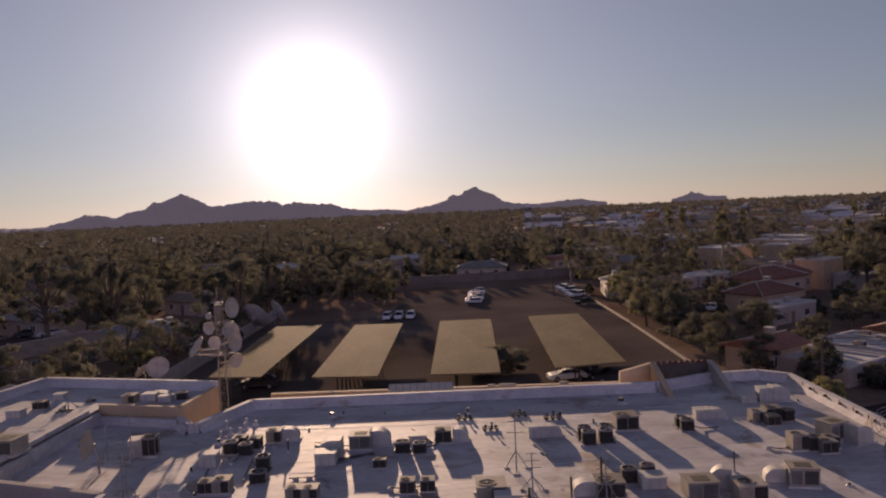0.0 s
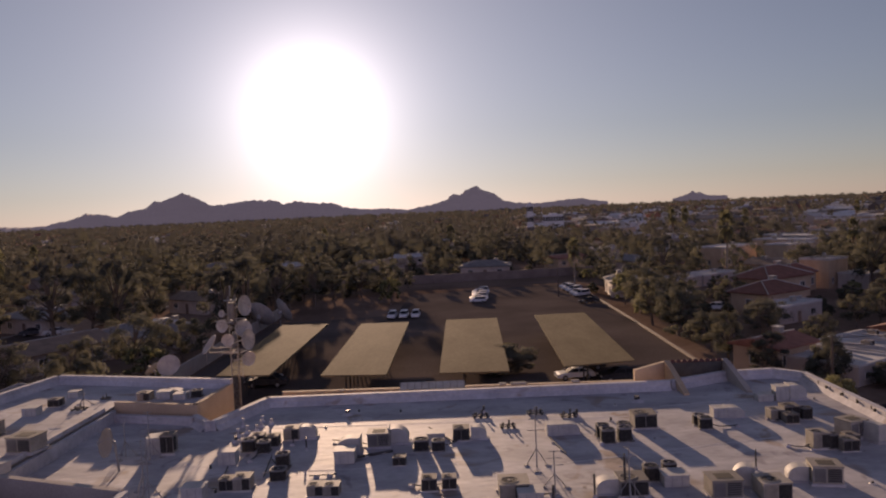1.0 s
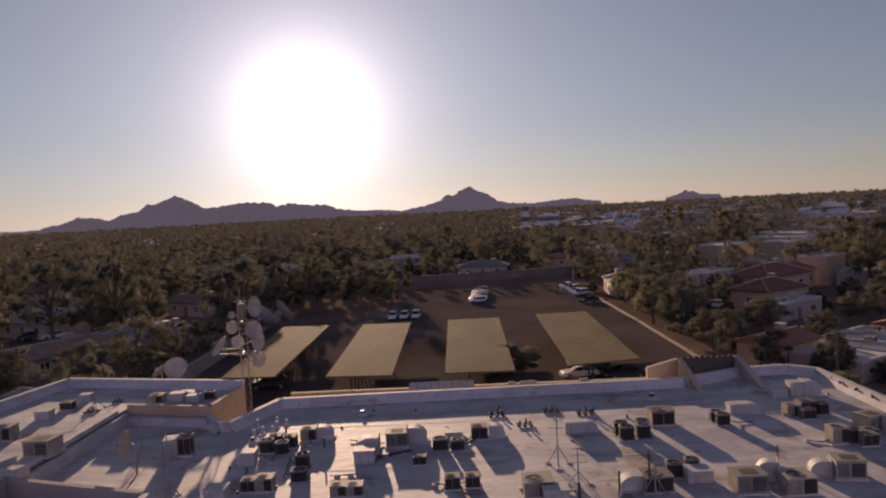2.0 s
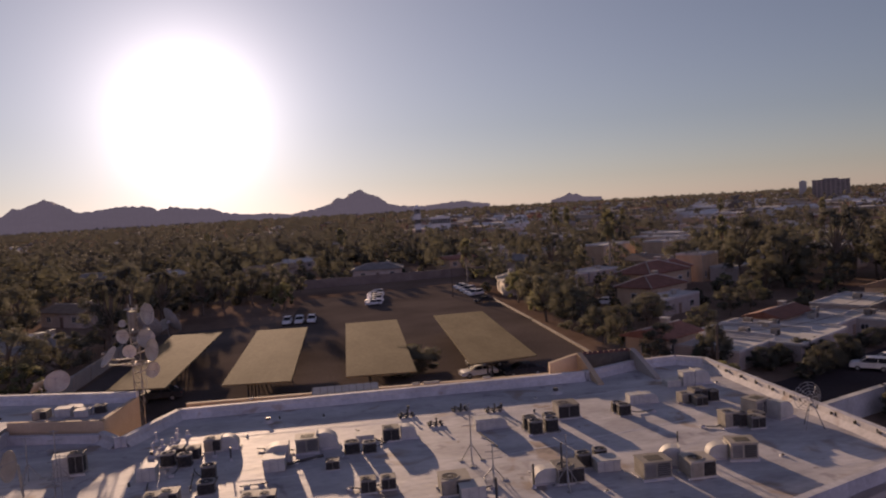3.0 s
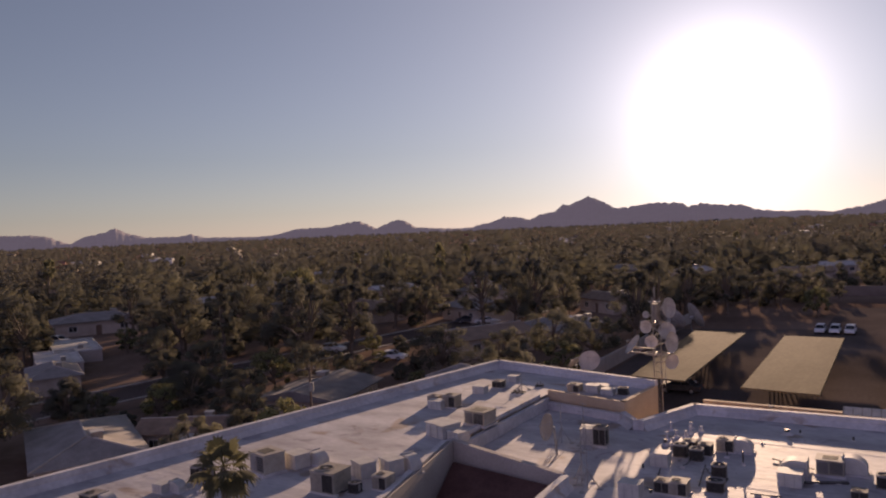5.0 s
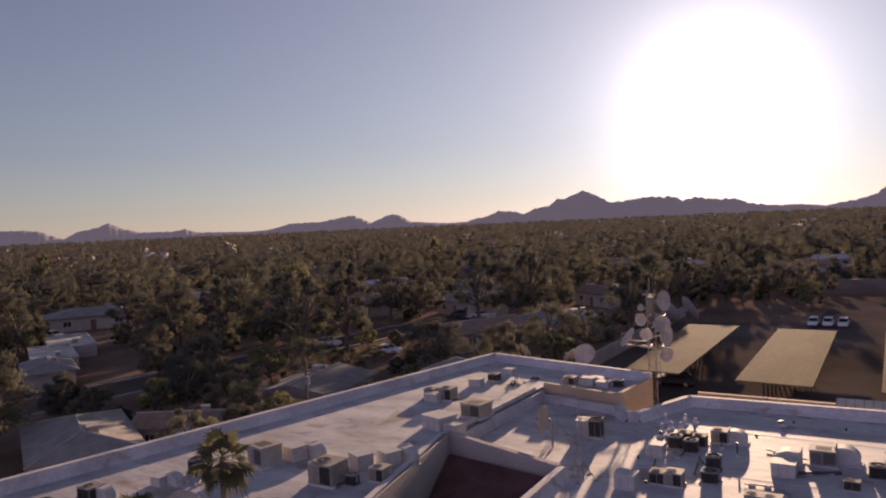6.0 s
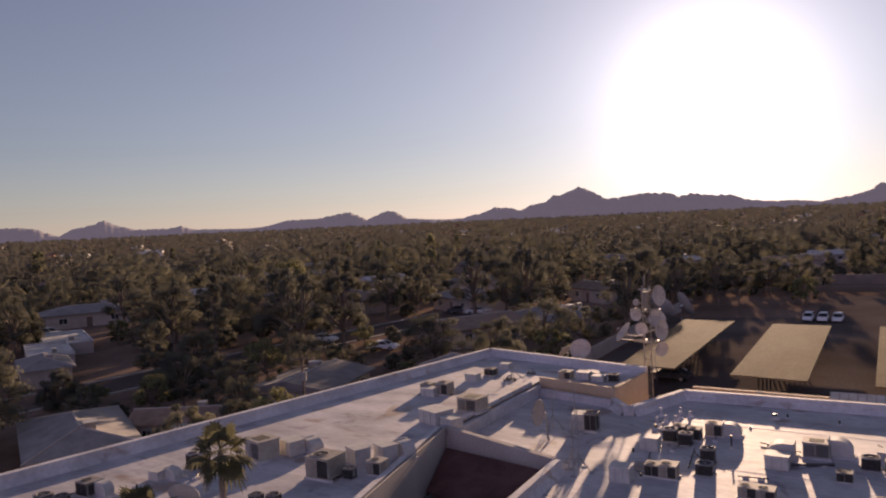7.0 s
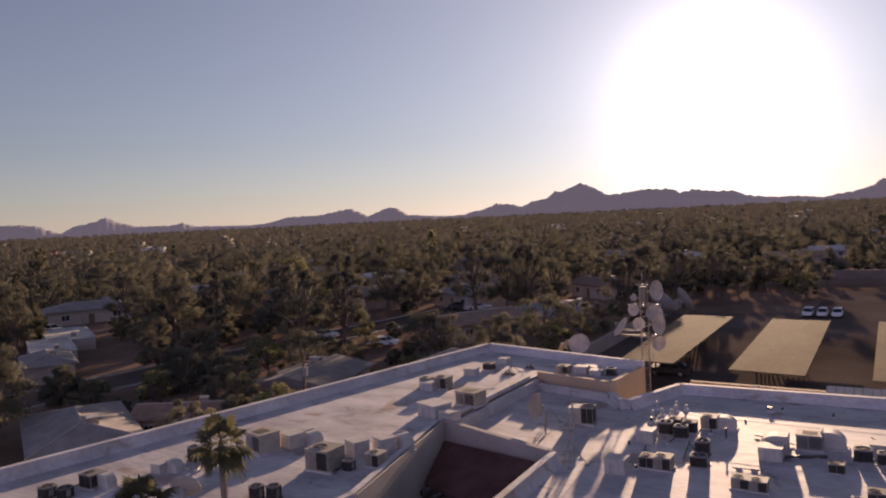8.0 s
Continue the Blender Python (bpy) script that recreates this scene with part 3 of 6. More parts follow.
# ---- carports ----
def carport(pts, posts):
    port = thing("carport", "long steel carport with a flat tan ribbed roof", "carport", "carports on the car park")
    bm = bmesh.new()
    (a, b, c, d) = [Vector((*p, 0)) for p in pts]  # near left, near right, far right, far left
    prism(bm, pts, 3.05, 3.2)
    part("roof", bm, M_CARPORT, port)
    for k in range(12):
        u = (k + 0.5) / 12
        p, q = a.lerp(d, u), b.lerp(c, u)
        mid = p.lerp(q, posts)
        bm = bmesh.new()
        tube(bm, (mid.x, mid.y, 0), (mid.x, mid.y, 3.05), 0.09)
        part("post", bm, M_DARKSTEEL, port)
        bm = bmesh.new()
        box(bm, -(q - p).length * posts, (q - p).length * (1 - posts), -0.07, 0.07, 2.85, 3.05, Matrix.Translation((mid.x, mid.y, 0)) @ Matrix.Rotation(math.atan2(q.y - p.y, q.x - p.x), 4, "Z"))
        part("beam", bm, M_DARKSTEEL, port)
    return port


carport([(-25.5, 74.0), (-19.9, 73.3), (-19.5, 106.3), (-26.3, 106.9)], 0.35)
carport([(-14.5, 72.1), (-7.9, 71.3), (-7.6, 104.8), (-14.5, 105.2)], 0.35)
carport([(-2.7, 71.0), (4.1, 70.6), (5.0, 105.2), (-2.3, 105.3)], 0.35)
carport([(9.6, 71.7), (16.8, 73.1), (17.8, 106.8), (10.5, 106.3)], 0.35)


# ---- roof plant ----
def ring_top(bm, cx, cy, r, z, h, n=18):
    """A raised round collar with a flat lip."""
    prof = ((r + 0.03, z), (r + 0.03, z + h), (r - 0.02, z + h), (r - 0.03, z - 0.01))
    rows = [[bm.verts.new((cx + q * math.cos(2 * math.pi * k / n), cy + q * math.sin(2 * math.pi * k / n), e)) for k in range(n)] for q, e in prof]
    for a, b in zip(rows, rows[1:]):
        for k in range(n):
            bm.faces.new((a[k], a[(k + 1) % n], b[(k + 1) % n], b[k]))


def fan_in(ob, cx, cy, r, z):
    bm = bmesh.new()
    tube(bm, (cx, cy, z), (cx, cy, z + 0.006), r - 0.025, seg=16)
    well = part("fan_well", bm, M_HOLE, ob, "dark fan opening")
    bm = bmesh.new()
    tube(bm, (cx, cy, z + 0.006), (cx, cy, z + 0.03), r * 0.26, seg=8)
    part("fan_hub", bm, M_CABGREY, well)
    bm = bmesh.new()
    for q in (0.45, 0.75):
        hoop(bm, [(cx + q * r * math.cos(math.pi / 8 * k), cy + q * r * math.sin(math.pi / 8 * k), z + 0.04) for k in range(16)], 0.007, 3)
    part("fan_guard", bm, M_CABGREY, ob, "wire fan guard")


def build_packaged(body, label, dark=False):
    """A sheet-metal cabinet with one round fan collar near a corner of its top."""
    def build():
        ob = thing("condenser", label, "air conditioner", "condensers on the roof")
        bm = bmesh.new()
        box(bm, -0.49, 0.49, -0.49, 0.49, 0.1, 0.94)
        bmesh.ops.bevel(bm, geom=bm.edges[:], offset=0.015, segments=1)
        part("cabinet", bm, body, ob)
        bm = bmesh.new()
        box(bm, -0.51, 0.51, -0.51, 0.51, 0.94, 0.985)
        part("lid", bm, body, ob)
        bm = bmesh.new()
        ring_top(bm, -0.14, -0.08, 0.29, 0.98, 0.035)
        part("fan_collar", bm, body, ob)
        fan_in(ob, -0.14, -0.08, 0.29, 0.987)
        for x0, x1 in ((0.02, 0.46), (-0.46, -0.02)):
            bm = bmesh.new()
            box(bm, x0, x1, -0.502, -0.48, 0.16, 0.88)
            part("side_panel", bm, M_CABDARK if x0 > 0 or dark else M_COIL, ob, "finned coil panel")
        bm = bmesh.new()
        box(bm, 0.48, 0.503, -0.4, 0.1, 0.2, 0.85)
        part("access_panel", bm, M_CABDARK if dark else M_COIL, ob)
        for y in (-0.4, 0.4):
            bm = bmesh.new()
            box(bm, -0.58, 0.58, y - 0.07, y + 0.07, -0.01, 0.1)
            part("sleeper", bm, M_PATCH, ob)
        return ob
    return build


def build_condenser(body, coil, label):
    """A small condenser: rounded louvred jacket, pale collar and a dark fan in its top."""
    def build():
        ob = thing("condenser", label, "air conditioner", "condensers on the roof")
        bm = bmesh.new()
        n = 20
        def ring(w, z):
            out = []
            for k in range(n):
                a = 2 * math.pi * k / n + 0.157
                c, s = math.cos(a), math.sin(a)
                q = (abs(c) ** 5 + abs(s) ** 5) ** -0.2
                out.append(bm.verts.new((w * q * c, w * q * s, z)))
            return out
        rows = [ring(0.46, 0.1)]
        for k in range(7):
            rows += [ring(0.475, 0.13 + 0.11 * k), ring(0.455, 0.2 + 0.11 * k)]
        for a, b in zip(rows, rows[1:]):
            for k in range(n):
                bm.faces.new((a[k], a[(k + 1) % n], b[(k + 1) % n], b[k]))
        part("jacket", bm, coil, ob, "dark louvred jacket")
        bm = bmesh.new()
        low, top = ring(0.49, 0.86), ring(0.49, 0.93)
        lip = [bm.verts.new((0.4 * math.cos(2 * math.pi * k / n + 0.157), 0.4 * math.sin(2 * math.pi * k / n + 0.157), 0.96)) for k in range(n)]
        well = [bm.verts.new((v.co.x * 0.94, v.co.y * 0.94, 0.90)) for v in lip]
        for a, b in ((low, top), (top, lip), (lip, well)):
            for k in range(n):
                bm.faces.new((a[k], a[(k + 1) % n], b[(k + 1) % n], b[k]))
        part("top_collar", bm, body, ob, "pale round collar")
        fan_in(ob, 0, 0, 0.40, 0.90)
        bm = bmesh.new()
        box(bm, -0.5, 0.5, -0.5, 0.5, 0.03, 0.1)
        part("base_pan", bm, body, ob)
        for y in (-0.4, 0.4):
            bm = bmesh.new()
            box(bm, -0.58, 0.58, y - 0.08, y + 0.08, -0.01, 0.05)
            part("sleeper", bm, M_PATCH, ob)
        bm = bmesh.new()
        box(bm, 0.44, 0.5, -0.2, 0.1, 0.25, 0.8)
        part("service_box", bm, body, ob)
        return ob
    return build


KINDS = {
    "beige": build_packaged(M_CAB, "beige sheet-metal rooftop unit with a round top fan"),
    "grey": build_packaged(M_CABGREY2, "grey sheet-metal rooftop unit with dark louvred sides", True),
    "dark": build_condenser(M_CABGREY, M_CABDARK, "small dark rooftop condenser with a top fan"),
}


UNITS = []


def condenser(x, y, w, h, kind="grey", turn=0.0, z=ROOF):
    UNITS.append((x, y, w, z))
    return place("condenser_" + kind, KINDS[kind], at(x, y, z, turn, w * 1.02, w * 1.02, h * 0.98))


def build_rtu():
    ob = thing("packaged_unit", "beige packaged rooftop air handler with a dark louvred intake", "air conditioner", "packaged units on the roof")
    bm = bmesh.new()
    vs = box(bm, -0.5, 0.5, -0.42, 0.5, 0.12, 0.94)
    part("cabinet", bm, M_CAB, ob)
    bm = bmesh.new()
    box(bm, -0.53, 0.53, -0.45, 0.53, 0.94, 1.0)
    part("lid", bm, M_CAB, ob)
    bm = bmesh.new()
    box(bm, -0.28, 0.28, -0.25, 0.25, 1.0, 1.012)
    part("opening", bm, M_HOLE, ob, "dark square fan opening")
    bm = bmesh.new()
    box(bm, 0.0, 0.44, -0.435, -0.41, 0.2, 0.86)
    part("intake", bm, M_HOLE, ob, "dark intake")
    bm = bmesh.new()
    for k in range(6):
        box(bm, 0.0, 0.44, -0.46, -0.43, 0.22 + k * 0.11, 0.26 + k * 0.11)
    part("louvre", bm, M_CABGREY, ob)
    bm = bmesh.new()
    box(bm, -0.43, -0.08, -0.44, -0.415, 0.2, 0.86)
    part("access_panel", bm, M_CABGREY, ob)
    bm = bmesh.new()
    box(bm, -0.55, 0.55, -0.47, 0.55, -0.02, 0.12)
    part("curb", bm, M_ROOF, ob, "white coated roof curb")
    return ob


def rtu(x, y, w, h, turn=0.0, z=ROOF):
    return place("rtu", build_rtu, at(x, y, z, turn, w * 0.9, w * 0.85, h))


def build_box():
    ob = thing("duct_box", "pale sheet-metal duct box on the white roof", "duct", "duct boxes on the roof")
    bm = bmesh.new()
    box(bm, -0.5, 0.5, -0.5, 0.5, 0.0, 0.93)
    bmesh.ops.bevel(bm, geom=bm.edges[:], offset=0.02, segments=1)
    part("body", bm, M_DUCT, ob)
    bm = bmesh.new()
    box(bm, -0.54, 0.54, -0.54, 0.54, 0.93, 1.0)
    part("lid", bm, M_DUCT, ob)
    bm = bmesh.new()
    for sx in (-0.2, 0.2):
        box(bm, sx - 0.012, sx + 0.012, -0.515, 0.515, 0.05, 0.93)
    part("seam", bm, M_STEEL, ob)
    return ob


def duct_box(x, y, w, h, turn=0.0, z=ROOF):
    return place("duct_box", build_box, at(x, y, z, turn, w, w * 0.85, h))


def build_hood():
    """A white elbow that comes out of a unit sideways and turns down into the deck."""
    ob = thing("duct_elbow", "white coated duct elbow turning down into the roof", "duct", "duct elbows on the roof")
    bm = bmesh.new()
    n = 10
    prof = [(-0.5, 0.0), (-0.5, 0.98)] + [(-0.15 + 0.65 * math.sin(a), 0.38 + 0.62 * math.cos(a)) for a in (math.pi / 2 * k / n for k in range(n + 1))] + [(0.48, 0.0)]
    a = [bm.verts.new((x, -0.4, z)) for x, z in prof]
    b = [bm.verts.new((x, 0.4, z)) for x, z in prof]
    bm.faces.new(a)
    bm.faces.new(b[::-1])
    for i in range(len(prof)):
        j = (i + 1) % len(prof)
        bm.faces.new((a[i], b[i], b[j], a[j]))
    part("elbow", bm, M_DUCT, ob)
    bm = bmesh.new()
    box(bm, -0.55, -0.5, -0.46, 0.46, 0.1, 1.05)
    part("flange", bm, M_DUCT, ob)
    bm = bmesh.new()
    box(bm, -0.6, 0.6, -0.5, 0.5, -0.02, 0.1)
    part("curb", bm, M_ROOF, ob)
    return ob


def hood(x, y, w, h, turn=0.0, z=ROOF):
    return place("hood", build_hood, at(x, y, z, turn, w, w * 0.9, h))


def build_skid():
    ob = thing("pipe_stand", "low dark pipe stand with short vents on the roof", "vent", "pipe stands on the roof")
    bm = bmesh.new()
    for y in (-0.25, 0.25):
        tube(bm, (-0.55, y, 0.18), (0.55, y, 0.18), 0.05, seg=6)
    for x in (-0.4, 0, 0.4):
        tube(bm, (x, -0.3, 0.12), (x, 0.3, 0.12), 0.04, seg=6)
        box(bm, x - 0.07, x + 0.07, -0.35, 0.35, -0.02, 0.08)
    part("rack", bm, M_DARKSTEEL, ob)
    for x, h in ((-0.3, 0.4), (0.1, 0.62), (0.35, 0.36)):
        bm = bmesh.new()
        tube(bm, (x, 0, 0.1), (x, 0, h), 0.06, seg=8)
        tube(bm, (x, 0, h), (x, 0, h + 0.1), 0.1, 0.05, seg=8)
        part("vent_pipe", bm, M_DARKSTEEL, ob)
    return ob


def skid(x, y, w, h, turn=0.0, z=ROOF):
    return place("skid", build_skid, at(x, y, z, turn, w, w, h))


def pipe(x, y, h, r=0.05):
    ob = thing("vent_pipe", "thin vent pipe standing on the white roof", "vent", "vent pipes on the roof", at(x, y, ROOF))
    bm = bmesh.new()
    tube(bm, (0, 0, -0.02), (0, 0, h), r)
    part("pipe", bm, M_DARKSTEEL, ob)
    bm = bmesh.new()
    tube(bm, (0, 0, -0.02), (0, 0, 0.14), r * 3, r * 1.2)
    part("boot", bm, M_ROOF, ob)
    return ob


condenser(-8.91, 34.79, 0.74, 0.62, "beige")
hood(-8.15, 34.9, 0.75, 0.62)
rtu(-4.58, 33.19, 1.12, 0.70)
duct_box(-5.88, 31.32, 0.87, 0.56)
hood(-3.7, 33.6, 0.9, 0.75)
hood(-5.9, 32.6, 1.0, 0.7, 180)
condenser(-3.48, 30.63, 0.55, 0.40)
condenser(-2.64, 32.42, 0.68, 0.55, "dark")
condenser(-1.87, 32.28, 0.60, 0.5, "dark")
duct_box(-2.02, 33.93, 0.81, 0.35)
condenser(-0.83, 33.66, 0.75, 0.64, "grey")
hood(0.0, 33.75, 0.7, 0.6)
condenser(-2.13, 27.66, 0.58, 0.55)
condenser(-1.36, 27.78, 0.55, 0.50)
condenser(-6.47, 27.64, 0.62, 0.45, "beige")
condenser(-5.85, 27.58, 0.62, 0.45, "beige")
condenser(1.02, 26.83, 1.09, 0.62, "beige")
duct_box(3.52, 33.92, 0.76, 0.54)
hood(4.3, 34.0, 0.75, 0.5)
condenser(5.67, 32.42, 0.64, 0.68, "dark")
condenser(6.45, 32.55, 0.62, 0.69, "dark")
condenser(5.62, 33.30, 0.60, 0.62, "dark")
condenser(6.62, 33.42, 0.60, 0.62, "dark")
condenser(15.55, 34.75, 0.55, 0.60, "dark")
condenser(14.55, 34.15, 0.60, 0.50, "grey")
condenser(7.80, 34.53, 1.05, 0.73, "grey")
condenser(10.42, 34.53, 0.57, 0.52, "dark")
condenser(10.51, 33.92, 0.62, 0.56, "dark")
duct_box(11.76, 35.60, 0.71, 0.5)
hood(12.5, 35.6, 0.8, 0.5)
condenser(14.14, 34.85, 0.65, 0.54, "beige")
condenser(14.90, 35.04, 0.72, 0.66, "grey")
hood(16.7, 38.2, 0.85, 0.8)
duct_box(15.9, 38.2, 0.7, 0.75)
duct_box(15.0, 38.17, 0.78, 0.35)
condenser(14.10, 30.63, 0.70, 0.75, "beige")
condenser(14.60, 30.45, 0.43, 0.70, "dark")
condenser(15.1, 30.18, 0.65, 0.55, "grey")
condenser(15.5, 30.7, 0.55, 0.55, "grey")
rtu(16.1, 31.7, 1.1, 0.85, 20)
hood(17.0, 31.2, 0.9, 0.8, 20)
rtu(12.50, 26.85, 1.15, 0.75, -12)
hood(11.6, 27.2, 0.7, 0.6, 170)
condenser(6.34, 27.79, 0.60, 0.62, "dark")
condenser(7.14, 28.13, 0.55, 0.6, "dark")
duct_box(7.1, 27.35, 0.92, 0.45)
condenser(5.33, 26.61, 1.01, 0.66, "grey")
rtu(8.47, 26.01, 1.20, 0.72)
condenser(10.09, 25.76, 1.0, 0.70, "beige")
hood(9.5, 26.9, 0.75, 0.8, 160)
hood(4.4, 26.7, 0.8, 0.6, 180)
condenser(-10.58, 33.24, 0.63, 0.62, "dark")
condenser(-9.82, 32.96, 0.60, 0.58, "dark")
condenser(-10.34, 34.06, 0.57, 0.57, "grey")
condenser(-9.6, 33.8, 0.57, 0.57, "grey")
condenser(-8.43, 30.66, 0.60, 0.75, "dark")
condenser(-8.33, 29.43, 0.69, 0.5, "dark")
duct_box(-11.07, 31.70, 0.75, 0.59)
condenser(-10.11, 28.50, 0.59, 0.52, "grey")
condenser(-9.49, 28.48, 0.68, 0.6, "beige")
duct_box(-11.1, 27.5, 0.8, 0.62)
condenser(-14.3, 33.3, 0.60, 1.0, "grey")
duct_box(-23.55, 38.39, 0.76, 0.45, z=WING)
condenser(-23.18, 40.10, 0.64, 0.45, "grey", z=WING)
duct_box(-23.09, 42.00, 0.61, 0.39, z=WING)
skid(-21.42, 39.17, 0.74, 0.37, z=WING)
skid(-20.94, 41.21, 0.50, 0.46, z=WING)
condenser(-23.37, 34.71, 0.79, 0.74, "beige", z=WING)
condenser(-24.57, 34.89, 0.65, 0.56, "beige", z=WING)
duct_box(-24.02, 34.24, 0.84, 0.46, z=WING)
rtu(-20.21, 32.11, 1.35, 0.76, -8, z=WING)
duct_box(-20.91, 29.70, 1.30, 0.67, -20, z=WING)
duct_box(-19.84, 29.32, 0.84, 0.46, -20, z=WING)
rtu(-24.94, 22.02, 1.27, 0.92, -15, z=WING)
duct_box(-24.30, 23.19, 0.89, 0.63, -15, z=WING)
hood(-23.55, 23.75, 0.74, 0.56, -15, z=WING)
condenser(-20.96, 21.44, 1.11, 0.93, "beige", z=WING)
condenser(-19.98, 21.68, 0.46, 0.46, "dark", z=WING)
condenser(-19.23, 22.49, 0.65, 0.60, "beige", z=WING)
duct_box(-20.86, 23.38, 0.84, 0.65, -25, z=WING)
duct_box(-19.93, 24.03, 0.84, 0.70, -25, z=WING)
hood(-19.28, 24.58, 0.74, 0.70, -25, z=WING)
condenser(-28.21, 16.26, 0.70, 0.59, "grey", z=WING)
hood(-27.55, 16.44, 0.56, 0.54, z=WING)
condenser(-28.78, 14.80, 0.59, 0.49, "dark", z=WING)
condenser(-28.13, 15.07, 0.54, 0.44, "dark", z=WING)
duct_box(-27.18, 18.52, 0.56, 0.37, z=WING)
hood(-26.62, 18.85, 0.56, 0.42, z=WING)
condenser(-26.80, 19.95, 0.46, 0.72, "dark", z=WING)
condenser(-26.29, 20.12, 0.46, 0.77, "dark", z=WING)
condenser(-21.12, 17.85, 0.47, 0.60, "dark", z=WING)
condenser(-20.54, 18.10, 0.47, 0.60, "dark", z=WING)
duct_box(1.56, 26.08, 0.9, 0.5)
skid(1.43, 35.24, 0.73, 0.5)
skid(0.2, 37.2, 0.8, 0.5)
skid(3.0, 37.4, 0.8, 0.5)
skid(4.6, 36.6, 0.8, 0.55)
pipe(5.0, 36.5, 0.4, 0.07)
pipe(0.4, 38.0, 0.35, 0.06)
pipe(2.3, 25.3, 0.9)
pipe(8.6, 38.9, 0.3, 0.15)
pipe(-6.8, 38.6, 0.25, 0.12)
pipe(10.6, 28.4, 0.8, 0.03)
pipe(-7.9, 33.0, 0.6, 0.04)
pipe(5.0, 26.2, 1.6, 0.04)
pipe(-11.6, 34.6, 0.3, 0.08)
pipe(3.9, 26.2, 0.9, 0.04)
condenser(-18.4, 40.6, 0.7, 0.5, "beige", z=WING)
duct_box(-17.4, 40.9, 0.75, 0.45, z=WING)
hood(-17.0, 41.6, 0.9, 0.35, z=WING)
duct_box(-16.4, 40.6, 0.7, 0.35, z=WING)
condenser(-15.6, 40.9, 0.6, 0.45, "dark", z=WING)
duct_box(-14.9, 33.6, 0.9, 0.8, 12)


def white_vent(x, y, h):
    ob = thing("vent_stub", "short white capped vent stub on the roof", "vent", "white vents by the corner", at(x, y, ROOF))
    bm = bmesh.new()
    tube(bm, (0, 0, -0.02), (0, 0, h), 0.06, 0.055, 10)
    part("stub", bm, M_COAT, ob)
    bm = bmesh.new()
    tube(bm, (0, 0, h - 0.03), (0, 0, h + 0.07), 0.10, 0.07, 10)
    part("cap", bm, M_COAT, ob)
    bm = bmesh.new()
    tube(bm, (0, 0, -0.02), (0, 0, 0.1), 0.22, 0.1, 10)
    part("boot", bm, M_COAT, ob)
    return ob


for x, y, h in ((-11.47, 36.1, 0.3), (-11.05, 36.3, 0.26), (-11.0, 37.0, 0.3), (-11.76, 35.5, 0.34), (-11.3, 34.8, 0.28), (-11.2, 38.0, 0.24), (-12.0, 37.2, 0.36), (-10.6, 37.5, 0.22)):
    white_vent(x, y, h)


# ---- pipes and conduits along the deck ----
def conduit(a, b, z=ROOF, r=0.03, m=None):
    """A pipe on small blocks."""
    a, b = Vector((*a, z + 0.07)), Vector((*b, z + 0.07))
    ob = thing("roof_conduit", "thin pipe on small blocks along the white roof", "pipe", "pipes along the roof")
    bm = bmesh.new()
    tube(bm, a, b, r, seg=6)
    part("pipe", bm, m or M_DARKSTEEL, ob)
    n = max(1, int((b - a).length / 1.6))
    for k in range(n + 1):
        c = a.lerp(b, (k + 0.5) / (n + 1))
        bm = bmesh.new()
        box(bm, c.x - 0.12, c.x + 0.12, c.y - 0.06, c.y + 0.06, z - 0.01, z + 0.05)
        part("block", bm, M_PATCH, ob)
    return ob


conduit((-6.9, 34.2), (-5.2, 33.4))
conduit((-5.4, 31.6), (-3.9, 32.2), r=0.06)
conduit((-7.1, 29.5), (-6.0, 29.6))
conduit((-1.2, 33.2), (-2.4, 35.6))
conduit((6.8, 32.2), (6.9, 34.0))
conduit((-9.3, 32.2), (-9.0, 29.6))
conduit((-10.9, 31.0), (-10.6, 29.2))
conduit((3.6, 31.0), (3.2, 33.2))
# flanged stubs and debris on the deck
sr = random.Random(5)
for k in range(16):
    x, y = sr.uniform(-12.5, 18), sr.uniform(23, 40)
    if y < 20.6 + (x - 9.1) * 0.39 + 1.2:
        continue
    ob = thing("roof_drain", "small dark flanged stub on the white roof", "drain", "stubs on the roof", at(x, y, ROOF))
    bm = bmesh.new()
    tube(bm, (0, 0, -0.01), (0, 0, 0.03), 0.13, 0.1, 8)
    part("flange", bm, M_PATCH, ob)
    bm = bmesh.new()
    tube(bm, (0, 0, 0.02), (0, 0, sr.uniform(0.06, 0.22)), 0.05, seg=7)
    part("stub", bm, M_DARKSTEEL, ob)

# seams of tape where sheets of the coating meet, and small patches
for k, (a, b) in enumerate((((-9.5, 36.6), (9.0, 36.2)), ((-7.5, 30.2), (-1.0, 30.4)), ((3.5, 30.0), (13.2, 32.2)), ((-12.0, 25.0), (-3.0, 24.6)), ((9.5, 37.8), (17.5, 38.9)))):
    p, q = Vector((*a, 0)), Vector((*b, 0))
    d = (q - p).normalized()
    bm = bmesh.new()
    n = int((q - p).length / 0.8)
    side = Vector((-d.y, d.x, 0)) * 0.07
    pts = [p.lerp(q, i / n) + side * sr.uniform(-0.5, 0.5) for i in range(n + 1)]
    lo = [bm.verts.new((v - side).to_tuple()[:2] + (ROOF + 0.004,)) for v in pts]
    hi = [bm.verts.new((v + side).to_tuple()[:2] + (ROOF + 0.008,)) for v in pts]
    for i in range(n):
        bm.faces.new((lo[i], lo[i + 1], hi[i + 1], hi[i]))
    part("seam_tape", bm, M_COAT, office)
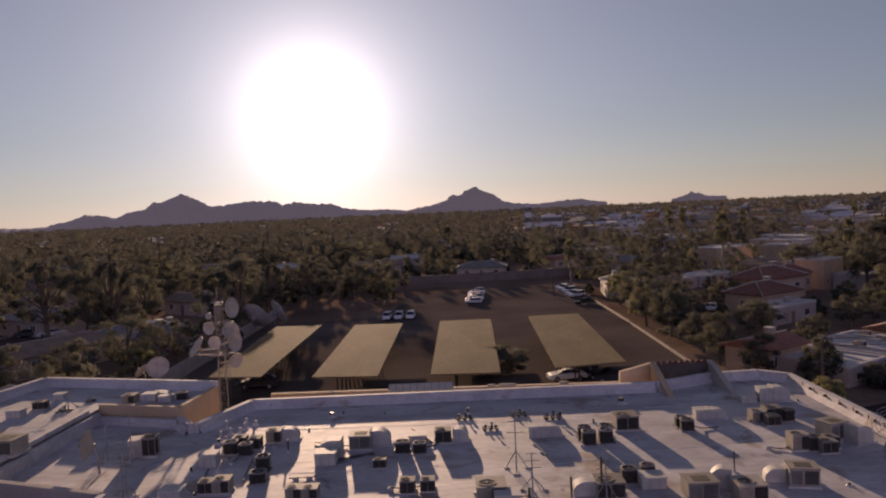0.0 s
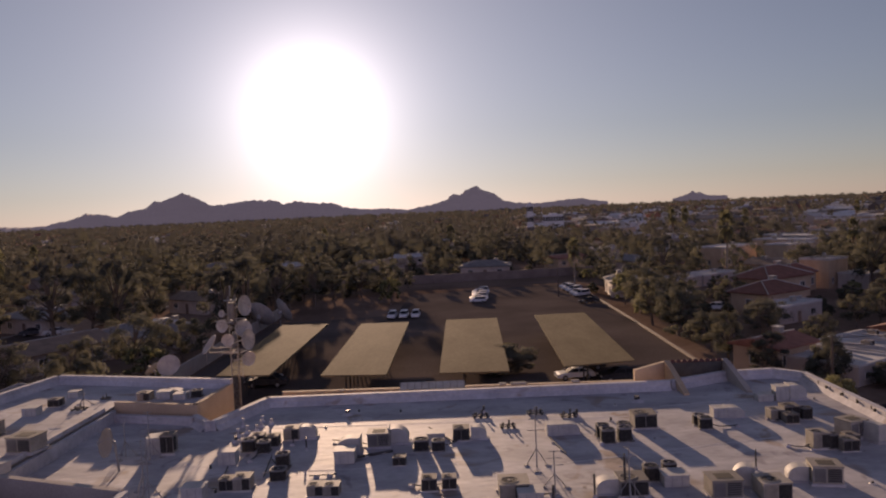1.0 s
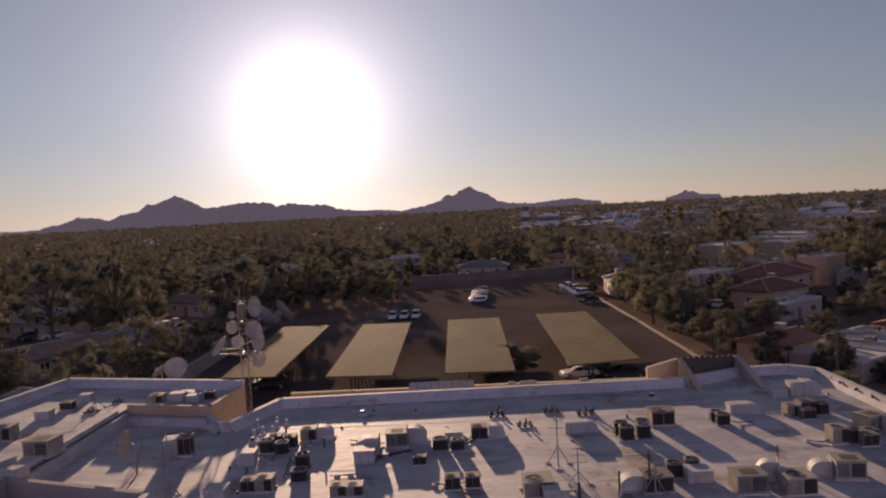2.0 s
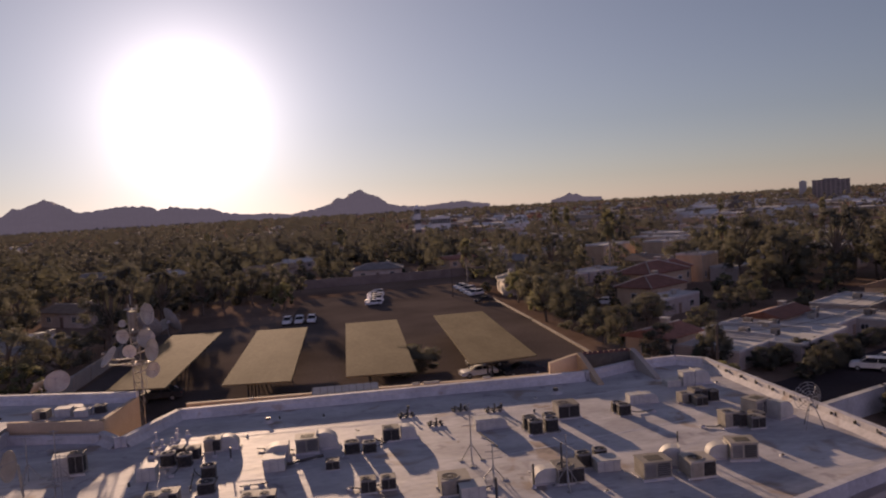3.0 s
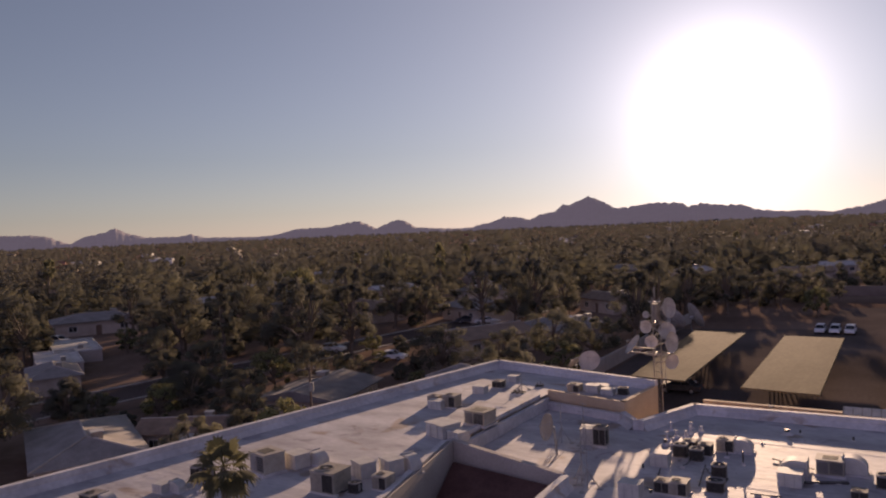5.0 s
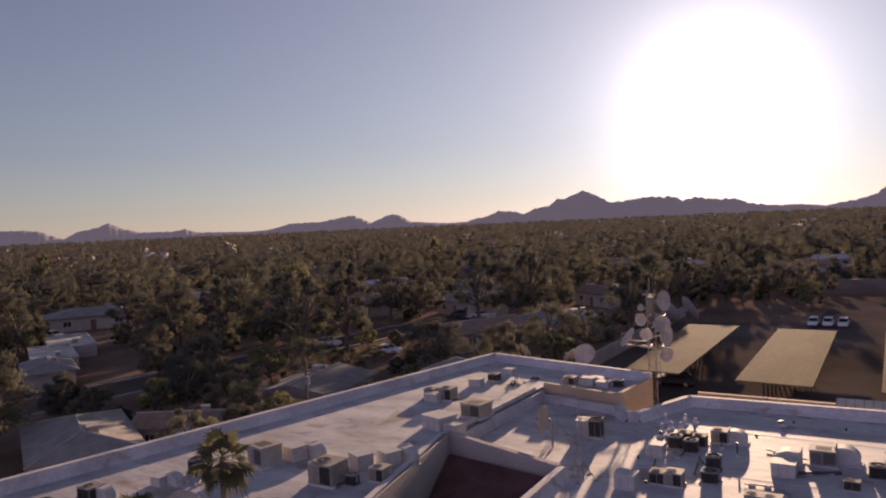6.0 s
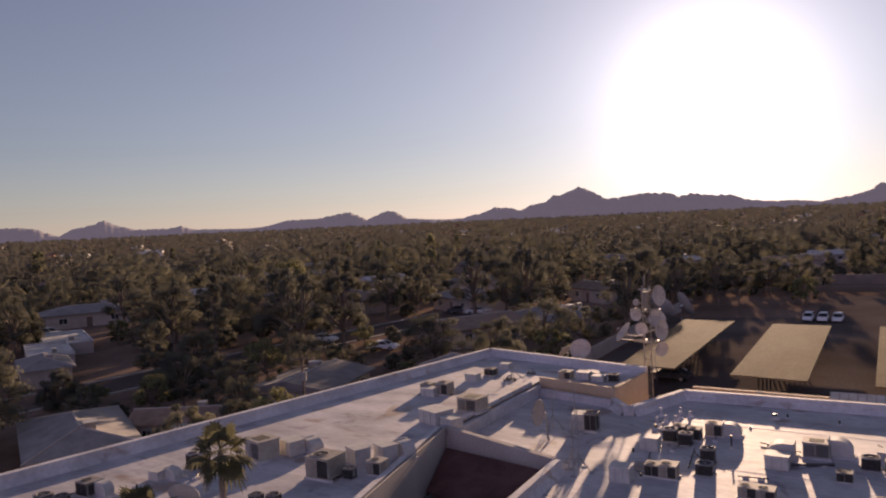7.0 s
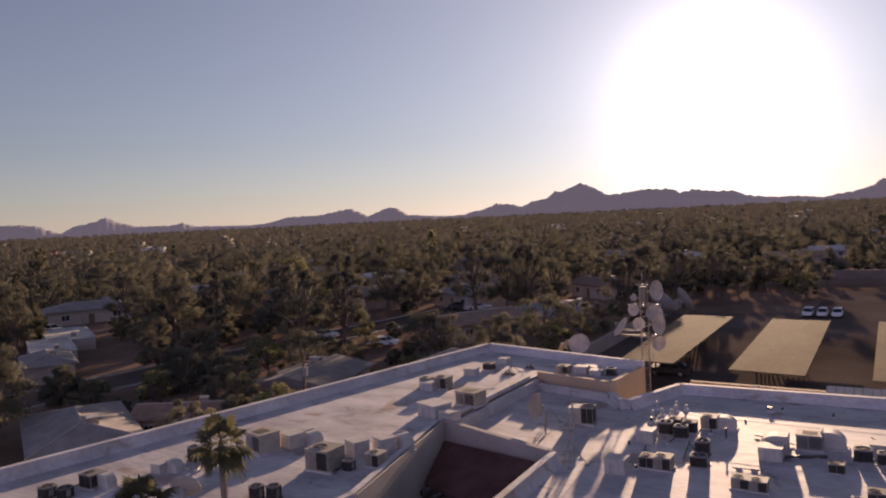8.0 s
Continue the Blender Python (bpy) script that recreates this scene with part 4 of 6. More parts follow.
# rain slots in the inner face of the east parapet
for k in range(12):
    bm = bmesh.new()
    y = 25.8 + 1.28 * k
    x = 18.6 + 0.1 * (y - 24.4) / 17.5
    box(bm, x - 0.006, x + 0.02, y - 0.05, y + 0.05, ROOF + 0.30, ROOF + 0.48)
    part("rain_slot", bm, M_HOLE, office)

# insulated lines that leave the units and dive into the deck
for k, (x, y, w, z) in enumerate(UNITS):
    if k % 3:
        continue
    a = sr.uniform(0, 2 * math.pi)
    l = sr.uniform(0.6, 1.2)
    p = Vector((x + w * 0.5 * math.cos(a), y + w * 0.5 * math.sin(a), z + 0.16))
    d = Vector((math.cos(a), math.sin(a), 0))
    q = Vector((-d.y, d.x, 0)) * sr.uniform(-0.3, 0.3)
    ob = thing("line_set", "black insulated pipe from a unit into the roof", "pipe", "insulated lines on the roof")
    bm = bmesh.new()
    cable(bm, [p, p + d * l * 0.3 - Vector((0, 0, 0.1)), p + d * l * 0.7 + q * 0.6 - Vector((0, 0, 0.11)), p + d * l + q - Vector((0, 0, 0.06)), p + d * l + q - Vector((0, 0, 0.18))], 0.025, 5)
    part("line", bm, M_DARKSTEEL, ob)
    bm = bmesh.new()
    c = p + d * l + q
    box(bm, c.x - 0.1, c.x + 0.1, c.y - 0.1, c.y + 0.1, z - 0.01, z + 0.09)
    part("pitch_pocket", bm, M_COAT, ob)

# ---- houses ----
TAKEN = []
TREE_AT = []


def window(parent, m, w=1.3, h=1.1):
    """A window that stands in the plane x-z of m, looking along -y."""
    bm = bmesh.new()
    for x0, x1, z0, z1 in ((-w / 2 - 0.08, w / 2 + 0.08, -0.08, 0), (-w / 2 - 0.08, w / 2 + 0.08, h, h + 0.08), (-w / 2 - 0.08, -w / 2, 0, h), (w / 2, w / 2 + 0.08, 0, h), (-0.03, 0.03, 0, h)):
        box(bm, x0, x1, -0.07, 0.02, z0, z1, m)
    win = part("window", bm, M_PALE, parent)
    bm = bmesh.new()
    box(bm, -w / 2, w / 2, -0.03, 0.01, 0, h, m)
    part("pane", bm, M_GLASS, win, "dark window glass")


def build_house(w, d, h, roof, roof_m, wall_m, label, far=False):
    def build():
        ob = thing("house", label, "house", "houses of the neighbourhood")
        bm = bmesh.new()
        box(bm, -w / 2, w / 2, -d / 2, d / 2, 0, h)
        part("wall", bm, wall_m, ob)
        bm = bmesh.new()
        e, rise = 0.6, d * 0.16
        if roof == "flat":
            for x0, x1, y0, y1 in ((-w / 2 - 0.1, w / 2 + 0.1, -d / 2 - 0.1, -d / 2 + 0.2), (-w / 2 - 0.1, w / 2 + 0.1, d / 2 - 0.2, d / 2 + 0.1), (-w / 2 - 0.1, -w / 2 + 0.2, -d / 2 + 0.2, d / 2 - 0.2), (w / 2 - 0.2, w / 2 + 0.1, -d / 2 + 0.2, d / 2 - 0.2)):
                rim = bmesh.new()
                box(rim, x0, x1, y0, y1, h, h + 0.4)
                part("parapet", rim, roof_m, ob)
            box(bm, -w / 2 + 0.2, w / 2 - 0.2, -d / 2 + 0.2, d / 2 - 0.2, h, h + 0.08)
        else:
            inset = d / 2 if roof == "hip" else 0.0
            lo = [bm.verts.new(p) for p in ((-w / 2 - e, -d / 2 - e, h - 0.1), (w / 2 + e, -d / 2 - e, h - 0.1), (w / 2 + e, d / 2 + e, h - 0.1), (-w / 2 - e, d / 2 + e, h - 0.1))]
            up = [bm.verts.new(v.co + Vector((0, 0, 0.18))) for v in lo]
            r0, r1 = bm.verts.new((-w / 2 - e + inset, 0, h + rise)), bm.verts.new((w / 2 + e - inset, 0, h + rise))
            bm.faces.new(lo[::-1])
            for i in range(4):
                bm.faces.new((lo[i], lo[(i + 1) % 4], up[(i + 1) % 4], up[i]))
            bm.faces.new((up[0], up[1], r1, r0))
            bm.faces.new((up[2], up[3], r0, r1))
            bm.faces.new((up[1], up[2], r1))
            bm.faces.new((up[3], up[0], r0))
        top = part("roof", bm, roof_m, ob)
        if roof != "flat" and not far:  # caps along the ridge and the hips
            ends = [Vector((-w / 2 - e + inset, 0, h + rise)), Vector((w / 2 + e - inset, 0, h + rise))]
            caps = [ends]
            if roof == "hip":
                caps += [(ends[sx > 0], Vector((sx * (w / 2 + e), sy * (d / 2 + e), h + 0.08))) for sx in (-1, 1) for sy in (-1, 1)]
            for p, q in caps:
                bm = bmesh.new()
                tube(bm, p, q, 0.11, seg=6)
                part("ridge_cap", bm, M_CONCRETE, top, "pale ridge cap")
        bm = bmesh.new()
        zt = h + (0.08 if roof == "flat" else rise * 0.6)
        box(bm, w * 0.18, w * 0.18 + 1.1, -0.5 + d * 0.1, 0.5 + d * 0.1, zt - 0.1, zt + 0.95)
        part("roof_cooler", bm, M_CAB, top, "square rooftop cooler")
        if not far:
            bm = bmesh.new()
            box(bm, w * 0.18 - 0.1, w * 0.18 + 1.2, -0.6 + d * 0.1, 0.6 + d * 0.1, zt + 0.95, zt + 1.02)
            part("cooler_lid", bm, M_DUCT, top)
        if far:
            return ob
        for k, x in enumerate((-w * 0.3, w * 0.3)):
            window(ob, Matrix.Translation((x, -d / 2, 1.0)))
            window(ob, Matrix.Translation((x, d / 2, 1.0)) @ Matrix.Rotation(math.pi, 4, "Z"))
        window(ob, Matrix.Translation((-w / 2, 0, 1.0)) @ Matrix.Rotation(-math.pi / 2, 4, "Z"))
        bm = bmesh.new()
        box(bm, -0.48, 0.48, -d / 2 - 0.05, -d / 2 + 0.02, 0, 2.05)
        part("door", bm, M_SHINGLE2, ob, "brown front door")
        return ob
    return build


HOUSE_KINDS = {
    "grey_hip": (14, 9, 2.9, "hip", M_SHINGLE, M_WALL, "single-storey house with a grey shingle hip roof"),
    "grey_gable": (13, 8, 2.8, "gable", M_SHINGLE, M_WALL, "low house with a pale grey shingle gable roof"),
    "brown_gable": (13, 8, 2.8, "gable", M_SHINGLE2, M_WALL, "single-storey house with a brown shingle gable roof"),
    "tile": (12, 9, 3.0, "hip", M_TILE, M_STUCCO, "tan stucco house with a red clay tile roof"),
    "flat": (13, 10, 3.1, "flat", M_FLATROOF, M_STUCCO2, "flat-roofed stucco house with a white roof"),
    "pale": (11, 7, 2.7, "gable", M_FLATROOF, M_WALL, "small house with a pale metal gable roof"),
    "tile_shed": (9, 6, 3.0, "gable", M_TILE, M_STUCCO, "low tan house with an orange tile gable roof"),
    "block": (16, 11, 5.6, "flat", M_FLATROOF, M_STUCCO, "two-storey tan stucco block with a flat white roof"),
}
HOUSES = {}
for kind, row in HOUSE_KINDS.items():
    HOUSES[kind] = (row[0], row[1], build_house(*row))
    HOUSES["far_" + kind] = (row[0], row[1], build_house(*row, far=True))  # too far off to tell its windows


def house(kind, x, y, turn, sx=1.0, sy=1.0, sz=1.0):
    w, d, build = HOUSES[kind]
    c, s = math.cos(radians(turn)), math.sin(radians(turn))
    TAKEN.append((x, y, c, s, w * sx / 2, d * sy / 2))
    return place("house_" + kind, build, at(x, y, 0, turn, sx, sy, sz))


# west of the office
house("grey_hip", -61.4, 36.8, -28, 1.0, 0.85, 0.8)
house("brown_gable", -57.5, 44.6, 30, 0.62, 0.55, 0.72)
house("grey_gable", -56.0, 61.0, 103, 0.85, 1.1, 0.8)
house("flat", -122, 74, -28, 1.3, 0.7, 0.6)
house("flat", -112, 65, -28, 1.2, 0.6, 0.6)
house("grey_hip", -98, 56, -28, 0.7, 0.65, 0.8)
house("brown_gable", -100, 130, -28, 1.2)
house("brown_gable", -56, 99, 62)
house("grey_hip", -47, 109, -28, 0.9)
house("pale", -46, 114, -28, 0.5, 0.8)
house("grey_hip", -41, 68, -28, 0.6, 0.6)
house("grey_hip", -76, 134, -28)
# beyond the car park
house("brown_gable", -24, 232, 10, 1.1)
house("pale", -16, 262, 0)
house("grey_hip", 8, 206, -5, 0.95)
house("grey_hip", 34, 152, 85, 0.8, 0.7)
# east: flat white adobe rows and tiled villas
house("flat", 39.0, 77.0, 33, 0.62, 0.85, 0.62)
house("flat", 47.0, 81.0, 33, 0.95, 1.35, 0.62)
house("flat", 58.0, 88.0, 33, 0.85, 1.0, 0.6)
house("tile_shed", 54.5, 90.0, 33, 0.95, 0.75, 0.8)
house("flat", 64.5, 85.0, 33, 0.5, 0.7, 0.6)
house("flat", 72.0, 98.0, 33, 1.0, 0.8, 0.6)
house("flat", 80.0, 96.0, 33, 0.7, 0.6, 0.6)
house("brown_gable", 84.0, 104.0, 33, 0.8, 0.8, 1.0)
house("tile_shed", 34.0, 81.0, 33, 0.75, 0.9, 0.95)
house("tile", 50.5, 121.0, 33, 0.85, 0.75, 1.15)
house("flat", 49.0, 111.5, 33, 0.9, 0.45, 0.8)
house("tile", 58.0, 137.0, 33, 1.05, 0.8, 1.35)
house("block", 75.0, 205.0, 35, 1.0, 0.7, 0.95)
house("block", 90.0, 200.0, 35, 0.8, 0.6, 1.0)
house("block", 74.0, 150.0, 35, 0.45, 0.55, 1.0)
house("tile", 66.0, 146.0, 35, 0.6, 0.6, 1.2)
house("flat", 81.0, 147.0, 35, 0.8, 0.6, 0.9)
house("flat", 56.0, 165.0, 35, 1.0, 0.7, 0.7)
house("flat", 46.0, 158.0, 35, 0.9, 0.6, 0.7)
house("brown_gable", 98.0, 100.0, 30, 1.0)
house("grey_hip", 112.0, 92.0, 30, 1.0)
house("pale", 104.0, 80.0, 30, 1.0)
house("flat", 75.0, 60.0, 22, 1.1, 0.7, 0.7)
house("brown_gable", 88.0, 74.0, 30, 0.8, 0.8, 0.8)
# coolers and low dividing walls on the white flat roofs
for x, y, w in ((38.5, 78.0, 0.9), (44.0, 80.5, 1.0), (46.5, 78.2, 0.8), (50.0, 84.0, 1.0), (48.0, 86.5, 0.9), (57.0, 86.5, 1.0), (60.0, 90.5, 0.9), (64.0, 85.5, 0.8), (72.5, 98.5, 1.0)):
    condenser(x, y, w, 0.8, "beige" if w > 0.85 else "grey", 33, 1.93)
for x, y, l in ((43.2, 80.0, 8.0), (49.0, 82.6, 9.0), (57.5, 88.6, 7.0), (46.0, 84.6, 5.0)):
    ob = thing("roof_parapet", "low white dividing wall on the flat roof", "parapet", "dividing walls on the white flats", at(x, y, 1.93, 123))
    bm = bmesh.new()
    box(bm, -l / 2, l / 2, -0.12, 0.12, 0, 0.42)
    part("wall", bm, M_FLATROOF, ob)
    bm = bmesh.new()
    box(bm, -l / 2 - 0.03, l / 2 + 0.03, -0.16, 0.16, 0.42, 0.47)
    part("cap", bm, M_COAT, ob)
hr = random.Random(21)
for i in range(2600):
    if len(TAKEN) > 295:
        break
    r = 130 + 560 * hr.random() ** 0.9
    a = radians(hr.choice((hr.uniform(-60, -8), hr.uniform(-60, -10), hr.uniform(-60, 75))))
    x, y = -r * math.sin(a), r * math.cos(a)
    if -45 < x < 40 and y < 215 or any((x - t[0]) ** 2 + (y - t[1]) ** 2 < 380 for t in TAKEN):
        continue
    east = x > 20
    house(("far_" if r > 260 else "") + hr.choice(("grey_hip", "brown_gable", "flat", "tile_shed", "pale", "flat", "block") if east else ("grey_hip", "brown_gable", "grey_gable", "pale")), x, y, (33 if east else -28) + hr.choice((0, 90)) + hr.uniform(-6, 6), hr.uniform(0.8, 1.2), hr.uniform(0.8, 1.1))
# the roofs further off: too many to count
verts, faces = [], []
for i in range(520):
    r = 480 + 1500 * hr.random() ** 1.2
    a = radians(hr.uniform(-56, -6) if hr.random() < 0.85 else hr.uniform(-6, 66))
    x, y = -r * math.sin(a), r * math.cos(a)
    w, d, h, rise = hr.uniform(5, 11), hr.uniform(4, 6), hr.uniform(3.0, 5.5), hr.choice((0.3, 1.6, 1.8))
    turn = Matrix.Translation((x, y, 0)) @ Matrix.Rotation(radians(hr.choice((33, 123)) + hr.uniform(-5, 5)), 4, "Z")
    k = len(verts)
    verts += [turn @ Vector(p) for p in ((-w, -d, 0), (w, -d, 0), (w, d, 0), (-w, d, 0), (-w, -d, h), (w, -d, h), (w, d, h), (-w, d, h), (-w, 0, h + rise), (w, 0, h + rise))]
    faces += [tuple(k + v for v in q) for q in ((0, 1, 5, 4), (2, 3, 7, 6), (1, 2, 6, 9, 5), (3, 0, 4, 8, 7), (4, 5, 9, 8), (6, 7, 8, 9))]
    TAKEN.append((x, y, 1.0, 0.0, w, d))
far_roofs = bpy.data.meshes.new("far_houses")
far_roofs.from_pydata([tuple(v) for v in verts], [], faces)
far_roofs.materials.append(M_FARHOUSE)
tagged(new("far_houses", far_roofs), "pale and brown roofs of far houses among the treetops", "houses", kind="stuff")
# shade sail beside the brown carport
bm = bmesh.new()
vs = [bm.verts.new(p) for p in ((-53.6, 40.2, 2.9), (-51.0, 38.3, 2.4), (-50.8, 42.0, 2.9))]
vs2 = [bm.verts.new(v.co + Vector((0, 0, 0.03))) for v in vs]
bm.faces.new(vs[::-1]); bm.faces.new(vs2)
for i in range(3):
    bm.faces.new((vs[i], vs[(i + 1) % 3], vs2[(i + 1) % 3], vs2[i]))
sail = thing("shade_sail", "white triangular shade sail on thin posts", "shade sail")
part("cloth", bm, M_DUCT, sail)
for p in ((-53.6, 40.2, 2.9), (-51.0, 38.3, 2.4), (-50.8, 42.0, 2.9)):
    bm = bmesh.new()
    tube(bm, (p[0], p[1], 0), p, 0.05, seg=6)
    part("post", bm, M_STEEL, sail)

# ---- dishes, masts and palms ----
def dish(x, y, z, size, axis, base=None, label="white round satellite dish on a steel mount", m=None):
    ob = thing("satellite_dish", label, "satellite dish", "satellite dishes")
    ax = Vector(axis).normalized()
    c = Vector((x, y, z))
    bm = bmesh.new()
    bowl(bm, c, ax, size / 2, size * 0.13, 0.02 + size * 0.01)
    part("reflector", bm, m or M_DISH, ob, smooth=False)
    bm = bmesh.new()
    f = c + ax * size * 0.42
    tube(bm, f - ax * 0.12, f, 0.05, 0.07, 8)
    horn = part("feed_horn", bm, M_STEEL, ob, "grey feed horn")
    turn = ax.to_track_quat("Z", "Y").to_matrix()
    for k in range(3):
        a = 2 * math.pi * k / 3 + 0.5
        bm = bmesh.new()
        tube(bm, c + turn @ Vector((math.cos(a) * size * 0.47, math.sin(a) * size * 0.47, size * 0.12)), f, 0.015, seg=4)
        part("feed_strut", bm, M_STEEL, ob)
    bm = bmesh.new()
    back = c - ax * (0.1 + size * 0.12)
    tube(bm, c - ax * 0.02, back, size * 0.09, size * 0.06, 8)
    foot = Vector(base) if base is not None else back
    if base is not None:
        tube(bm, back, foot, 0.05, seg=6)
    part("mount", bm, M_STEEL, ob)
    return ob


# lattice mast with drums and dishes behind the wing
mast = thing("lattice_mast", "three-legged galvanised lattice mast with aerials", "mast")
MX, MY, MH = -15.6, 48.0, 14.0
legs = [Vector((MX + 0.32 * math.cos(a), MY + 0.32 * math.sin(a), 0)) for a in (0.3, 0.3 + 2.094, 0.3 + 4.189)]
for p in legs:
    bm = bmesh.new()
    tube(bm, p, p + Vector((0, 0, MH)), 0.035, seg=6)
    part("leg", bm, M_CABGREY, mast)
for k in range(20):
    z = k * MH / 20
    for i in range(3):
        bm = bmesh.new()
        tube(bm, legs[i] + Vector((0, 0, z)), legs[(i + 1) % 3] + Vector((0, 0, z + MH / 20)), 0.014, seg=4)
        tube(bm, legs[i] + Vector((0, 0, z)), legs[(i + 1) % 3] + Vector((0, 0, z)), 0.014, seg=4)
        part("brace", bm, M_CABGREY, mast)
for z, r in ((10.35, 0.8), (12.4, 0.95), (13.75, 0.4)):
    bm = bmesh.new()
    hoop(bm, [(MX + r * math.cos(math.pi / 8 * k), MY + r * math.sin(math.pi / 8 * k), z) for k in range(16)], 0.025)
    for k in range(4):
        a = math.pi / 2 * k + 0.2
        tube(bm, (MX, MY, z), (MX + r * math.cos(a), MY + r * math.sin(a), z), 0.025, seg=5)
    part("ring_platform", bm, M_STEEL, mast)
bm = bmesh.new()
tube(bm, (MX, MY, MH), (MX, MY, MH + 0.7), 0.035, seg=6)
part("whip_aerial", bm, M_STEEL, mast)
bm = bmesh.new()
tube(bm, (MX, MY, 12.5), (MX, MY, 13.6), 0.26, 0.26, 10)
part("equipment_drum", bm, M_CABGREY, mast, "dark equipment drum")


def on_mast(x, y, z, size, axis):
    return dish(x, y, z, size, axis, (MX, MY, z - 0.2))


on_mast(-16.9, 47.6, 10.85, 1.45, (-0.70, -0.40, 0.60))
on_mast(-15.65, 47.2, 11.25, 0.82, (0.05, -1, 0.05))
on_mast(-16.0, 47.4, 12.95, 0.46, (-0.1, -1, 0.1))
on_mast(-16.0, 47.4, 12.15, 0.85, (-0.3, -1, 0.1))
on_mast(-14.8, 48.0, 13.35, 1.35, (1.0, -0.40, 0.10))
on_mast(-15.0, 48.4, 11.75, 1.2, (0.6, -0.7, 0.30))
on_mast(-14.7, 48.0, 11.1, 1.4, (1.0, -0.35, 0.05))
on_mast(-14.6, 47.8, 9.9, 1.0, (0.8, -0.7, -0.1))
# a steel arm and a ladder on the mast
bm = bmesh.new()
tube(bm, (MX - 1.5, MY - 0.3, 10.4), (MX + 0.3, MY - 0.1, 10.3), 0.04, seg=6)
part("arm", bm, M_STEEL, mast)
for x in (0.35, 0.65):
    bm = bmesh.new()
    tube(bm, (MX + x, MY - 0.3, 8.6), (MX + x, MY - 0.3, 10.4), 0.02, seg=5)
    part("ladder_rail", bm, M_STEEL, mast)
for k in range(6):
    bm = bmesh.new()
    tube(bm, (MX + 0.35, MY - 0.3, 8.8 + 0.28 * k), (MX + 0.65, MY - 0.3, 8.8 + 0.28 * k), 0.015, seg=4)
    part("ladder_rung", bm, M_STEEL, mast)
dish(-33.6, 122.0, 2.6, 5.0, (0.35, 0.75, 0.55), (-33.6, 122.8, 0), "very large pale satellite dish seen from behind")
dish(-30.0, 122.5, 3.2, 4.4, (0.75, 0.55, 0.45), (-30.2, 122.8, 0), "very large pale satellite dish seen edge-on")
dish(-24.0, 58.3, 7.5, 1.8, (0.10, -0.8, 0.55), (-24.0, 58.8, 0), "large white satellite dish on a post")
dish(-25.6, 59.0, 7.1, 1.3, (-0.75, 0.2, 0.62), (-25.5, 59.2, 0), "white satellite dish seen edge-on")
# on the middle deck and the roofs
dish(-15.9, 30.9, ROOF + 1.35, 1.25, (-0.65, -0.75, 0.25), (-15.7, 31.2, ROOF), "old cream satellite dish on a tripod", M_CAB)
dish(-22.9, 16.2, WING + 0.72, 1.1, (-0.35, 0.75, 0.5), (-22.9, 16.0, WING), "grey satellite dish seen from behind", M_STEEL)


def tripod_aerial(x, y, h, z0, label="thin steel aerial on a tripod"):
    ob = thing("roof_aerial", label, "aerial", "aerials on the roof")
    bm = bmesh.new()
    tube(bm, (x, y, z0), (x, y, z0 + h), 0.03, 0.02, 6)
    part("pole", bm, M_STEEL, ob)
    for k in range(3):
        a = 2.094 * k + 0.4
        bm = bmesh.new()
        tube(bm, (x + 0.5 * math.cos(a), y + 0.5 * math.sin(a), z0), (x, y, z0 + min(0.8, h * 0.4)), 0.02, seg=5)
        box(bm, x + 0.5 * math.cos(a) - 0.1, x + 0.5 * math.cos(a) + 0.1, y + 0.5 * math.sin(a) - 0.1, y + 0.5 * math.sin(a) + 0.1, z0 - 0.02, z0 + 0.04)
        part("tripod_leg", bm, M_STEEL, ob)
    for u, l in ((0.62, 0.35), (0.8, 0.28), (0.97, 0.2)):
        bm = bmesh.new()
        tube(bm, (x - l, y, z0 + h * u), (x + l, y, z0 + h * u), 0.014, seg=4)
        part("element", bm, M_STEEL, ob)
    return ob


tripod_aerial(2.2, 29.6, 2.5, ROOF)
tripod_aerial(2.6, 27.2, 1.5, ROOF)
tripod_aerial(5.1, 25.9, 2.0, ROOF)
tripod_aerial(-12.9, 27.6, 2.6, ROOF)
tripod_aerial(-13.4, 28.3, 2.2, ROOF)
tripod_aerial(-16.2, 33.0, 1.9, ROOF)
tripod_aerial(-14.9, 32.6, 2.2, ROOF)
tripod_aerial(-21.6, 40.0, 1.0, WING)

# wire-cage dish near the right parapet
cage = thing("grid_aerial", "open wire grid dish aerial on a tripod", "aerial")
CX, CY, CZ = 17.2, 29.3, ROOF + 1.35
for k in range(5):
    bm = bmesh.new()
    r = 0.16 + 0.12 * k
    hoop(bm, [(CX + r * math.cos(math.pi / 9 * j), CY + 0.5 * r * r, CZ + r * math.sin(math.pi / 9 * j)) for j in range(18)], 0.014, 4)
    part("wire_ring", bm, M_STEEL, cage)
for k in range(8):
    a = math.pi / 4 * k
    bm = bmesh.new()
    tube(bm, (CX + 0.1 * math.cos(a), CY, CZ + 0.1 * math.sin(a)), (CX + 0.64 * math.cos(a), CY + 0.2, CZ + 0.64 * math.sin(a)), 0.014, seg=4)
    part("wire_rib", bm, M_STEEL, cage)
for dx, dy in ((-0.45, -0.3), (0.45, -0.3), (0, 0.5)):
    bm = bmesh.new()
    tube(bm, (CX + dx, CY + dy, ROOF - 0.02), (CX, CY, CZ), 0.025, seg=5)
    part("tripod_leg", bm, M_STEEL, cage)


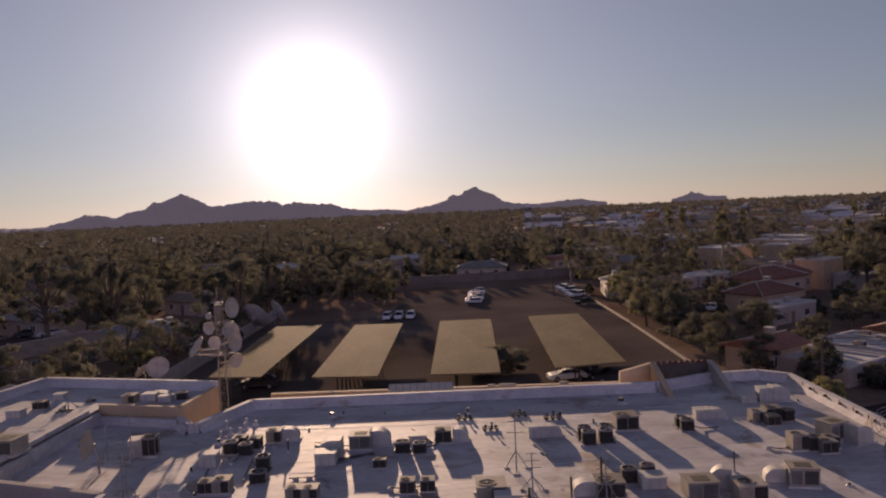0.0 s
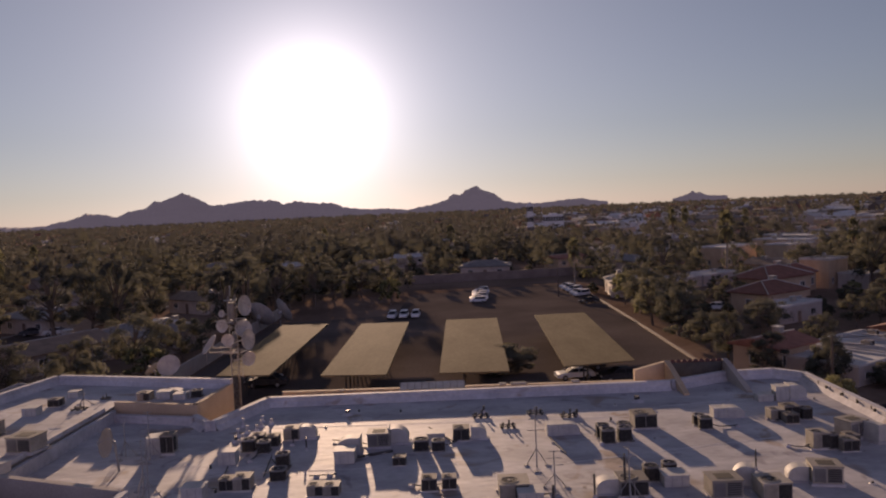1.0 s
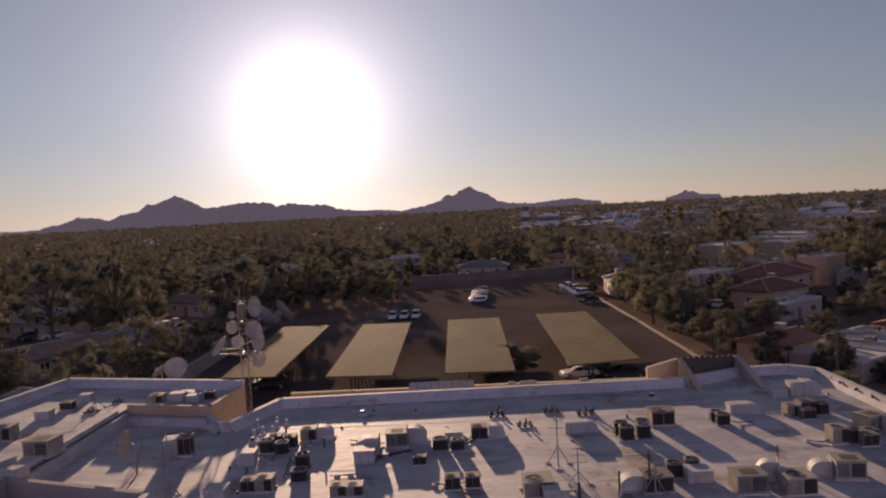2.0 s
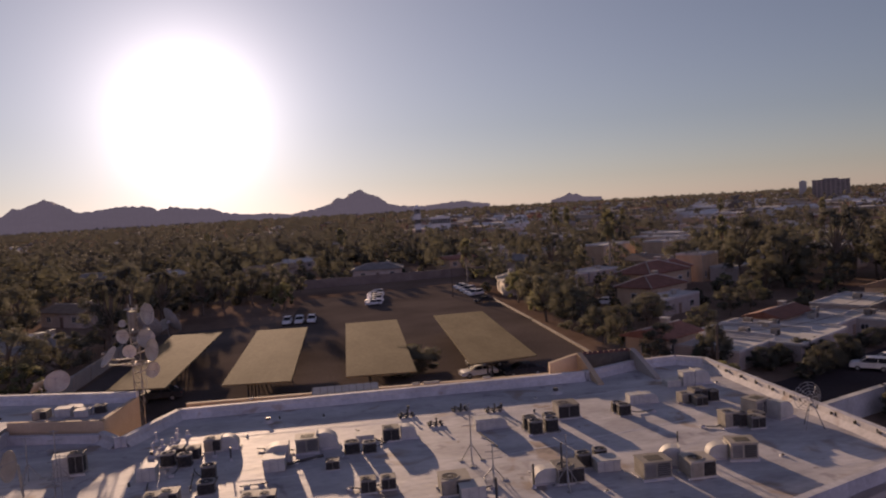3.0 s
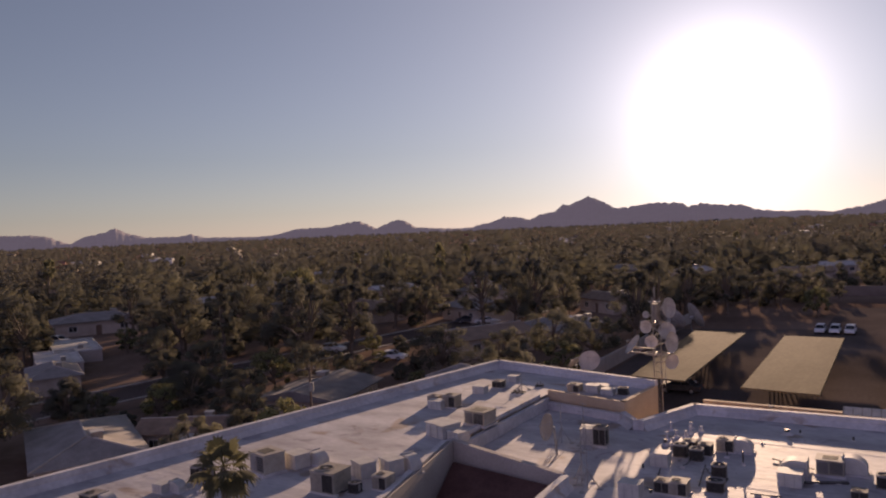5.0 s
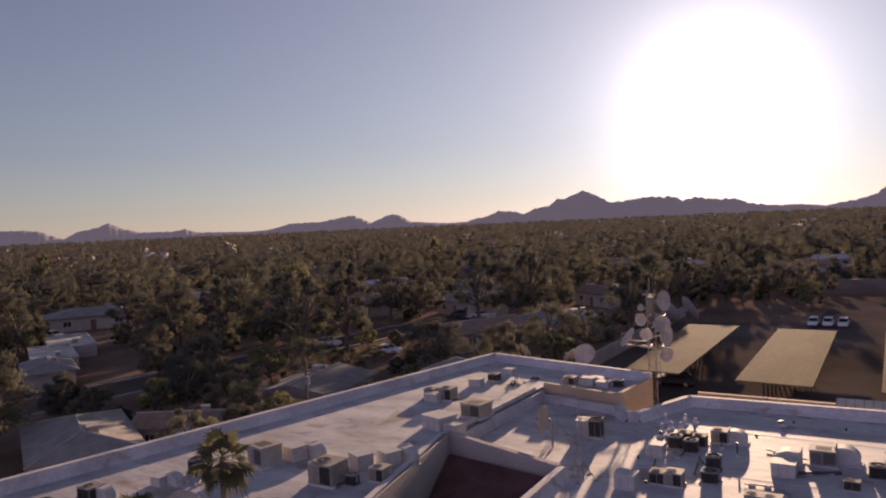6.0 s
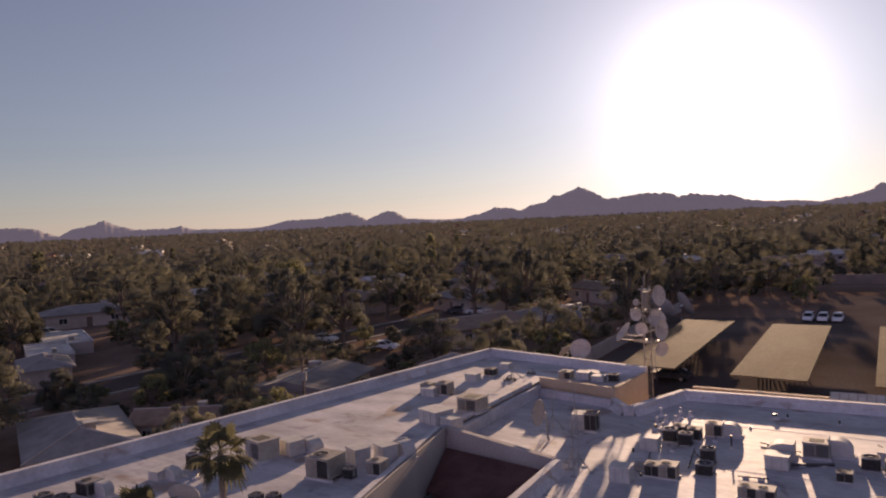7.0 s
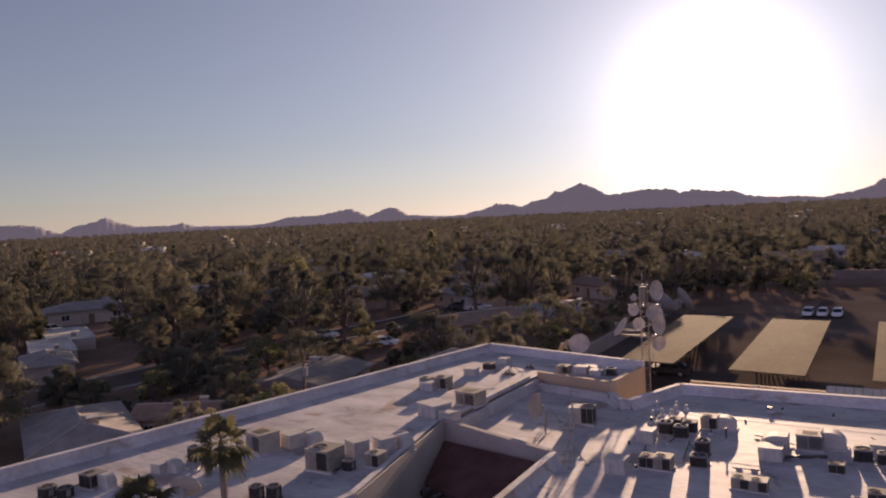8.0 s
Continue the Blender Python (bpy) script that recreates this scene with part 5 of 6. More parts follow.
def build_palm(height, crown, seed, label, skirt=True, girth=0.17):
    def build():
        rand = random.Random(seed)
        ob = thing("palm_tree", label, "palm tree", "palms")
        bm = bmesh.new()
        n = 9
        pts = [Vector((0.12 * math.sin(k * 0.5), 0.1 * math.sin(k * 0.7), height * k / n)) for k in range(n + 1)]
        for k in range(n):
            tube(bm, pts[k] - Vector((0, 0, 0.2 if k == 0 else 0)), pts[k + 1], girth - 0.006 * k + 0.015, girth - 0.006 * k, 9, cap=False)
        part("trunk", bm, M_PALMBARK, ob)
        top = pts[-1]
        if skirt:
            verts, faces = [], []
            for _ in range(140):
                a = rand.uniform(0, 2 * math.pi)
                z = rand.uniform(-1.2, 0)
                p = top + Vector((0, 0, z))
                q = p + Vector((math.cos(a), math.sin(a), -1.4)) * crown * rand.uniform(0.18, 0.32)
                s = Vector((-math.sin(a), math.cos(a), 0)) * 0.07
                i = len(verts)
                verts += [p - s, p + s, q + s, q - s]
                faces.append((i, i + 1, i + 2, i + 3))
            sk = new("dead_skirt", mesh_of("dead_skirt", verts, faces, M_THATCH))
            sk.parent = ob
        for k in range(21):
            a = 2 * math.pi * 0.381 * k + rand.uniform(-0.2, 0.2)
            lift = 1.3 - 2.3 * (k / 21) + rand.uniform(-0.15, 0.15)
            length = crown * rand.uniform(0.85, 1.1)
            out = Vector((math.cos(a), math.sin(a), 0))
            verts, faces = [], []
            side = Vector((-out.y, out.x, 0))
            way = (out * math.cos(lift) + Vector((0, 0, math.sin(lift)))).normalized()
            hub = top + way * length * 0.5 - Vector((0, 0, length * 0.05))
            verts += [top - side * 0.02, top + side * 0.02, hub + side * 0.02, hub - side * 0.02]
            faces.append((0, 1, 2, 3))
            fall = 0.16 if lift > 0.3 else 0.42
            for f in range(17):
                b = (f - 8) / 8 * 2.0
                ray = way * math.cos(b) + side * math.sin(b)
                l = length * (0.56 - 0.14 * abs(b) / 2.0) * rand.uniform(0.88, 1.08)
                mid = hub + ray * l * 0.6 - Vector((0, 0, l * fall * 0.3))
                tip = hub + ray * l - Vector((0, 0, l * (fall + rand.uniform(0, 0.2))))
                w = (side * math.cos(b) - way * math.sin(b)) * length * 0.05
                i = len(verts)
                verts += [hub, mid - w, mid + w, tip]
                faces += [(i, i + 1, i + 2), (i + 1, i + 3, i + 2)]
            fr = new("frond", mesh_of("frond", verts, faces, M_PALM))
            fr.parent = ob
        return ob
    return build


def mesh_of(name, verts, faces, material, norms=None):
    me = bpy.data.meshes.new(name)
    me.from_pydata([tuple(v) for v in verts], [], faces)
    me.materials.append(material)
    if norms:  # leaves shade as the crown they sit on
        me.polygons.foreach_set("use_smooth", [True] * len(faces))
        me.normals_split_custom_set_from_vertices([tuple(v) for v in norms])
    return me


place("palm", build_palm(5.0, 1.55, 4, "tall fan palm with a brown skirt of dead fronds"), at(38.0, 43.2, 0, 0, 0.82, 0.82, 1.08))
place("palm", None, at(35.2, 37.8, 0, 120, 0.82, 0.82, 1.08))
place("palm_slim", build_palm(13.0, 0.95, 8, "slim palm rising beside the white roof", False, 0.13), at(-17.5, 13.3, 0, 30, 1.0))
place("palm_slim", None, at(-17.6, 10.6, 0, 170, 1.0, 1.0, 0.945))
place("palm", None, at(62, 170, 0, 60, 1.6, 1.6, 2.6))
pr = random.Random(17)
for k in range(26):
    r, a = pr.uniform(170, 420), radians(pr.uniform(-52, 60))
    place("palm", None, at(-r * math.sin(a), r * math.cos(a), 0, pr.uniform(0, 360), 1.3, 1.3, pr.uniform(1.5, 2.6)))

# ---- vehicles ----
def build_car(kind, paint, label):
    def build():
        ob = thing("car", label, "car", "parked cars")
        L, Wd = 4.7, 1.85
        if kind == "sedan":
            low = [(-2.35, 0.35), (-2.35, 0.75), (-2.1, 0.92), (-1.2, 0.98), (1.0, 0.98), (2.0, 0.86), (2.33, 0.68), (2.35, 0.35)]
            cab = [(-1.5, 0.98), (-0.95, 1.42), (0.35, 1.45), (1.15, 0.98)]
        elif kind == "pickup":
            L = 5.4
            low = [(-2.7, 0.5), (-2.7, 1.1), (-0.7, 1.12), (1.3, 1.12), (2.4, 1.05), (2.68, 0.85), (2.7, 0.5)]
            cab = [(-0.75, 1.12), (-0.6, 1.78), (0.7, 1.8), (1.35, 1.12)]
        else:
            low = [(-2.35, 0.42), (-2.35, 0.95), (-2.25, 1.08), (1.1, 1.1), (2.0, 1.02), (2.33, 0.8), (2.35, 0.42)]
            cab = [(-2.25, 1.08), (-2.05, 1.72), (0.35, 1.76), (1.2, 1.1)]
        def shell(prof, w0, w1, z0, z1):
            bm = bmesh.new()
            rows = []
            for s in (-1, 1):
                rows.append([bm.verts.new((x, s * (w0 + (w1 - w0) * (z - z0) / max(z1 - z0, 0.01)) / 2, z)) for x, z in prof])
            bm.faces.new(rows[0][::-1]); bm.faces.new(rows[1])
            for i in range(len(prof)):
                j = (i + 1) % len(prof)
                bm.faces.new((rows[0][i], rows[0][j], rows[1][j], rows[1][i]))
            bmesh.ops.recalc_face_normals(bm, faces=bm.faces)
            bmesh.ops.bevel(bm, geom=bm.edges[:], offset=0.05, segments=2, affect="EDGES")
            return bm
        part("body", shell(low, Wd - 0.06, Wd, 0.35, 1.0), paint, ob)
        z0, z1 = min(z for _, z in cab), max(z for _, z in cab)
        glass = [(x * 0.985 + 0.01, z - 0.06 if z > z0 + 0.1 else z) for x, z in cab]
        part("cabin_glass", shell(glass, Wd - 0.12, Wd - 0.42, z0, z1), M_CARGLASS, ob, "dark windows")
        roofp = [(cab[1][0] - 0.05, z1 - 0.09), (cab[1][0] + 0.1, z1), (cab[2][0] - 0.1, z1), (cab[2][0] + 0.08, z1 - 0.09)]
        part("roof_panel", shell(roofp, Wd - 0.36, Wd - 0.42, z1 - 0.09, z1), paint, ob)
        for s in (-1, 1):
            xm = (cab[1][0] + cab[2][0]) / 2
            for (xa, za), (xb, zb) in ((cab[0], cab[1]), (cab[3], cab[2]), ((xm, z0), (xm, z1 - 0.02))):
                bm = bmesh.new()
                tube(bm, (xa, s * (Wd - 0.14) / 2, za), (xb, s * (Wd - 0.42) / 2, zb - 0.03), 0.045, seg=5)
                part("window_pillar", bm, paint, ob)
        for x in (-1.4 * L / 4.7, 1.4 * L / 4.7):
            for s in (-1, 1):
                bm = bmesh.new()
                tube(bm, (x, s * (Wd / 2 - 0.2), 0.34), (x, s * (Wd / 2 + 0.01), 0.34), 0.34, seg=14)
                wheel = part("wheel", bm, M_TYRE, ob)
                bm = bmesh.new()
                tube(bm, (x, s * (Wd / 2 + 0.005), 0.34), (x, s * (Wd / 2 + 0.025), 0.34), 0.2, seg=10)
                part("rim", bm, M_STEEL, wheel)
        for s in (-0.65, 0.65):
            bm = bmesh.new()
            box(bm, L / 2 - 0.12, L / 2 + 0.005, s - 0.2, s + 0.2, 0.66, 0.8)
            part("headlight", bm, M_LAMP, ob)
            bm = bmesh.new()
            box(bm, -L / 2 - 0.005, -L / 2 + 0.1, s - 0.16, s + 0.16, 0.7, 0.86)
            part("tail_light", bm, M_TILE, ob)
        return ob
    return build


CARS = {
    "white_pickup": build_car("pickup", M_CARWHITE, "white pickup truck parked on the asphalt"),
    "white_suv": build_car("suv", M_CARWHITE, "white sport utility vehicle parked on the asphalt"),
    "white_sedan": build_car("sedan", M_CARWHITE, "white sedan parked under the carport edge"),
    "dark_sedan": build_car("sedan", M_CARDARK, "dark sedan parked in the shade"),
}


def car(kind, x, y, turn, s=1.0):
    return place("car_" + kind, CARS[kind], at(x, y, 0.03, turn, s))


for k in range(6):  # vans nose to tail
    car("white_pickup" if k % 3 == 1 else "white_suv", 3.7 + 0.28 * k, 147.5 + 3.6 * k, 172 + 3 * (k % 2), 0.72)
for x, kd in ((-12.2, "white_suv"), (-10.1, "white_suv"), (-8.0, "white_suv")):
    car(kd, x, 130.5, -92, 0.78)
car("white_sedan", 11.8, 79.6, 186, 0.9)
car("dark_sedan", 16.4, 78.0, 186)
car("white_sedan", -23.1, 84.3, 184, 0.8)
car("dark_sedan", 13.6, 84.0, 180)
car("dark_sedan", -22.5, 82.0, 180)
for k, (y, kd, a) in enumerate(((150.5, "white_suv", 215), (154.5, "white_sedan", 215), (158.5, "white_suv", 215), (162.5, "white_pickup", 212), (167.0, "white_sedan", 214), (140.0, "dark_sedan", 210))):
    car(kd, 25.0 - 0.1 * k, y, a, 0.8)
place("car_white_suv", CARS["white_suv"], at(49.6, 66.9, 0.03, 140, 0.8))
place("car_white_suv", CARS["white_suv"], at(52.2, 67.8, 0.03, 140, 0.8))
car("dark_sedan", -75.5, 128.5, 20)
car("white_sedan", -71.0, 128.0, 20)
car("white_sedan", -66.0, 88.5, 14)
car("white_suv", -140.0, 82.0, 14)
car("dark_sedan", -146.0, 80.0, 14)
car("white_sedan", -80.0, 91.5, 14)
car("white_sedan", 43.0, 124.0, 140)
car("white_sedan", 44.0, 147.0, 140)


# ---- poles, wires and lamps ----
def pole(x, y, h, arm=True, turn=0.0, label="weathered wooden utility pole with a crossarm"):
    ob = thing("utility_pole", label, "utility pole", "utility poles")
    bm = bmesh.new()
    tube(bm, (x, y, -0.2), (x, y, h), 0.14, 0.10, 8)
    part("pole", bm, M_POLE, ob)
    if arm:
        for z in (h - 0.3, h - 1.0):
            bm = bmesh.new()
            box(bm, -1.1, 1.1, -0.06, 0.06, z - 0.06, z + 0.06, Matrix.Translation((x, y, 0)) @ Matrix.Rotation(radians(turn), 4, "Z"))
            part("crossarm", bm, M_POLE, ob)
        for u in (-1.0, -0.4, 0.4, 1.0):
            bm = bmesh.new()
            c, s = math.cos(radians(turn)), math.sin(radians(turn))
            tube(bm, (x + u * c, y + u * s, h - 0.25), (x + u * c, y + u * s, h - 0.05), 0.05, 0.03, 6)
            part("insulator", bm, M_CABGREY, ob)
        bm = bmesh.new()
        tube(bm, (x + 0.3, y - 0.2, h - 2.2), (x + 0.3, y - 0.2, h - 1.4), 0.22, seg=10)
        part("transformer", bm, M_STEEL, ob, "grey transformer can")
    return ob


def wire(a, b, sag):
    a, b = Vector(a), Vector(b)
    bm = bmesh.new()
    n = 14
    pts = [a.lerp(b, k / n) - Vector((0, 0, 4 * sag * (k / n) * (1 - k / n))) for k in range(n + 1)]
    cable(bm, pts, 0.025)
    ob = part("overhead_wire", bm, M_DARKSTEEL, None, "thin black overhead wire between poles")
    return tagged(ob, category="wire", group="overhead wires")


pole(-47.5, 50.0, 7.2, True, 30)
pole(33.0, 66.5, 6.0, False)
pole(62.0, 76.0, 7.5, True, -30)
pole(96.0, 72.0, 9.0, True, -30)
pole(20.5, 152.0, 6.0, False, label="slim lamp pole in the car park")
wire((33.0, 66.5, 5.9), (62.0, 76.0, 7.3), 0.9)
wire((33.0, 66.5, 5.3), (62.0, 76.0, 6.6), 1.2)
wire((62.0, 76.0, 7.3), (96.0, 72.0, 8.8), 0.8)
wire((62.0, 76.0, 6.6), (96.0, 72.0, 8.0), 0.8)
wire((-47.5, 50.0, 7.0), (-62.0, 12.0, 7.0), 0.9)

# small lamps and vents on the annex parapet, skylight strip
for x, w in ((-9.6, 0.35), (-3.0, 0.35), (2.4, 0.5), (3.6, 1.2), (7.8, 0.6)):
    ob = thing("wall_lamp", "small grey box lamp on the tan parapet", "lamp", "lamps on the annex parapet")
    bm = bmesh.new()
    box(bm, x - w / 2, x + w / 2, 54.35, 54.6, 5.82, 5.96)
    part("housing", bm, M_CABGREY, ob)
    bm = bmesh.new()
    box(bm, x - w / 2 + 0.04, x + w / 2 - 0.04, 54.31, 54.36, 5.85, 5.94)
    part("lens", bm, M_LAMP, ob)
sk = thing("skylight", "long white translucent skylight strip on the annex", "skylight")
bm = bmesh.new()
prism(bm, [(-5.2, 53.0), (-0.4, 52.9), (-0.4, 54.0), (-5.2, 54.2)], 5.05, [6.05, 6.05, 6.35, 6.35])
part("frame", bm, M_CAB, sk)
for k in range(9):
    bm = bmesh.new()
    x = -5.1 + k * 0.52
    prism(bm, [(x, 53.05), (x + 0.45, 53.04), (x + 0.45, 54.0), (x, 54.05)], [6.06, 6.06, 6.34, 6.34], [6.10, 6.10, 6.39, 6.39])
    part("pane", bm, M_LAMP, sk, "milky pane")

# tan panel fence below the east corner
for k in range(7):
    x, y = 26.3 + 0.06 * k, 34.5 - 1.35 * k
    fn = thing("fence_panel", "tan stucco fence panel between dark posts", "fence", "fence panels by the east corner")
    bm = bmesh.new()
    run(bm, (x, y), (x + 0.06, y - 1.1), 0.15, 0, 3.05 if k % 2 == 0 else 2.85)
    part("panel", bm, M_STUCCO, fn)
    bm = bmesh.new()
    box(bm, x - 0.06, x + 0.1, y - 1.32, y - 1.14, 0, 3.1)
    part("post", bm, M_DARKSTEEL, fn)
# small tiled awning on the east end wall
aw = thing("awning", "small brown tiled awning on the end wall", "awning")
bm = bmesh.new()
prism(bm, [(14.2, 22.5), (15.9, 23.2), (16.4, 22.0), (14.7, 21.3)], [7.75, 7.75, 6.9, 6.9], [7.87, 7.87, 7.02, 7.02])
part("tile_slope", bm, M_TILE, aw)
for x, y in ((14.75, 21.5), (16.25, 22.15)):
    bm = bmesh.new()
    tube(bm, (x, y, 6.95), (x - 0.4, y + 1.1, 6.1), 0.06, seg=6)
    part("bracket", bm, M_DARKSTEEL, aw)


# ---- far towers ----
def tower(bearing, dist, width, depth, height, m, label, floors, turn=0.0):
    b = radians(bearing)
    ob = thing("office_tower", label, "building", "office towers on the horizon", at(-dist * math.sin(b), dist * math.cos(b), 0, bearing + turn))
    bm = bmesh.new()
    box(bm, -width / 2, width / 2, -depth / 2, depth / 2, 0, height)
    part("wall", bm, m, ob)
    bm = bmesh.new()
    box(bm, -width * 0.22, width * 0.2, -depth * 0.3, depth * 0.3, height, height * 1.07)
    part("roof_plant", bm, m, ob)
    for k in range(floors):
        z = height * (k + 0.35) / floors
        bm = bmesh.new()
        n = 8
        for j in range(n):
            x = -width / 2 + width * (j + 0.15) / n
            box(bm, x, x + width / n * 0.7, -depth / 2 - 0.3, -depth / 2 + 0.2, z, z + height / floors * 0.45)
        part("window_band", bm, M_GLASS, ob)
    return ob


tower(-35.9, 1200, 48, 30, 26, M_TOWER, "dark brown square office tower in haze", 9)
tower(-42.1, 1150, 37, 26, 28, M_TOWER, "brown hotel tower in haze", 11)
tower(-40.5, 1500, 12, 12, 24, M_TOWER, "slim grey tower in haze", 10)
tower(-49.3, 1500, 17, 17, 40, M_TOWER, "tall grey office tower in haze", 14)
tower(-51.2, 1400, 14, 14, 29, M_PALE, "pale office tower in haze", 12)
tower(-45.5, 1300, 60, 30, 14, M_PALE, "low pale hospital block in haze", 5)
tower(-47.5, 1400, 40, 30, 15, M_PALE, "low pale block in haze", 5)
tower(-5.95, 470, 4.0, 4.0, 19.6, M_PALE, "slender white church tower above the trees", 3)
tower(-7.7, 480, 13, 8, 12.5, M_PALE, "white chapel block above the trees", 2)
tower(-34.2, 1700, 14, 14, 28, M_PALE, "small pale tower in haze", 8)

# ---- mountains ----
def ridge(name, rows, far, thick, material, label):
    """A range of hills: (bearing to the left in degrees, height in metres) along its crest."""
    bm = bmesh.new()
    crest = []
    rr = random.Random(3)
    for (b0, h0), (b1, h1) in zip(rows, rows[1:]):
        n = max(2, int(abs(b1 - b0) / 0.07))
        for k in range(n):
            u = k / n
            b = b0 + (b1 - b0) * u
            h = h0 + (h1 - h0) * u + (rr.uniform(-1, 1) * 0.02 + 0.18 * noise.noise(Vector((b * 3.0, 0, 0)))) * (6 + 0.35 * min(h0, h1) * math.sin(math.pi * u))
            h += min(1, h / 60) * (6.0 * noise.noise(Vector((b * 3.3, 7, 0))) + 3.0 * noise.noise(Vector((b * 10.0, 9, 0))))
            crest.append((radians(b), max(h, 2)))
    layers = []
    for k, (dr, hs) in enumerate(((0, 1.0), (-0.25, 0.72), (-0.55, 0.42), (-0.8, 0.18), (-1.0, -0.05), (0.5, 0.4), (1.0, -0.05))):
        row = []
        for b, h in crest:
            bump = 1 + 0.22 * noise.noise(Vector((b * 60, dr * 4, 1))) if k else 1
            r = far + dr * thick * (0.5 + h / 260)
            row.append(bm.verts.new((-r * math.sin(b), r * math.cos(b), h * hs * bump)))
        layers.append(row)
    order = [4, 3, 2, 1, 0, 5, 6]
    for p, q in zip(order, order[1:]):
        for i in range(len(crest) - 1):
            bm.faces.new((layers[p][i], layers[p][i + 1], layers[q][i + 1], layers[q][i]))
    ob = part(name, bm, material, None, label, smooth=True)
    return tagged(ob, category="mountain", kind="structure")


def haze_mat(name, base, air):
    """Far rock; the light of the air in front of it is painted in as emission."""
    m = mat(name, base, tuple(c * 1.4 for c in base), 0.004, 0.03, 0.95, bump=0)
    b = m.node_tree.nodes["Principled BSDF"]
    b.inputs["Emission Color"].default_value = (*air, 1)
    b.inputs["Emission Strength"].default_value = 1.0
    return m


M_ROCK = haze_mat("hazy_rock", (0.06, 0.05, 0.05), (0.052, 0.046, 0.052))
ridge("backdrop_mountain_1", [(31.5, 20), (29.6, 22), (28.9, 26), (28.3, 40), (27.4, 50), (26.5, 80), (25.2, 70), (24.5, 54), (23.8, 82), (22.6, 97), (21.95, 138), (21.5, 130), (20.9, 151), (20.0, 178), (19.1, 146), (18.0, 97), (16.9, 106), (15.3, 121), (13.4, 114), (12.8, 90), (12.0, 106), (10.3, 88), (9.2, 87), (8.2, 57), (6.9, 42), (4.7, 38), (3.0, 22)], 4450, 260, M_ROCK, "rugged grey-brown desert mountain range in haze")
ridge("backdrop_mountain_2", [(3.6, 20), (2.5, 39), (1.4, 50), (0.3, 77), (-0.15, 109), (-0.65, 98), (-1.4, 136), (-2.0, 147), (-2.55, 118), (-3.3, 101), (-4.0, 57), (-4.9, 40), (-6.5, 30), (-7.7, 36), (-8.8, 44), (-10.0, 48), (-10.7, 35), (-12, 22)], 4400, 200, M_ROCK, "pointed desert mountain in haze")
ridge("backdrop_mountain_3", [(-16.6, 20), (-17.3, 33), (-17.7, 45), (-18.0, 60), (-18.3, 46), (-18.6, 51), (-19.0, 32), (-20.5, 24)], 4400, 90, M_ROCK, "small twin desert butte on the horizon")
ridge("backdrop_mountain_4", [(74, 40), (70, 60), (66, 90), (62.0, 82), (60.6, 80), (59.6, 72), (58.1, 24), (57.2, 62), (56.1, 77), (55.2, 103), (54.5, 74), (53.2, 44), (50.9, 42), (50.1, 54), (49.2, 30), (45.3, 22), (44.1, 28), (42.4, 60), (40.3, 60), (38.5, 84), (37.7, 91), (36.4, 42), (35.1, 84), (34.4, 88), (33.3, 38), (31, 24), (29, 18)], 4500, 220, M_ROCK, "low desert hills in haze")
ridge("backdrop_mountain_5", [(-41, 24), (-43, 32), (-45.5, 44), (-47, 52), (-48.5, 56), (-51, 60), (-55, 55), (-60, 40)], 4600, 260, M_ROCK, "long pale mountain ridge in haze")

# ---- trees ----
rng = random.Random(7)


def cards(verts, faces, norms, c, r, n, size, rand, mid=None, hollow=0.55):
    """n leaf sprays, each a bent pair of triangles, in a lumpy shell round c."""
    for _ in range(n):
        while True:
            v = Vector((rand.uniform(-1, 1), rand.uniform(-1, 1), rand.uniform(-1, 1)))
            if 0.05 < v.length < 1:
                break
        v = v.normalized() * (hollow + (1 - hollow) * rand.random())
        p = c + Vector((v.x * r.x, v.y * r.y, v.z * r.z))
        u = Vector((rand.gauss(0, 1), rand.gauss(0, 1), rand.gauss(0, 0.6))).normalized()
        u = (u - v.normalized() * u.dot(v.normalized()) * 0.8).normalized()
        w = (v.cross(u) + Vector((rand.gauss(0, 0.3), rand.gauss(0, 0.3), rand.gauss(0, 0.3)))).normalized()
        s = size * rand.uniform(0.6, 1.4)
        i = len(verts)
        verts += [p - u * s, p + u * s, p + w * s * 1.1]
        faces += [(i, i + 1, i + 2)]
        out = v.normalized() * 0.18 + ((p - mid).normalized() * 0.55 if mid else v.normalized() * 0.45) + Vector((rand.gauss(0, 0.24), rand.gauss(0, 0.24), rand.gauss(0, 0.24) + 0.85))
        norms += [out.normalized()] * 3


PHI = (1 + 5 ** 0.5) / 2
CORE = [Vector(v).normalized() for v in ((-1, PHI, 0), (1, PHI, 0), (-1, -PHI, 0), (1, -PHI, 0), (0, -1, PHI), (0, 1, PHI), (0, -1, -PHI), (0, 1, -PHI), (PHI, 0, -1), (PHI, 0, 1), (-PHI, 0, -1), (-PHI, 0, 1))]
CORE_F = ((0, 11, 5), (0, 5, 1), (0, 1, 7), (0, 7, 10), (0, 10, 11), (1, 5, 9), (5, 11, 4), (11, 10, 2), (10, 7, 6), (7, 1, 8), (3, 9, 4), (3, 4, 2), (3, 2, 6), (3, 6, 8), (3, 8, 9), (4, 9, 5), (2, 4, 11), (6, 2, 10), (8, 6, 7), (9, 8, 1))


def core(verts, faces, norms, c, w, h, rand):
    """The dense inside of a clump."""
    k = len(verts)
    verts += [c + Vector((v.x * w, v.y * w, v.z * h)) * rand.uniform(0.75, 1.15) for v in CORE]
    faces += [(k + a, k + b, k + d) for a, b, d in CORE_F]
    norms += [(v + Vector((0, 0, 1.3))).normalized() for v in CORE]


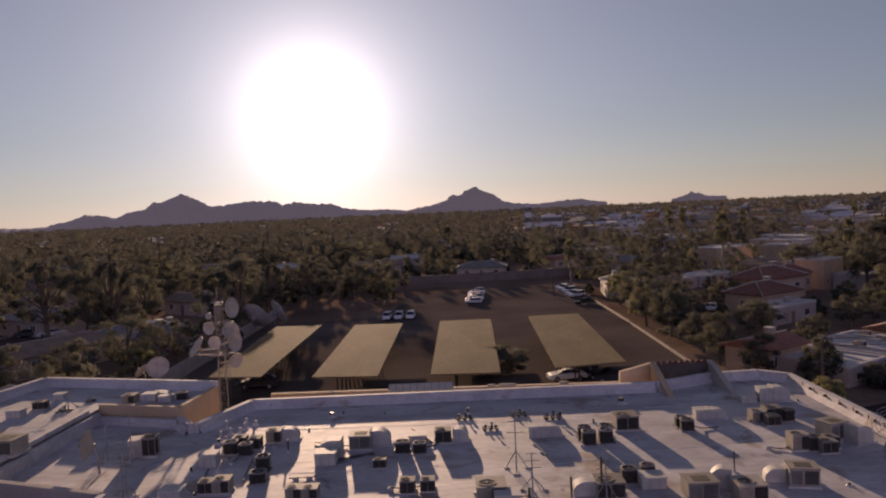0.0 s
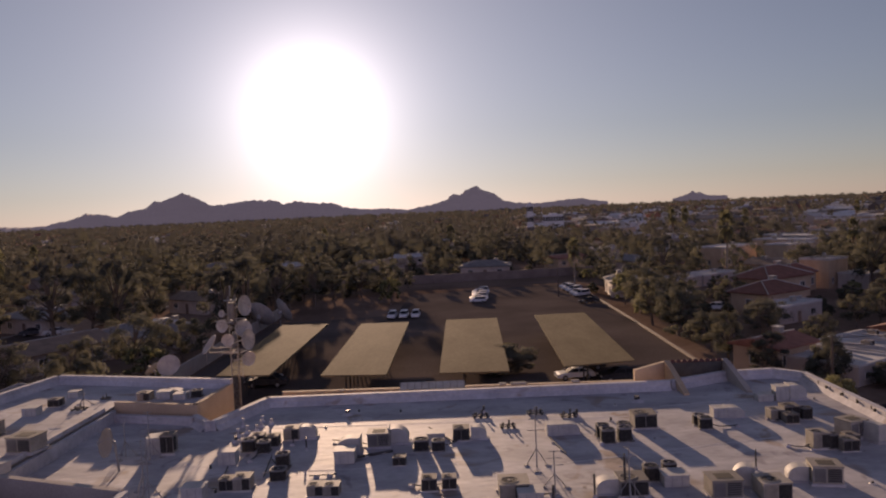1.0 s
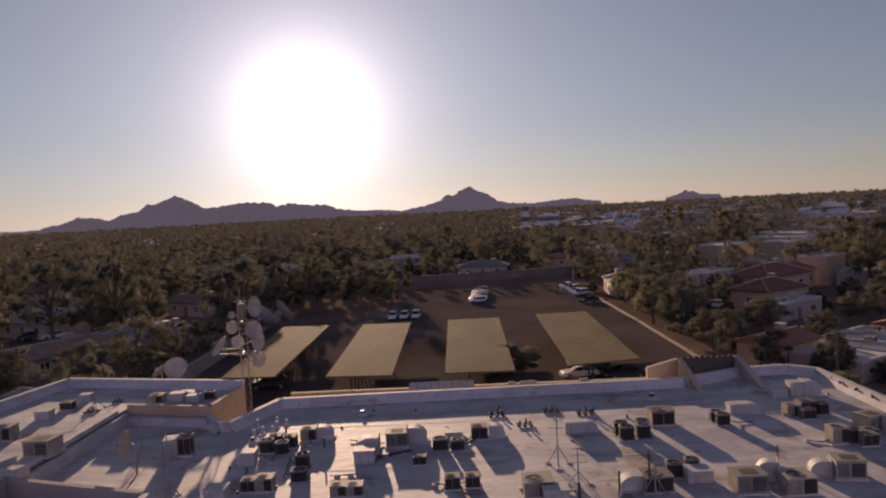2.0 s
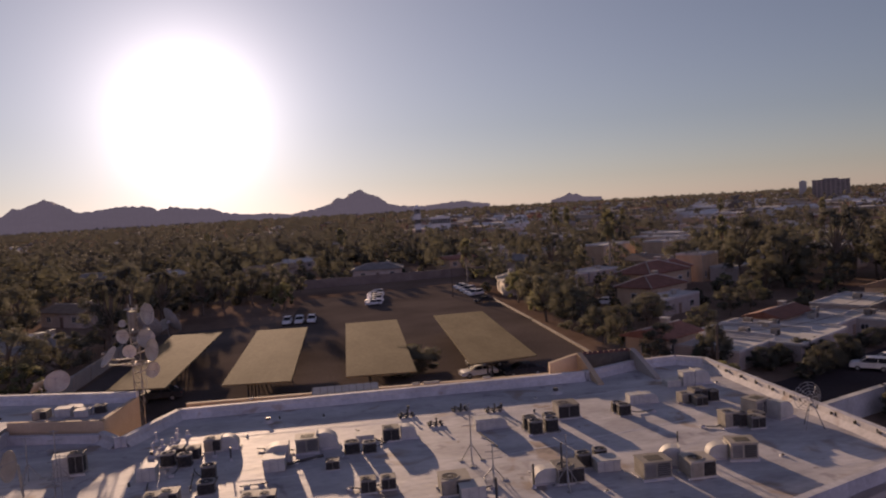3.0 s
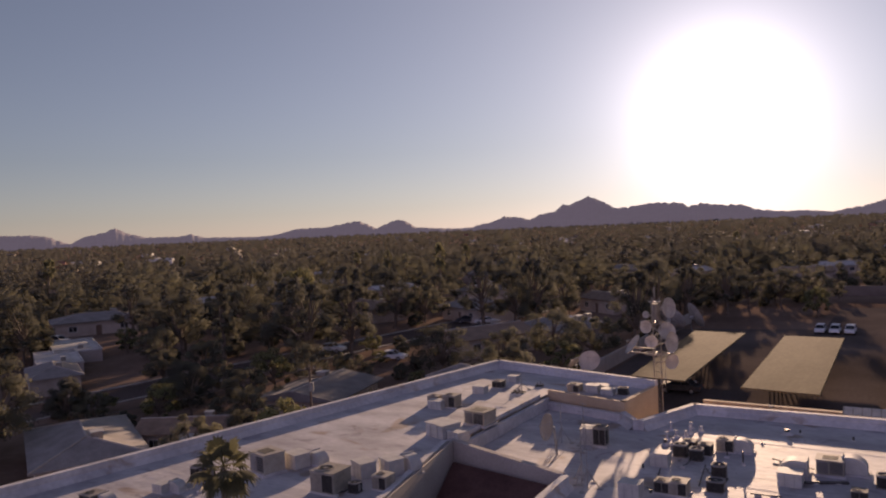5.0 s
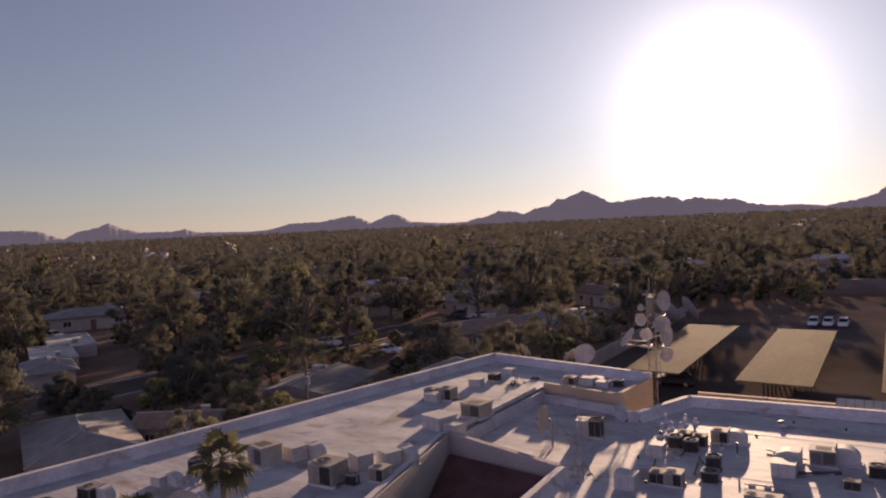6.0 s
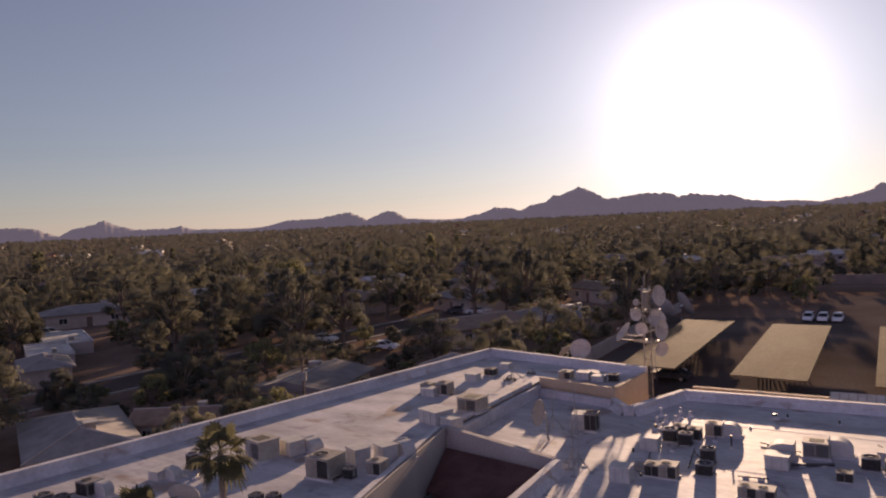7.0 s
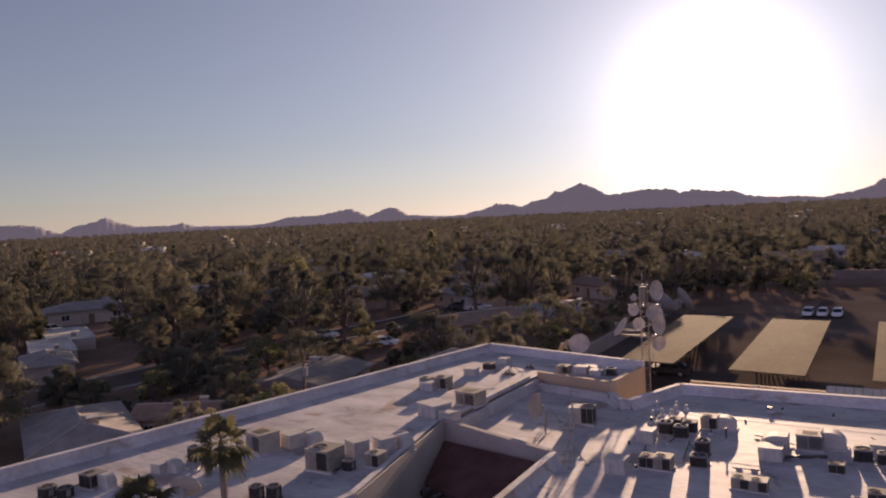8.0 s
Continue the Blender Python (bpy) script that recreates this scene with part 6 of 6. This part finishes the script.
def build_tree(seed, height, spread, leaf, label, form="round", lobes=22, dense=150, size=0.21, trunk=0.35, low=0.25):
    """round: a full crown of uneven lobes; open: separate clumps at the ends of long limbs; tall: a narrow crown with a ragged top."""
    def build():
        rand = random.Random(seed)
        ob = thing("tree", label, "tree", "trees of the neighbourhood")
        bm = bmesh.new()
        top = Vector((rand.uniform(-0.4, 0.4), rand.uniform(-0.4, 0.4), height * trunk))
        tube(bm, (0, 0, -0.2), top, height * 0.028, height * 0.02, 7)
        verts, faces, norms = [], [], []
        lean = Vector((rand.uniform(-0.25, 0.25), rand.uniform(-0.25, 0.25), 0)) * spread
        for k in range(lobes):
            a = 2 * math.pi * (k * 0.618 + rand.uniform(-0.1, 0.1))
            u = (k + 0.5) / lobes
            if form == "tall":
                ring = spread * (0.62 * (1 - u) ** 0.6 + 0.08) * rand.uniform(0.5, 1.2)
                r = spread * rand.uniform(0.2, 0.36)
            elif form == "open":
                ring = spread * (0.85 * math.sin(math.pi * (0.25 + 0.68 * u)) + 0.05) * rand.uniform(0.6, 1.25)
                r = spread * rand.uniform(0.15, 0.30)
            else:
                ring = spread * (0.74 * math.sin(math.pi * (0.16 + 0.80 * u)) + 0.06) * rand.uniform(0.6, 1.2)
                r = spread * rand.uniform(0.20, 0.42)
            c = Vector((ring * math.cos(a), ring * math.sin(a), height * (low + (0.92 - low) * u) + rand.uniform(-0.06, 0.06) * height)) + lean * u
            root = top * rand.uniform(0.55, 1.0)
            knee = root.lerp(c, 0.5) + Vector((rand.uniform(-0.2, 0.2), rand.uniform(-0.2, 0.2), 0.12 * height * rand.random()))
            tube(bm, root, knee, height * 0.012, height * 0.008, 5, cap=False)
            tube(bm, knee, knee.lerp(c, 0.9), height * 0.008, height * 0.003, 5)
            tallness = rand.uniform(0.55, 0.95)
            cards(verts, faces, norms, c, Vector((r, r * rand.uniform(0.8, 1.2), r * tallness)), int(dense * (0.5 + 1.5 * r / spread)), size, rand, Vector((0, 0, height * 0.45)), 0.4)
            if form != "open":
                core(verts, faces, norms, c, r * 0.42, r * 0.42 * tallness, rand)
        part("trunk", bm, M_BARK, ob)
        crown = new("crown", mesh_of("crown", verts, faces, leaf, norms))
        crown.parent = ob
        return ob
    return build


TREES = [
    build_tree(1, 8.0, 3.6, M_LEAF, "rounded olive-green shade tree with a dense crown"),
    build_tree(2, 9.5, 3.6, M_LEAF2, "tall dark green tree with an uneven crown", lobes=24),
    build_tree(3, 7.0, 3.8, M_LEAF, "spreading dusty green mesquite tree", "open", trunk=0.3, lobes=26, dense=190),
    build_tree(4, 11.0, 3.6, M_LEAF2, "tall open eucalyptus with hanging foliage", "open", trunk=0.42, lobes=26, dense=190),
    build_tree(5, 6.0, 3.0, M_LEAF3, "light yellow-green palo verde tree", "open", lobes=24, dense=170),
    build_tree(6, 8.8, 4.6, M_LEAF, "broad green ash tree with gaps in its crown", lobes=24),
    build_tree(9, 5.0, 2.7, M_LEAF2, "dark rounded evergreen shrub", lobes=30, dense=130, trunk=0.12, low=0.12),
    build_tree(10, 4.0, 2.4, M_LEAF, "dusty green oleander shrub", lobes=28, dense=130, trunk=0.12, low=0.12),
    build_tree(11, 12.0, 2.4, M_LEAF2, "narrow dark pine with a ragged top", "tall", lobes=24, trunk=0.5, low=0.15),
]


def tree(k, x, y, s=1.0, sz=None):
    return place("tree%d" % k, TREES[k], at(x, y, 0, rng.uniform(0, 360), s, s, sz or s))


STREETS = (((-93, 8), (-66, 190), 5.5), ((-190, 166), (-72, 150), 5.0), ((-150, 66), (-88, 42), 4.0), ((-330, 250), (-20, 330), 5.0), ((40, 215), (330, 120), 5.0))


CELLS = collections.defaultdict(list)
for spot in TAKEN:
    for dx in (-1, 0, 1):
        for dy in (-1, 0, 1):
            CELLS[int(spot[0] // 50) + dx, int(spot[1] // 50) + dy].append(spot)


def low_belt(x, y):
    """The open gardens by the west street and behind the white flats, where only shrubs grow."""
    return -80 < x < -46 and 58 < y < 122 or 32 < x < 80 and 86 < y < 118


def built_over(x, y, pad=0.0):
    """Whether a place is taken by the office, the lots, the streets or a house."""
    if -38 - pad < x < 32 + pad and -5 < y < 58:
        return True
    if -33 - pad < x < 26.5 + pad and 56 < y < 165:
        return not (x < -33.5)
    if -12 < x < 30 and 160 < y < 203:
        return True
    for (ax, ay), (bx, by), w in STREETS:
        u = max(0, min(1, ((x - ax) * (bx - ax) + (y - ay) * (by - ay)) / ((bx - ax) ** 2 + (by - ay) ** 2)))
        if (x - ax - u * (bx - ax)) ** 2 + (y - ay - u * (by - ay)) ** 2 < (w + pad) ** 2:
            return True
    if 31 < x < 78 and 50 < y < 86:
        return True
    if -92 < x < -38 and y < 66 or 31 < x < 70 and y < 100:
        return True
    if x > 20 and 8 < y < 46:
        return True
    near = CELLS[int(x // 50), int(y // 50)]
    for hx, hy, c, s, hw, hd in near:
        d = math.hypot(hx, hy)
        if d < 900 and (x - hx * (1 - 11 / d)) ** 2 + (y - hy * (1 - 11 / d)) ** 2 < (50 if hx > 28 else 90):
            return True
        if d < 420 and (x - hx * (1 - 24 / d)) ** 2 + (y - hy * (1 - 24 / d)) ** 2 < (20 if hx > 28 else 75):
            return True
    return any(abs((x - hx) * c + (y - hy) * s) < hw + pad and abs(-(x - hx) * s + (y - hy) * c) < hd + pad for hx, hy, c, s, hw, hd in near)


# trees that stand out
for k, x, y, s, sz in ((7, 4.3, 82.8, 1.45, 0.85), (3, -37, 147, 0.95, 0.95), (3, -30, 152, 0.9, 0.98), (5, -34, 160, 1.0, 0.95), (0, -28, 163, 1.0, 0.95), (5, -22, 166, 1.0, 0.95), (0, -16, 168, 1.0, 0.95), (4, -14, 150, 0.9, 0.95), (0, -40, 156, 1.1, 1.0), (1, -46, 150, 1.1, 1.1),
                       (5, -52, 80, 1.0, 0.8), (0, -46, 86, 0.9, 0.75), (5, -42, 93, 1.0, 0.9), (2, -38, 98, 1.0, 0.9), (4, -37, 84, 0.9, 0.8), (0, -36, 68, 0.7, 0.6), (3, -73, 78, 1.3, 1.25), (3, -79, 82, 1.3, 1.3), (3, -70, 84, 1.2, 1.2), (1, -84, 90, 1.3, 1.2),
                       (3, -66, 118, 1.3, 1.4), (1, -62, 122, 1.2, 1.3), (3, -60, 128, 1.2, 1.3), (4, -120, 130, 1.7, 1.9), (3, -92, 112, 1.3, 1.3), (1, -86, 118, 1.3, 1.3)):
    tree(k, x, y, s, sz)
    TREE_AT.append((x, y))
for k, x, y, s, sz in ((1, -70, 34, 0.95, 1.1), (3, -66, 29, 0.9, 1.0), (0, -66, 59, 0.6, 0.55), (0, -59, 50, 0.5, 0.45), (2, -72, 62, 0.6, 0.6), (4, -78, 50, 0.5, 0.4), (2, -86, 64, 0.7, 0.6), (0, -80, 66, 0.8, 0.75), (2, -61, 47, 0.35, 0.3), (2, -60, 72, 0.7, 0.6), (2, -46, 47, 0.5, 0.45), (0, -55.5, 50, 0.7, 0.6), (2, -61.5, 56, 0.8, 0.75), (0, -51.5, 45.6, 0.5, 0.5), (1, -66, 52, 0.6, 0.65), (5, -62, 66, 0.7, 0.75),
                       (2, 30.5, 98, 0.8, 0.62), (0, 30.5, 107, 0.8, 0.7), (4, 30, 116, 0.8, 0.8), (0, 30.5, 91, 0.7, 0.65), (1, 41, 101, 0.8, 0.5), (5, 44, 106, 0.7, 0.5), (0, 30, 84, 0.7, 0.8), (5, 32, 128, 1.0, 0.9), (4, 30.5, 136, 0.9, 1.0), (0, 33, 143, 1.0, 0.9),
                       (1, 31, 76, 0.6, 0.55), (6, 36.0, 73.2, 0.8, 0.95), (6, 40.6, 70.8, 0.55, 0.5), (7, 43.4, 72.2, 0.6, 0.55), (6, 46.6, 73.0, 0.6, 0.5), (7, 49.8, 75.0, 0.6, 0.5), (6, 42.3, 66.2, 0.5, 0.4), (6, 44.8, 68.0, 0.65, 0.6), (7, 47.2, 69.2, 0.6, 0.55), (6, 50.2, 71.6, 0.7, 0.6), (7, 53.0, 73.8, 0.5, 0.4), (6, 57, 76.6, 0.6, 0.45), (7, 61, 78.5, 0.5, 0.4), (7, 66, 80.0, 0.5, 0.4), (2, 41.5, 88, 0.5, 0.5), (0, 44, 91, 0.55, 0.55), (0, 55, 103, 0.6, 0.6), (1, 60, 106, 0.6, 0.55), (1, 70, 82, 1.2, 0.85), (5, 74, 86, 1.3, 1.0), (1, 77, 79, 1.2, 0.9), (5, 81, 84, 1.2, 1.0), (5, 72, 74, 0.6, 0.55), (4, 67, 68, 0.6, 0.6), (4, 70, 62, 0.6, 0.55)):
    tree(k, x, y, s, sz)
    TREE_AT.append((x, y))
for k in range(15):
    tree((7, 7, 4)[k % 3], 40.5 + 1.75 * k + rng.uniform(-0.6, 0.6), 52.2 + 0.72 * k + rng.uniform(-0.6, 0.6), 0.75 + 0.012 * k - 0.25 * (k % 3 == 2), 0.62 + 0.02 * k - 0.2 * (k % 3 == 2))
for k in range(9):
    tree((2, 3, 1)[k % 3], 82 + 9 * (k % 5) + rng.uniform(-3, 3), 128 + 14 * (k // 5) - 3 * (k % 5), 1.35, 1.45)
for k in range(60):
    x, y = rng.uniform(-92, -40), rng.uniform(26, 66)
    if any((x - a) ** 2 + (y - b) ** 2 < 9 for a, b in TREE_AT) or any(abs((x - hx) * c + (y - hy) * s) < hw + 2.4 and abs(-(x - hx) * s + (y - hy) * c) < hd + 2.4 for hx, hy, c, s, hw, hd in TAKEN):
        continue
    if x > -44 and y < 52 or abs(x + 93 - 27 * (y - 8) / 182) < 6.5:
        continue
    TREE_AT.append((x, y))
    tree(rng.choice((7, 7, 6, 2, 4)), x, y, *(rng.uniform(0.5, 1.0),) * 2) if k % 3 else tree(rng.choice((0, 2)), x, y, 0.55, 0.5)
LOOSE = []
for i in range(14000):
    r = 45 + 235 * math.sqrt(rng.random())
    a = radians(rng.uniform(-58, 70))
    x, y = -r * math.sin(a), r * math.cos(a)
    if built_over(x, y, 1.6) or x > 28 and rng.random() < 0.12:
        continue
    u = rng.random()
    small = u < 0.5 or low_belt(x, y)
    if small:  # shrubs and young trees
        s, k = rng.uniform(0.4, 0.75), rng.choice((0, 2, 4, 5, 6, 6, 7, 7))
    elif u < 0.86:
        s, k = rng.uniform(0.75, 1.15), rng.choice((0, 0, 1, 2, 3, 4, 5, 5, 8))
    else:  # the tall ones
        s, k = rng.uniform(1.1, 1.5), rng.choice((0, 1, 3, 5, 5))
    if x > 28:
        s *= 0.82
    if low_belt(x, y):
        s, k = rng.uniform(0.35, 0.62), rng.choice((4, 7, 7))
    if any((x - p) ** 2 + (y - q) ** 2 < (5 + 14 * s) * (2.2 if low_belt(x, y) else 1) for p, q in TREE_AT):
        continue
    TREE_AT.append((x, y))
    LOOSE.append((x, y, s, k, s * rng.uniform(0.85, 1.2)))
    if len(LOOSE) > 1250:
        break

LOOSE.sort(key=lambda p: p[0] ** 2 + p[1] ** 2)
for x, y, s, k, sz in LOOSE[:270]:
    tree(k, x, y, s, sz)
# the trees further off stand in one wood
HIGH = (8.0, 9.5, 7.0, 11.0, 6.0, 8.8, 5.0, 4.0, 12.0)
WIDE = (3.6, 3.6, 3.8, 3.6, 3.0, 4.6, 2.7, 2.4, 2.2)
verts, faces, norms = [], [], []
for x, y, s, k, sz in LOOSE[270:]:
    h, w = HIGH[k] * sz, WIDE[k] * s
    for j in range(8):
        a = 2 * math.pi * (j * 0.618 + rng.random() * 0.1)
        u = (j + 0.5) / 8
        ring = w * (0.72 * math.sin(math.pi * (0.2 + 0.75 * u))) * rng.uniform(0.5, 1.2)
        c = Vector((x + ring * math.cos(a), y + ring * math.sin(a), h * (0.2 + 0.70 * u)))
        r = w * rng.uniform(0.28, 0.52)
        cards(verts, faces, norms, c, Vector((r, r, r * rng.uniform(0.6, 1.0))), 62, 0.29, rng, Vector((x, y, h * 0.42)), 0.45)
        core(verts, faces, norms, c, r * 0.5, r * 0.42, rng)
grove = new("neighbourhood_woods", mesh_of("neighbourhood_woods", verts, faces, M_LEAF, norms))
tagged(grove, "crowded olive-green treetops between the gardens", "woods", kind="stuff")

# the far woods of the suburb: too many to count
verts, faces, norms = [], [], []
for i in range(15500):
    u = rng.random()
    r = 262 * (4300 / 262) ** u
    a = radians(rng.uniform(-57, 69))
    x, y = -r * math.sin(a), r * math.cos(a)
    if built_over(x, y, 1.0) or x > 40 and rng.random() < (0.4 if r < 900 else 0.25):
        continue
    big = 1 + max(0, r - 900) / 1500
    w = rng.choice((2.0, 2.8, 3.6, 4.6, 6.2)) * rng.uniform(0.85, 1.15) * big
    h = rng.choice((3.0, 4.5, 5.5, 7.0, 8.0, 9.5, 13.0)) * rng.uniform(0.9, 1.1) * (1 + 0.05 * big)
    if x > 40 and r < 900:
        h, w = h * 0.78, w * 0.9
    c = Vector((x, y, h * 0.55))
    if r < 1100:  # several uneven clumps a tree
        for _ in range(6 if r < 550 else 4):
            e = c + Vector((rng.uniform(-0.75, 0.75) * w, rng.uniform(-0.75, 0.75) * w, rng.uniform(-0.3, 0.38) * h))
            q = w * rng.uniform(0.3, 0.62)
            cards(verts, faces, norms, e, Vector((q, q, q * rng.uniform(0.6, 1.0))), 24 if r < 550 else 13, 0.46 if r < 550 else 0.75, rng, c, 0.35)
            core(verts, faces, norms, e, q * 0.5, q * 0.4, rng)
    else:
        cards(verts, faces, norms, c, Vector((w, w, h * 0.45)), 14 if r < 1700 else 7, 1.3 * big, rng, hollow=0.6)
        core(verts, faces, norms, c, w * 0.6, h * 0.34, rng)
woods = new("far_woods", mesh_of("far_woods", verts, faces, M_WOODS, norms))
tagged(woods, "dense green treetops of the suburb reaching to the horizon", "woods", kind="stuff")
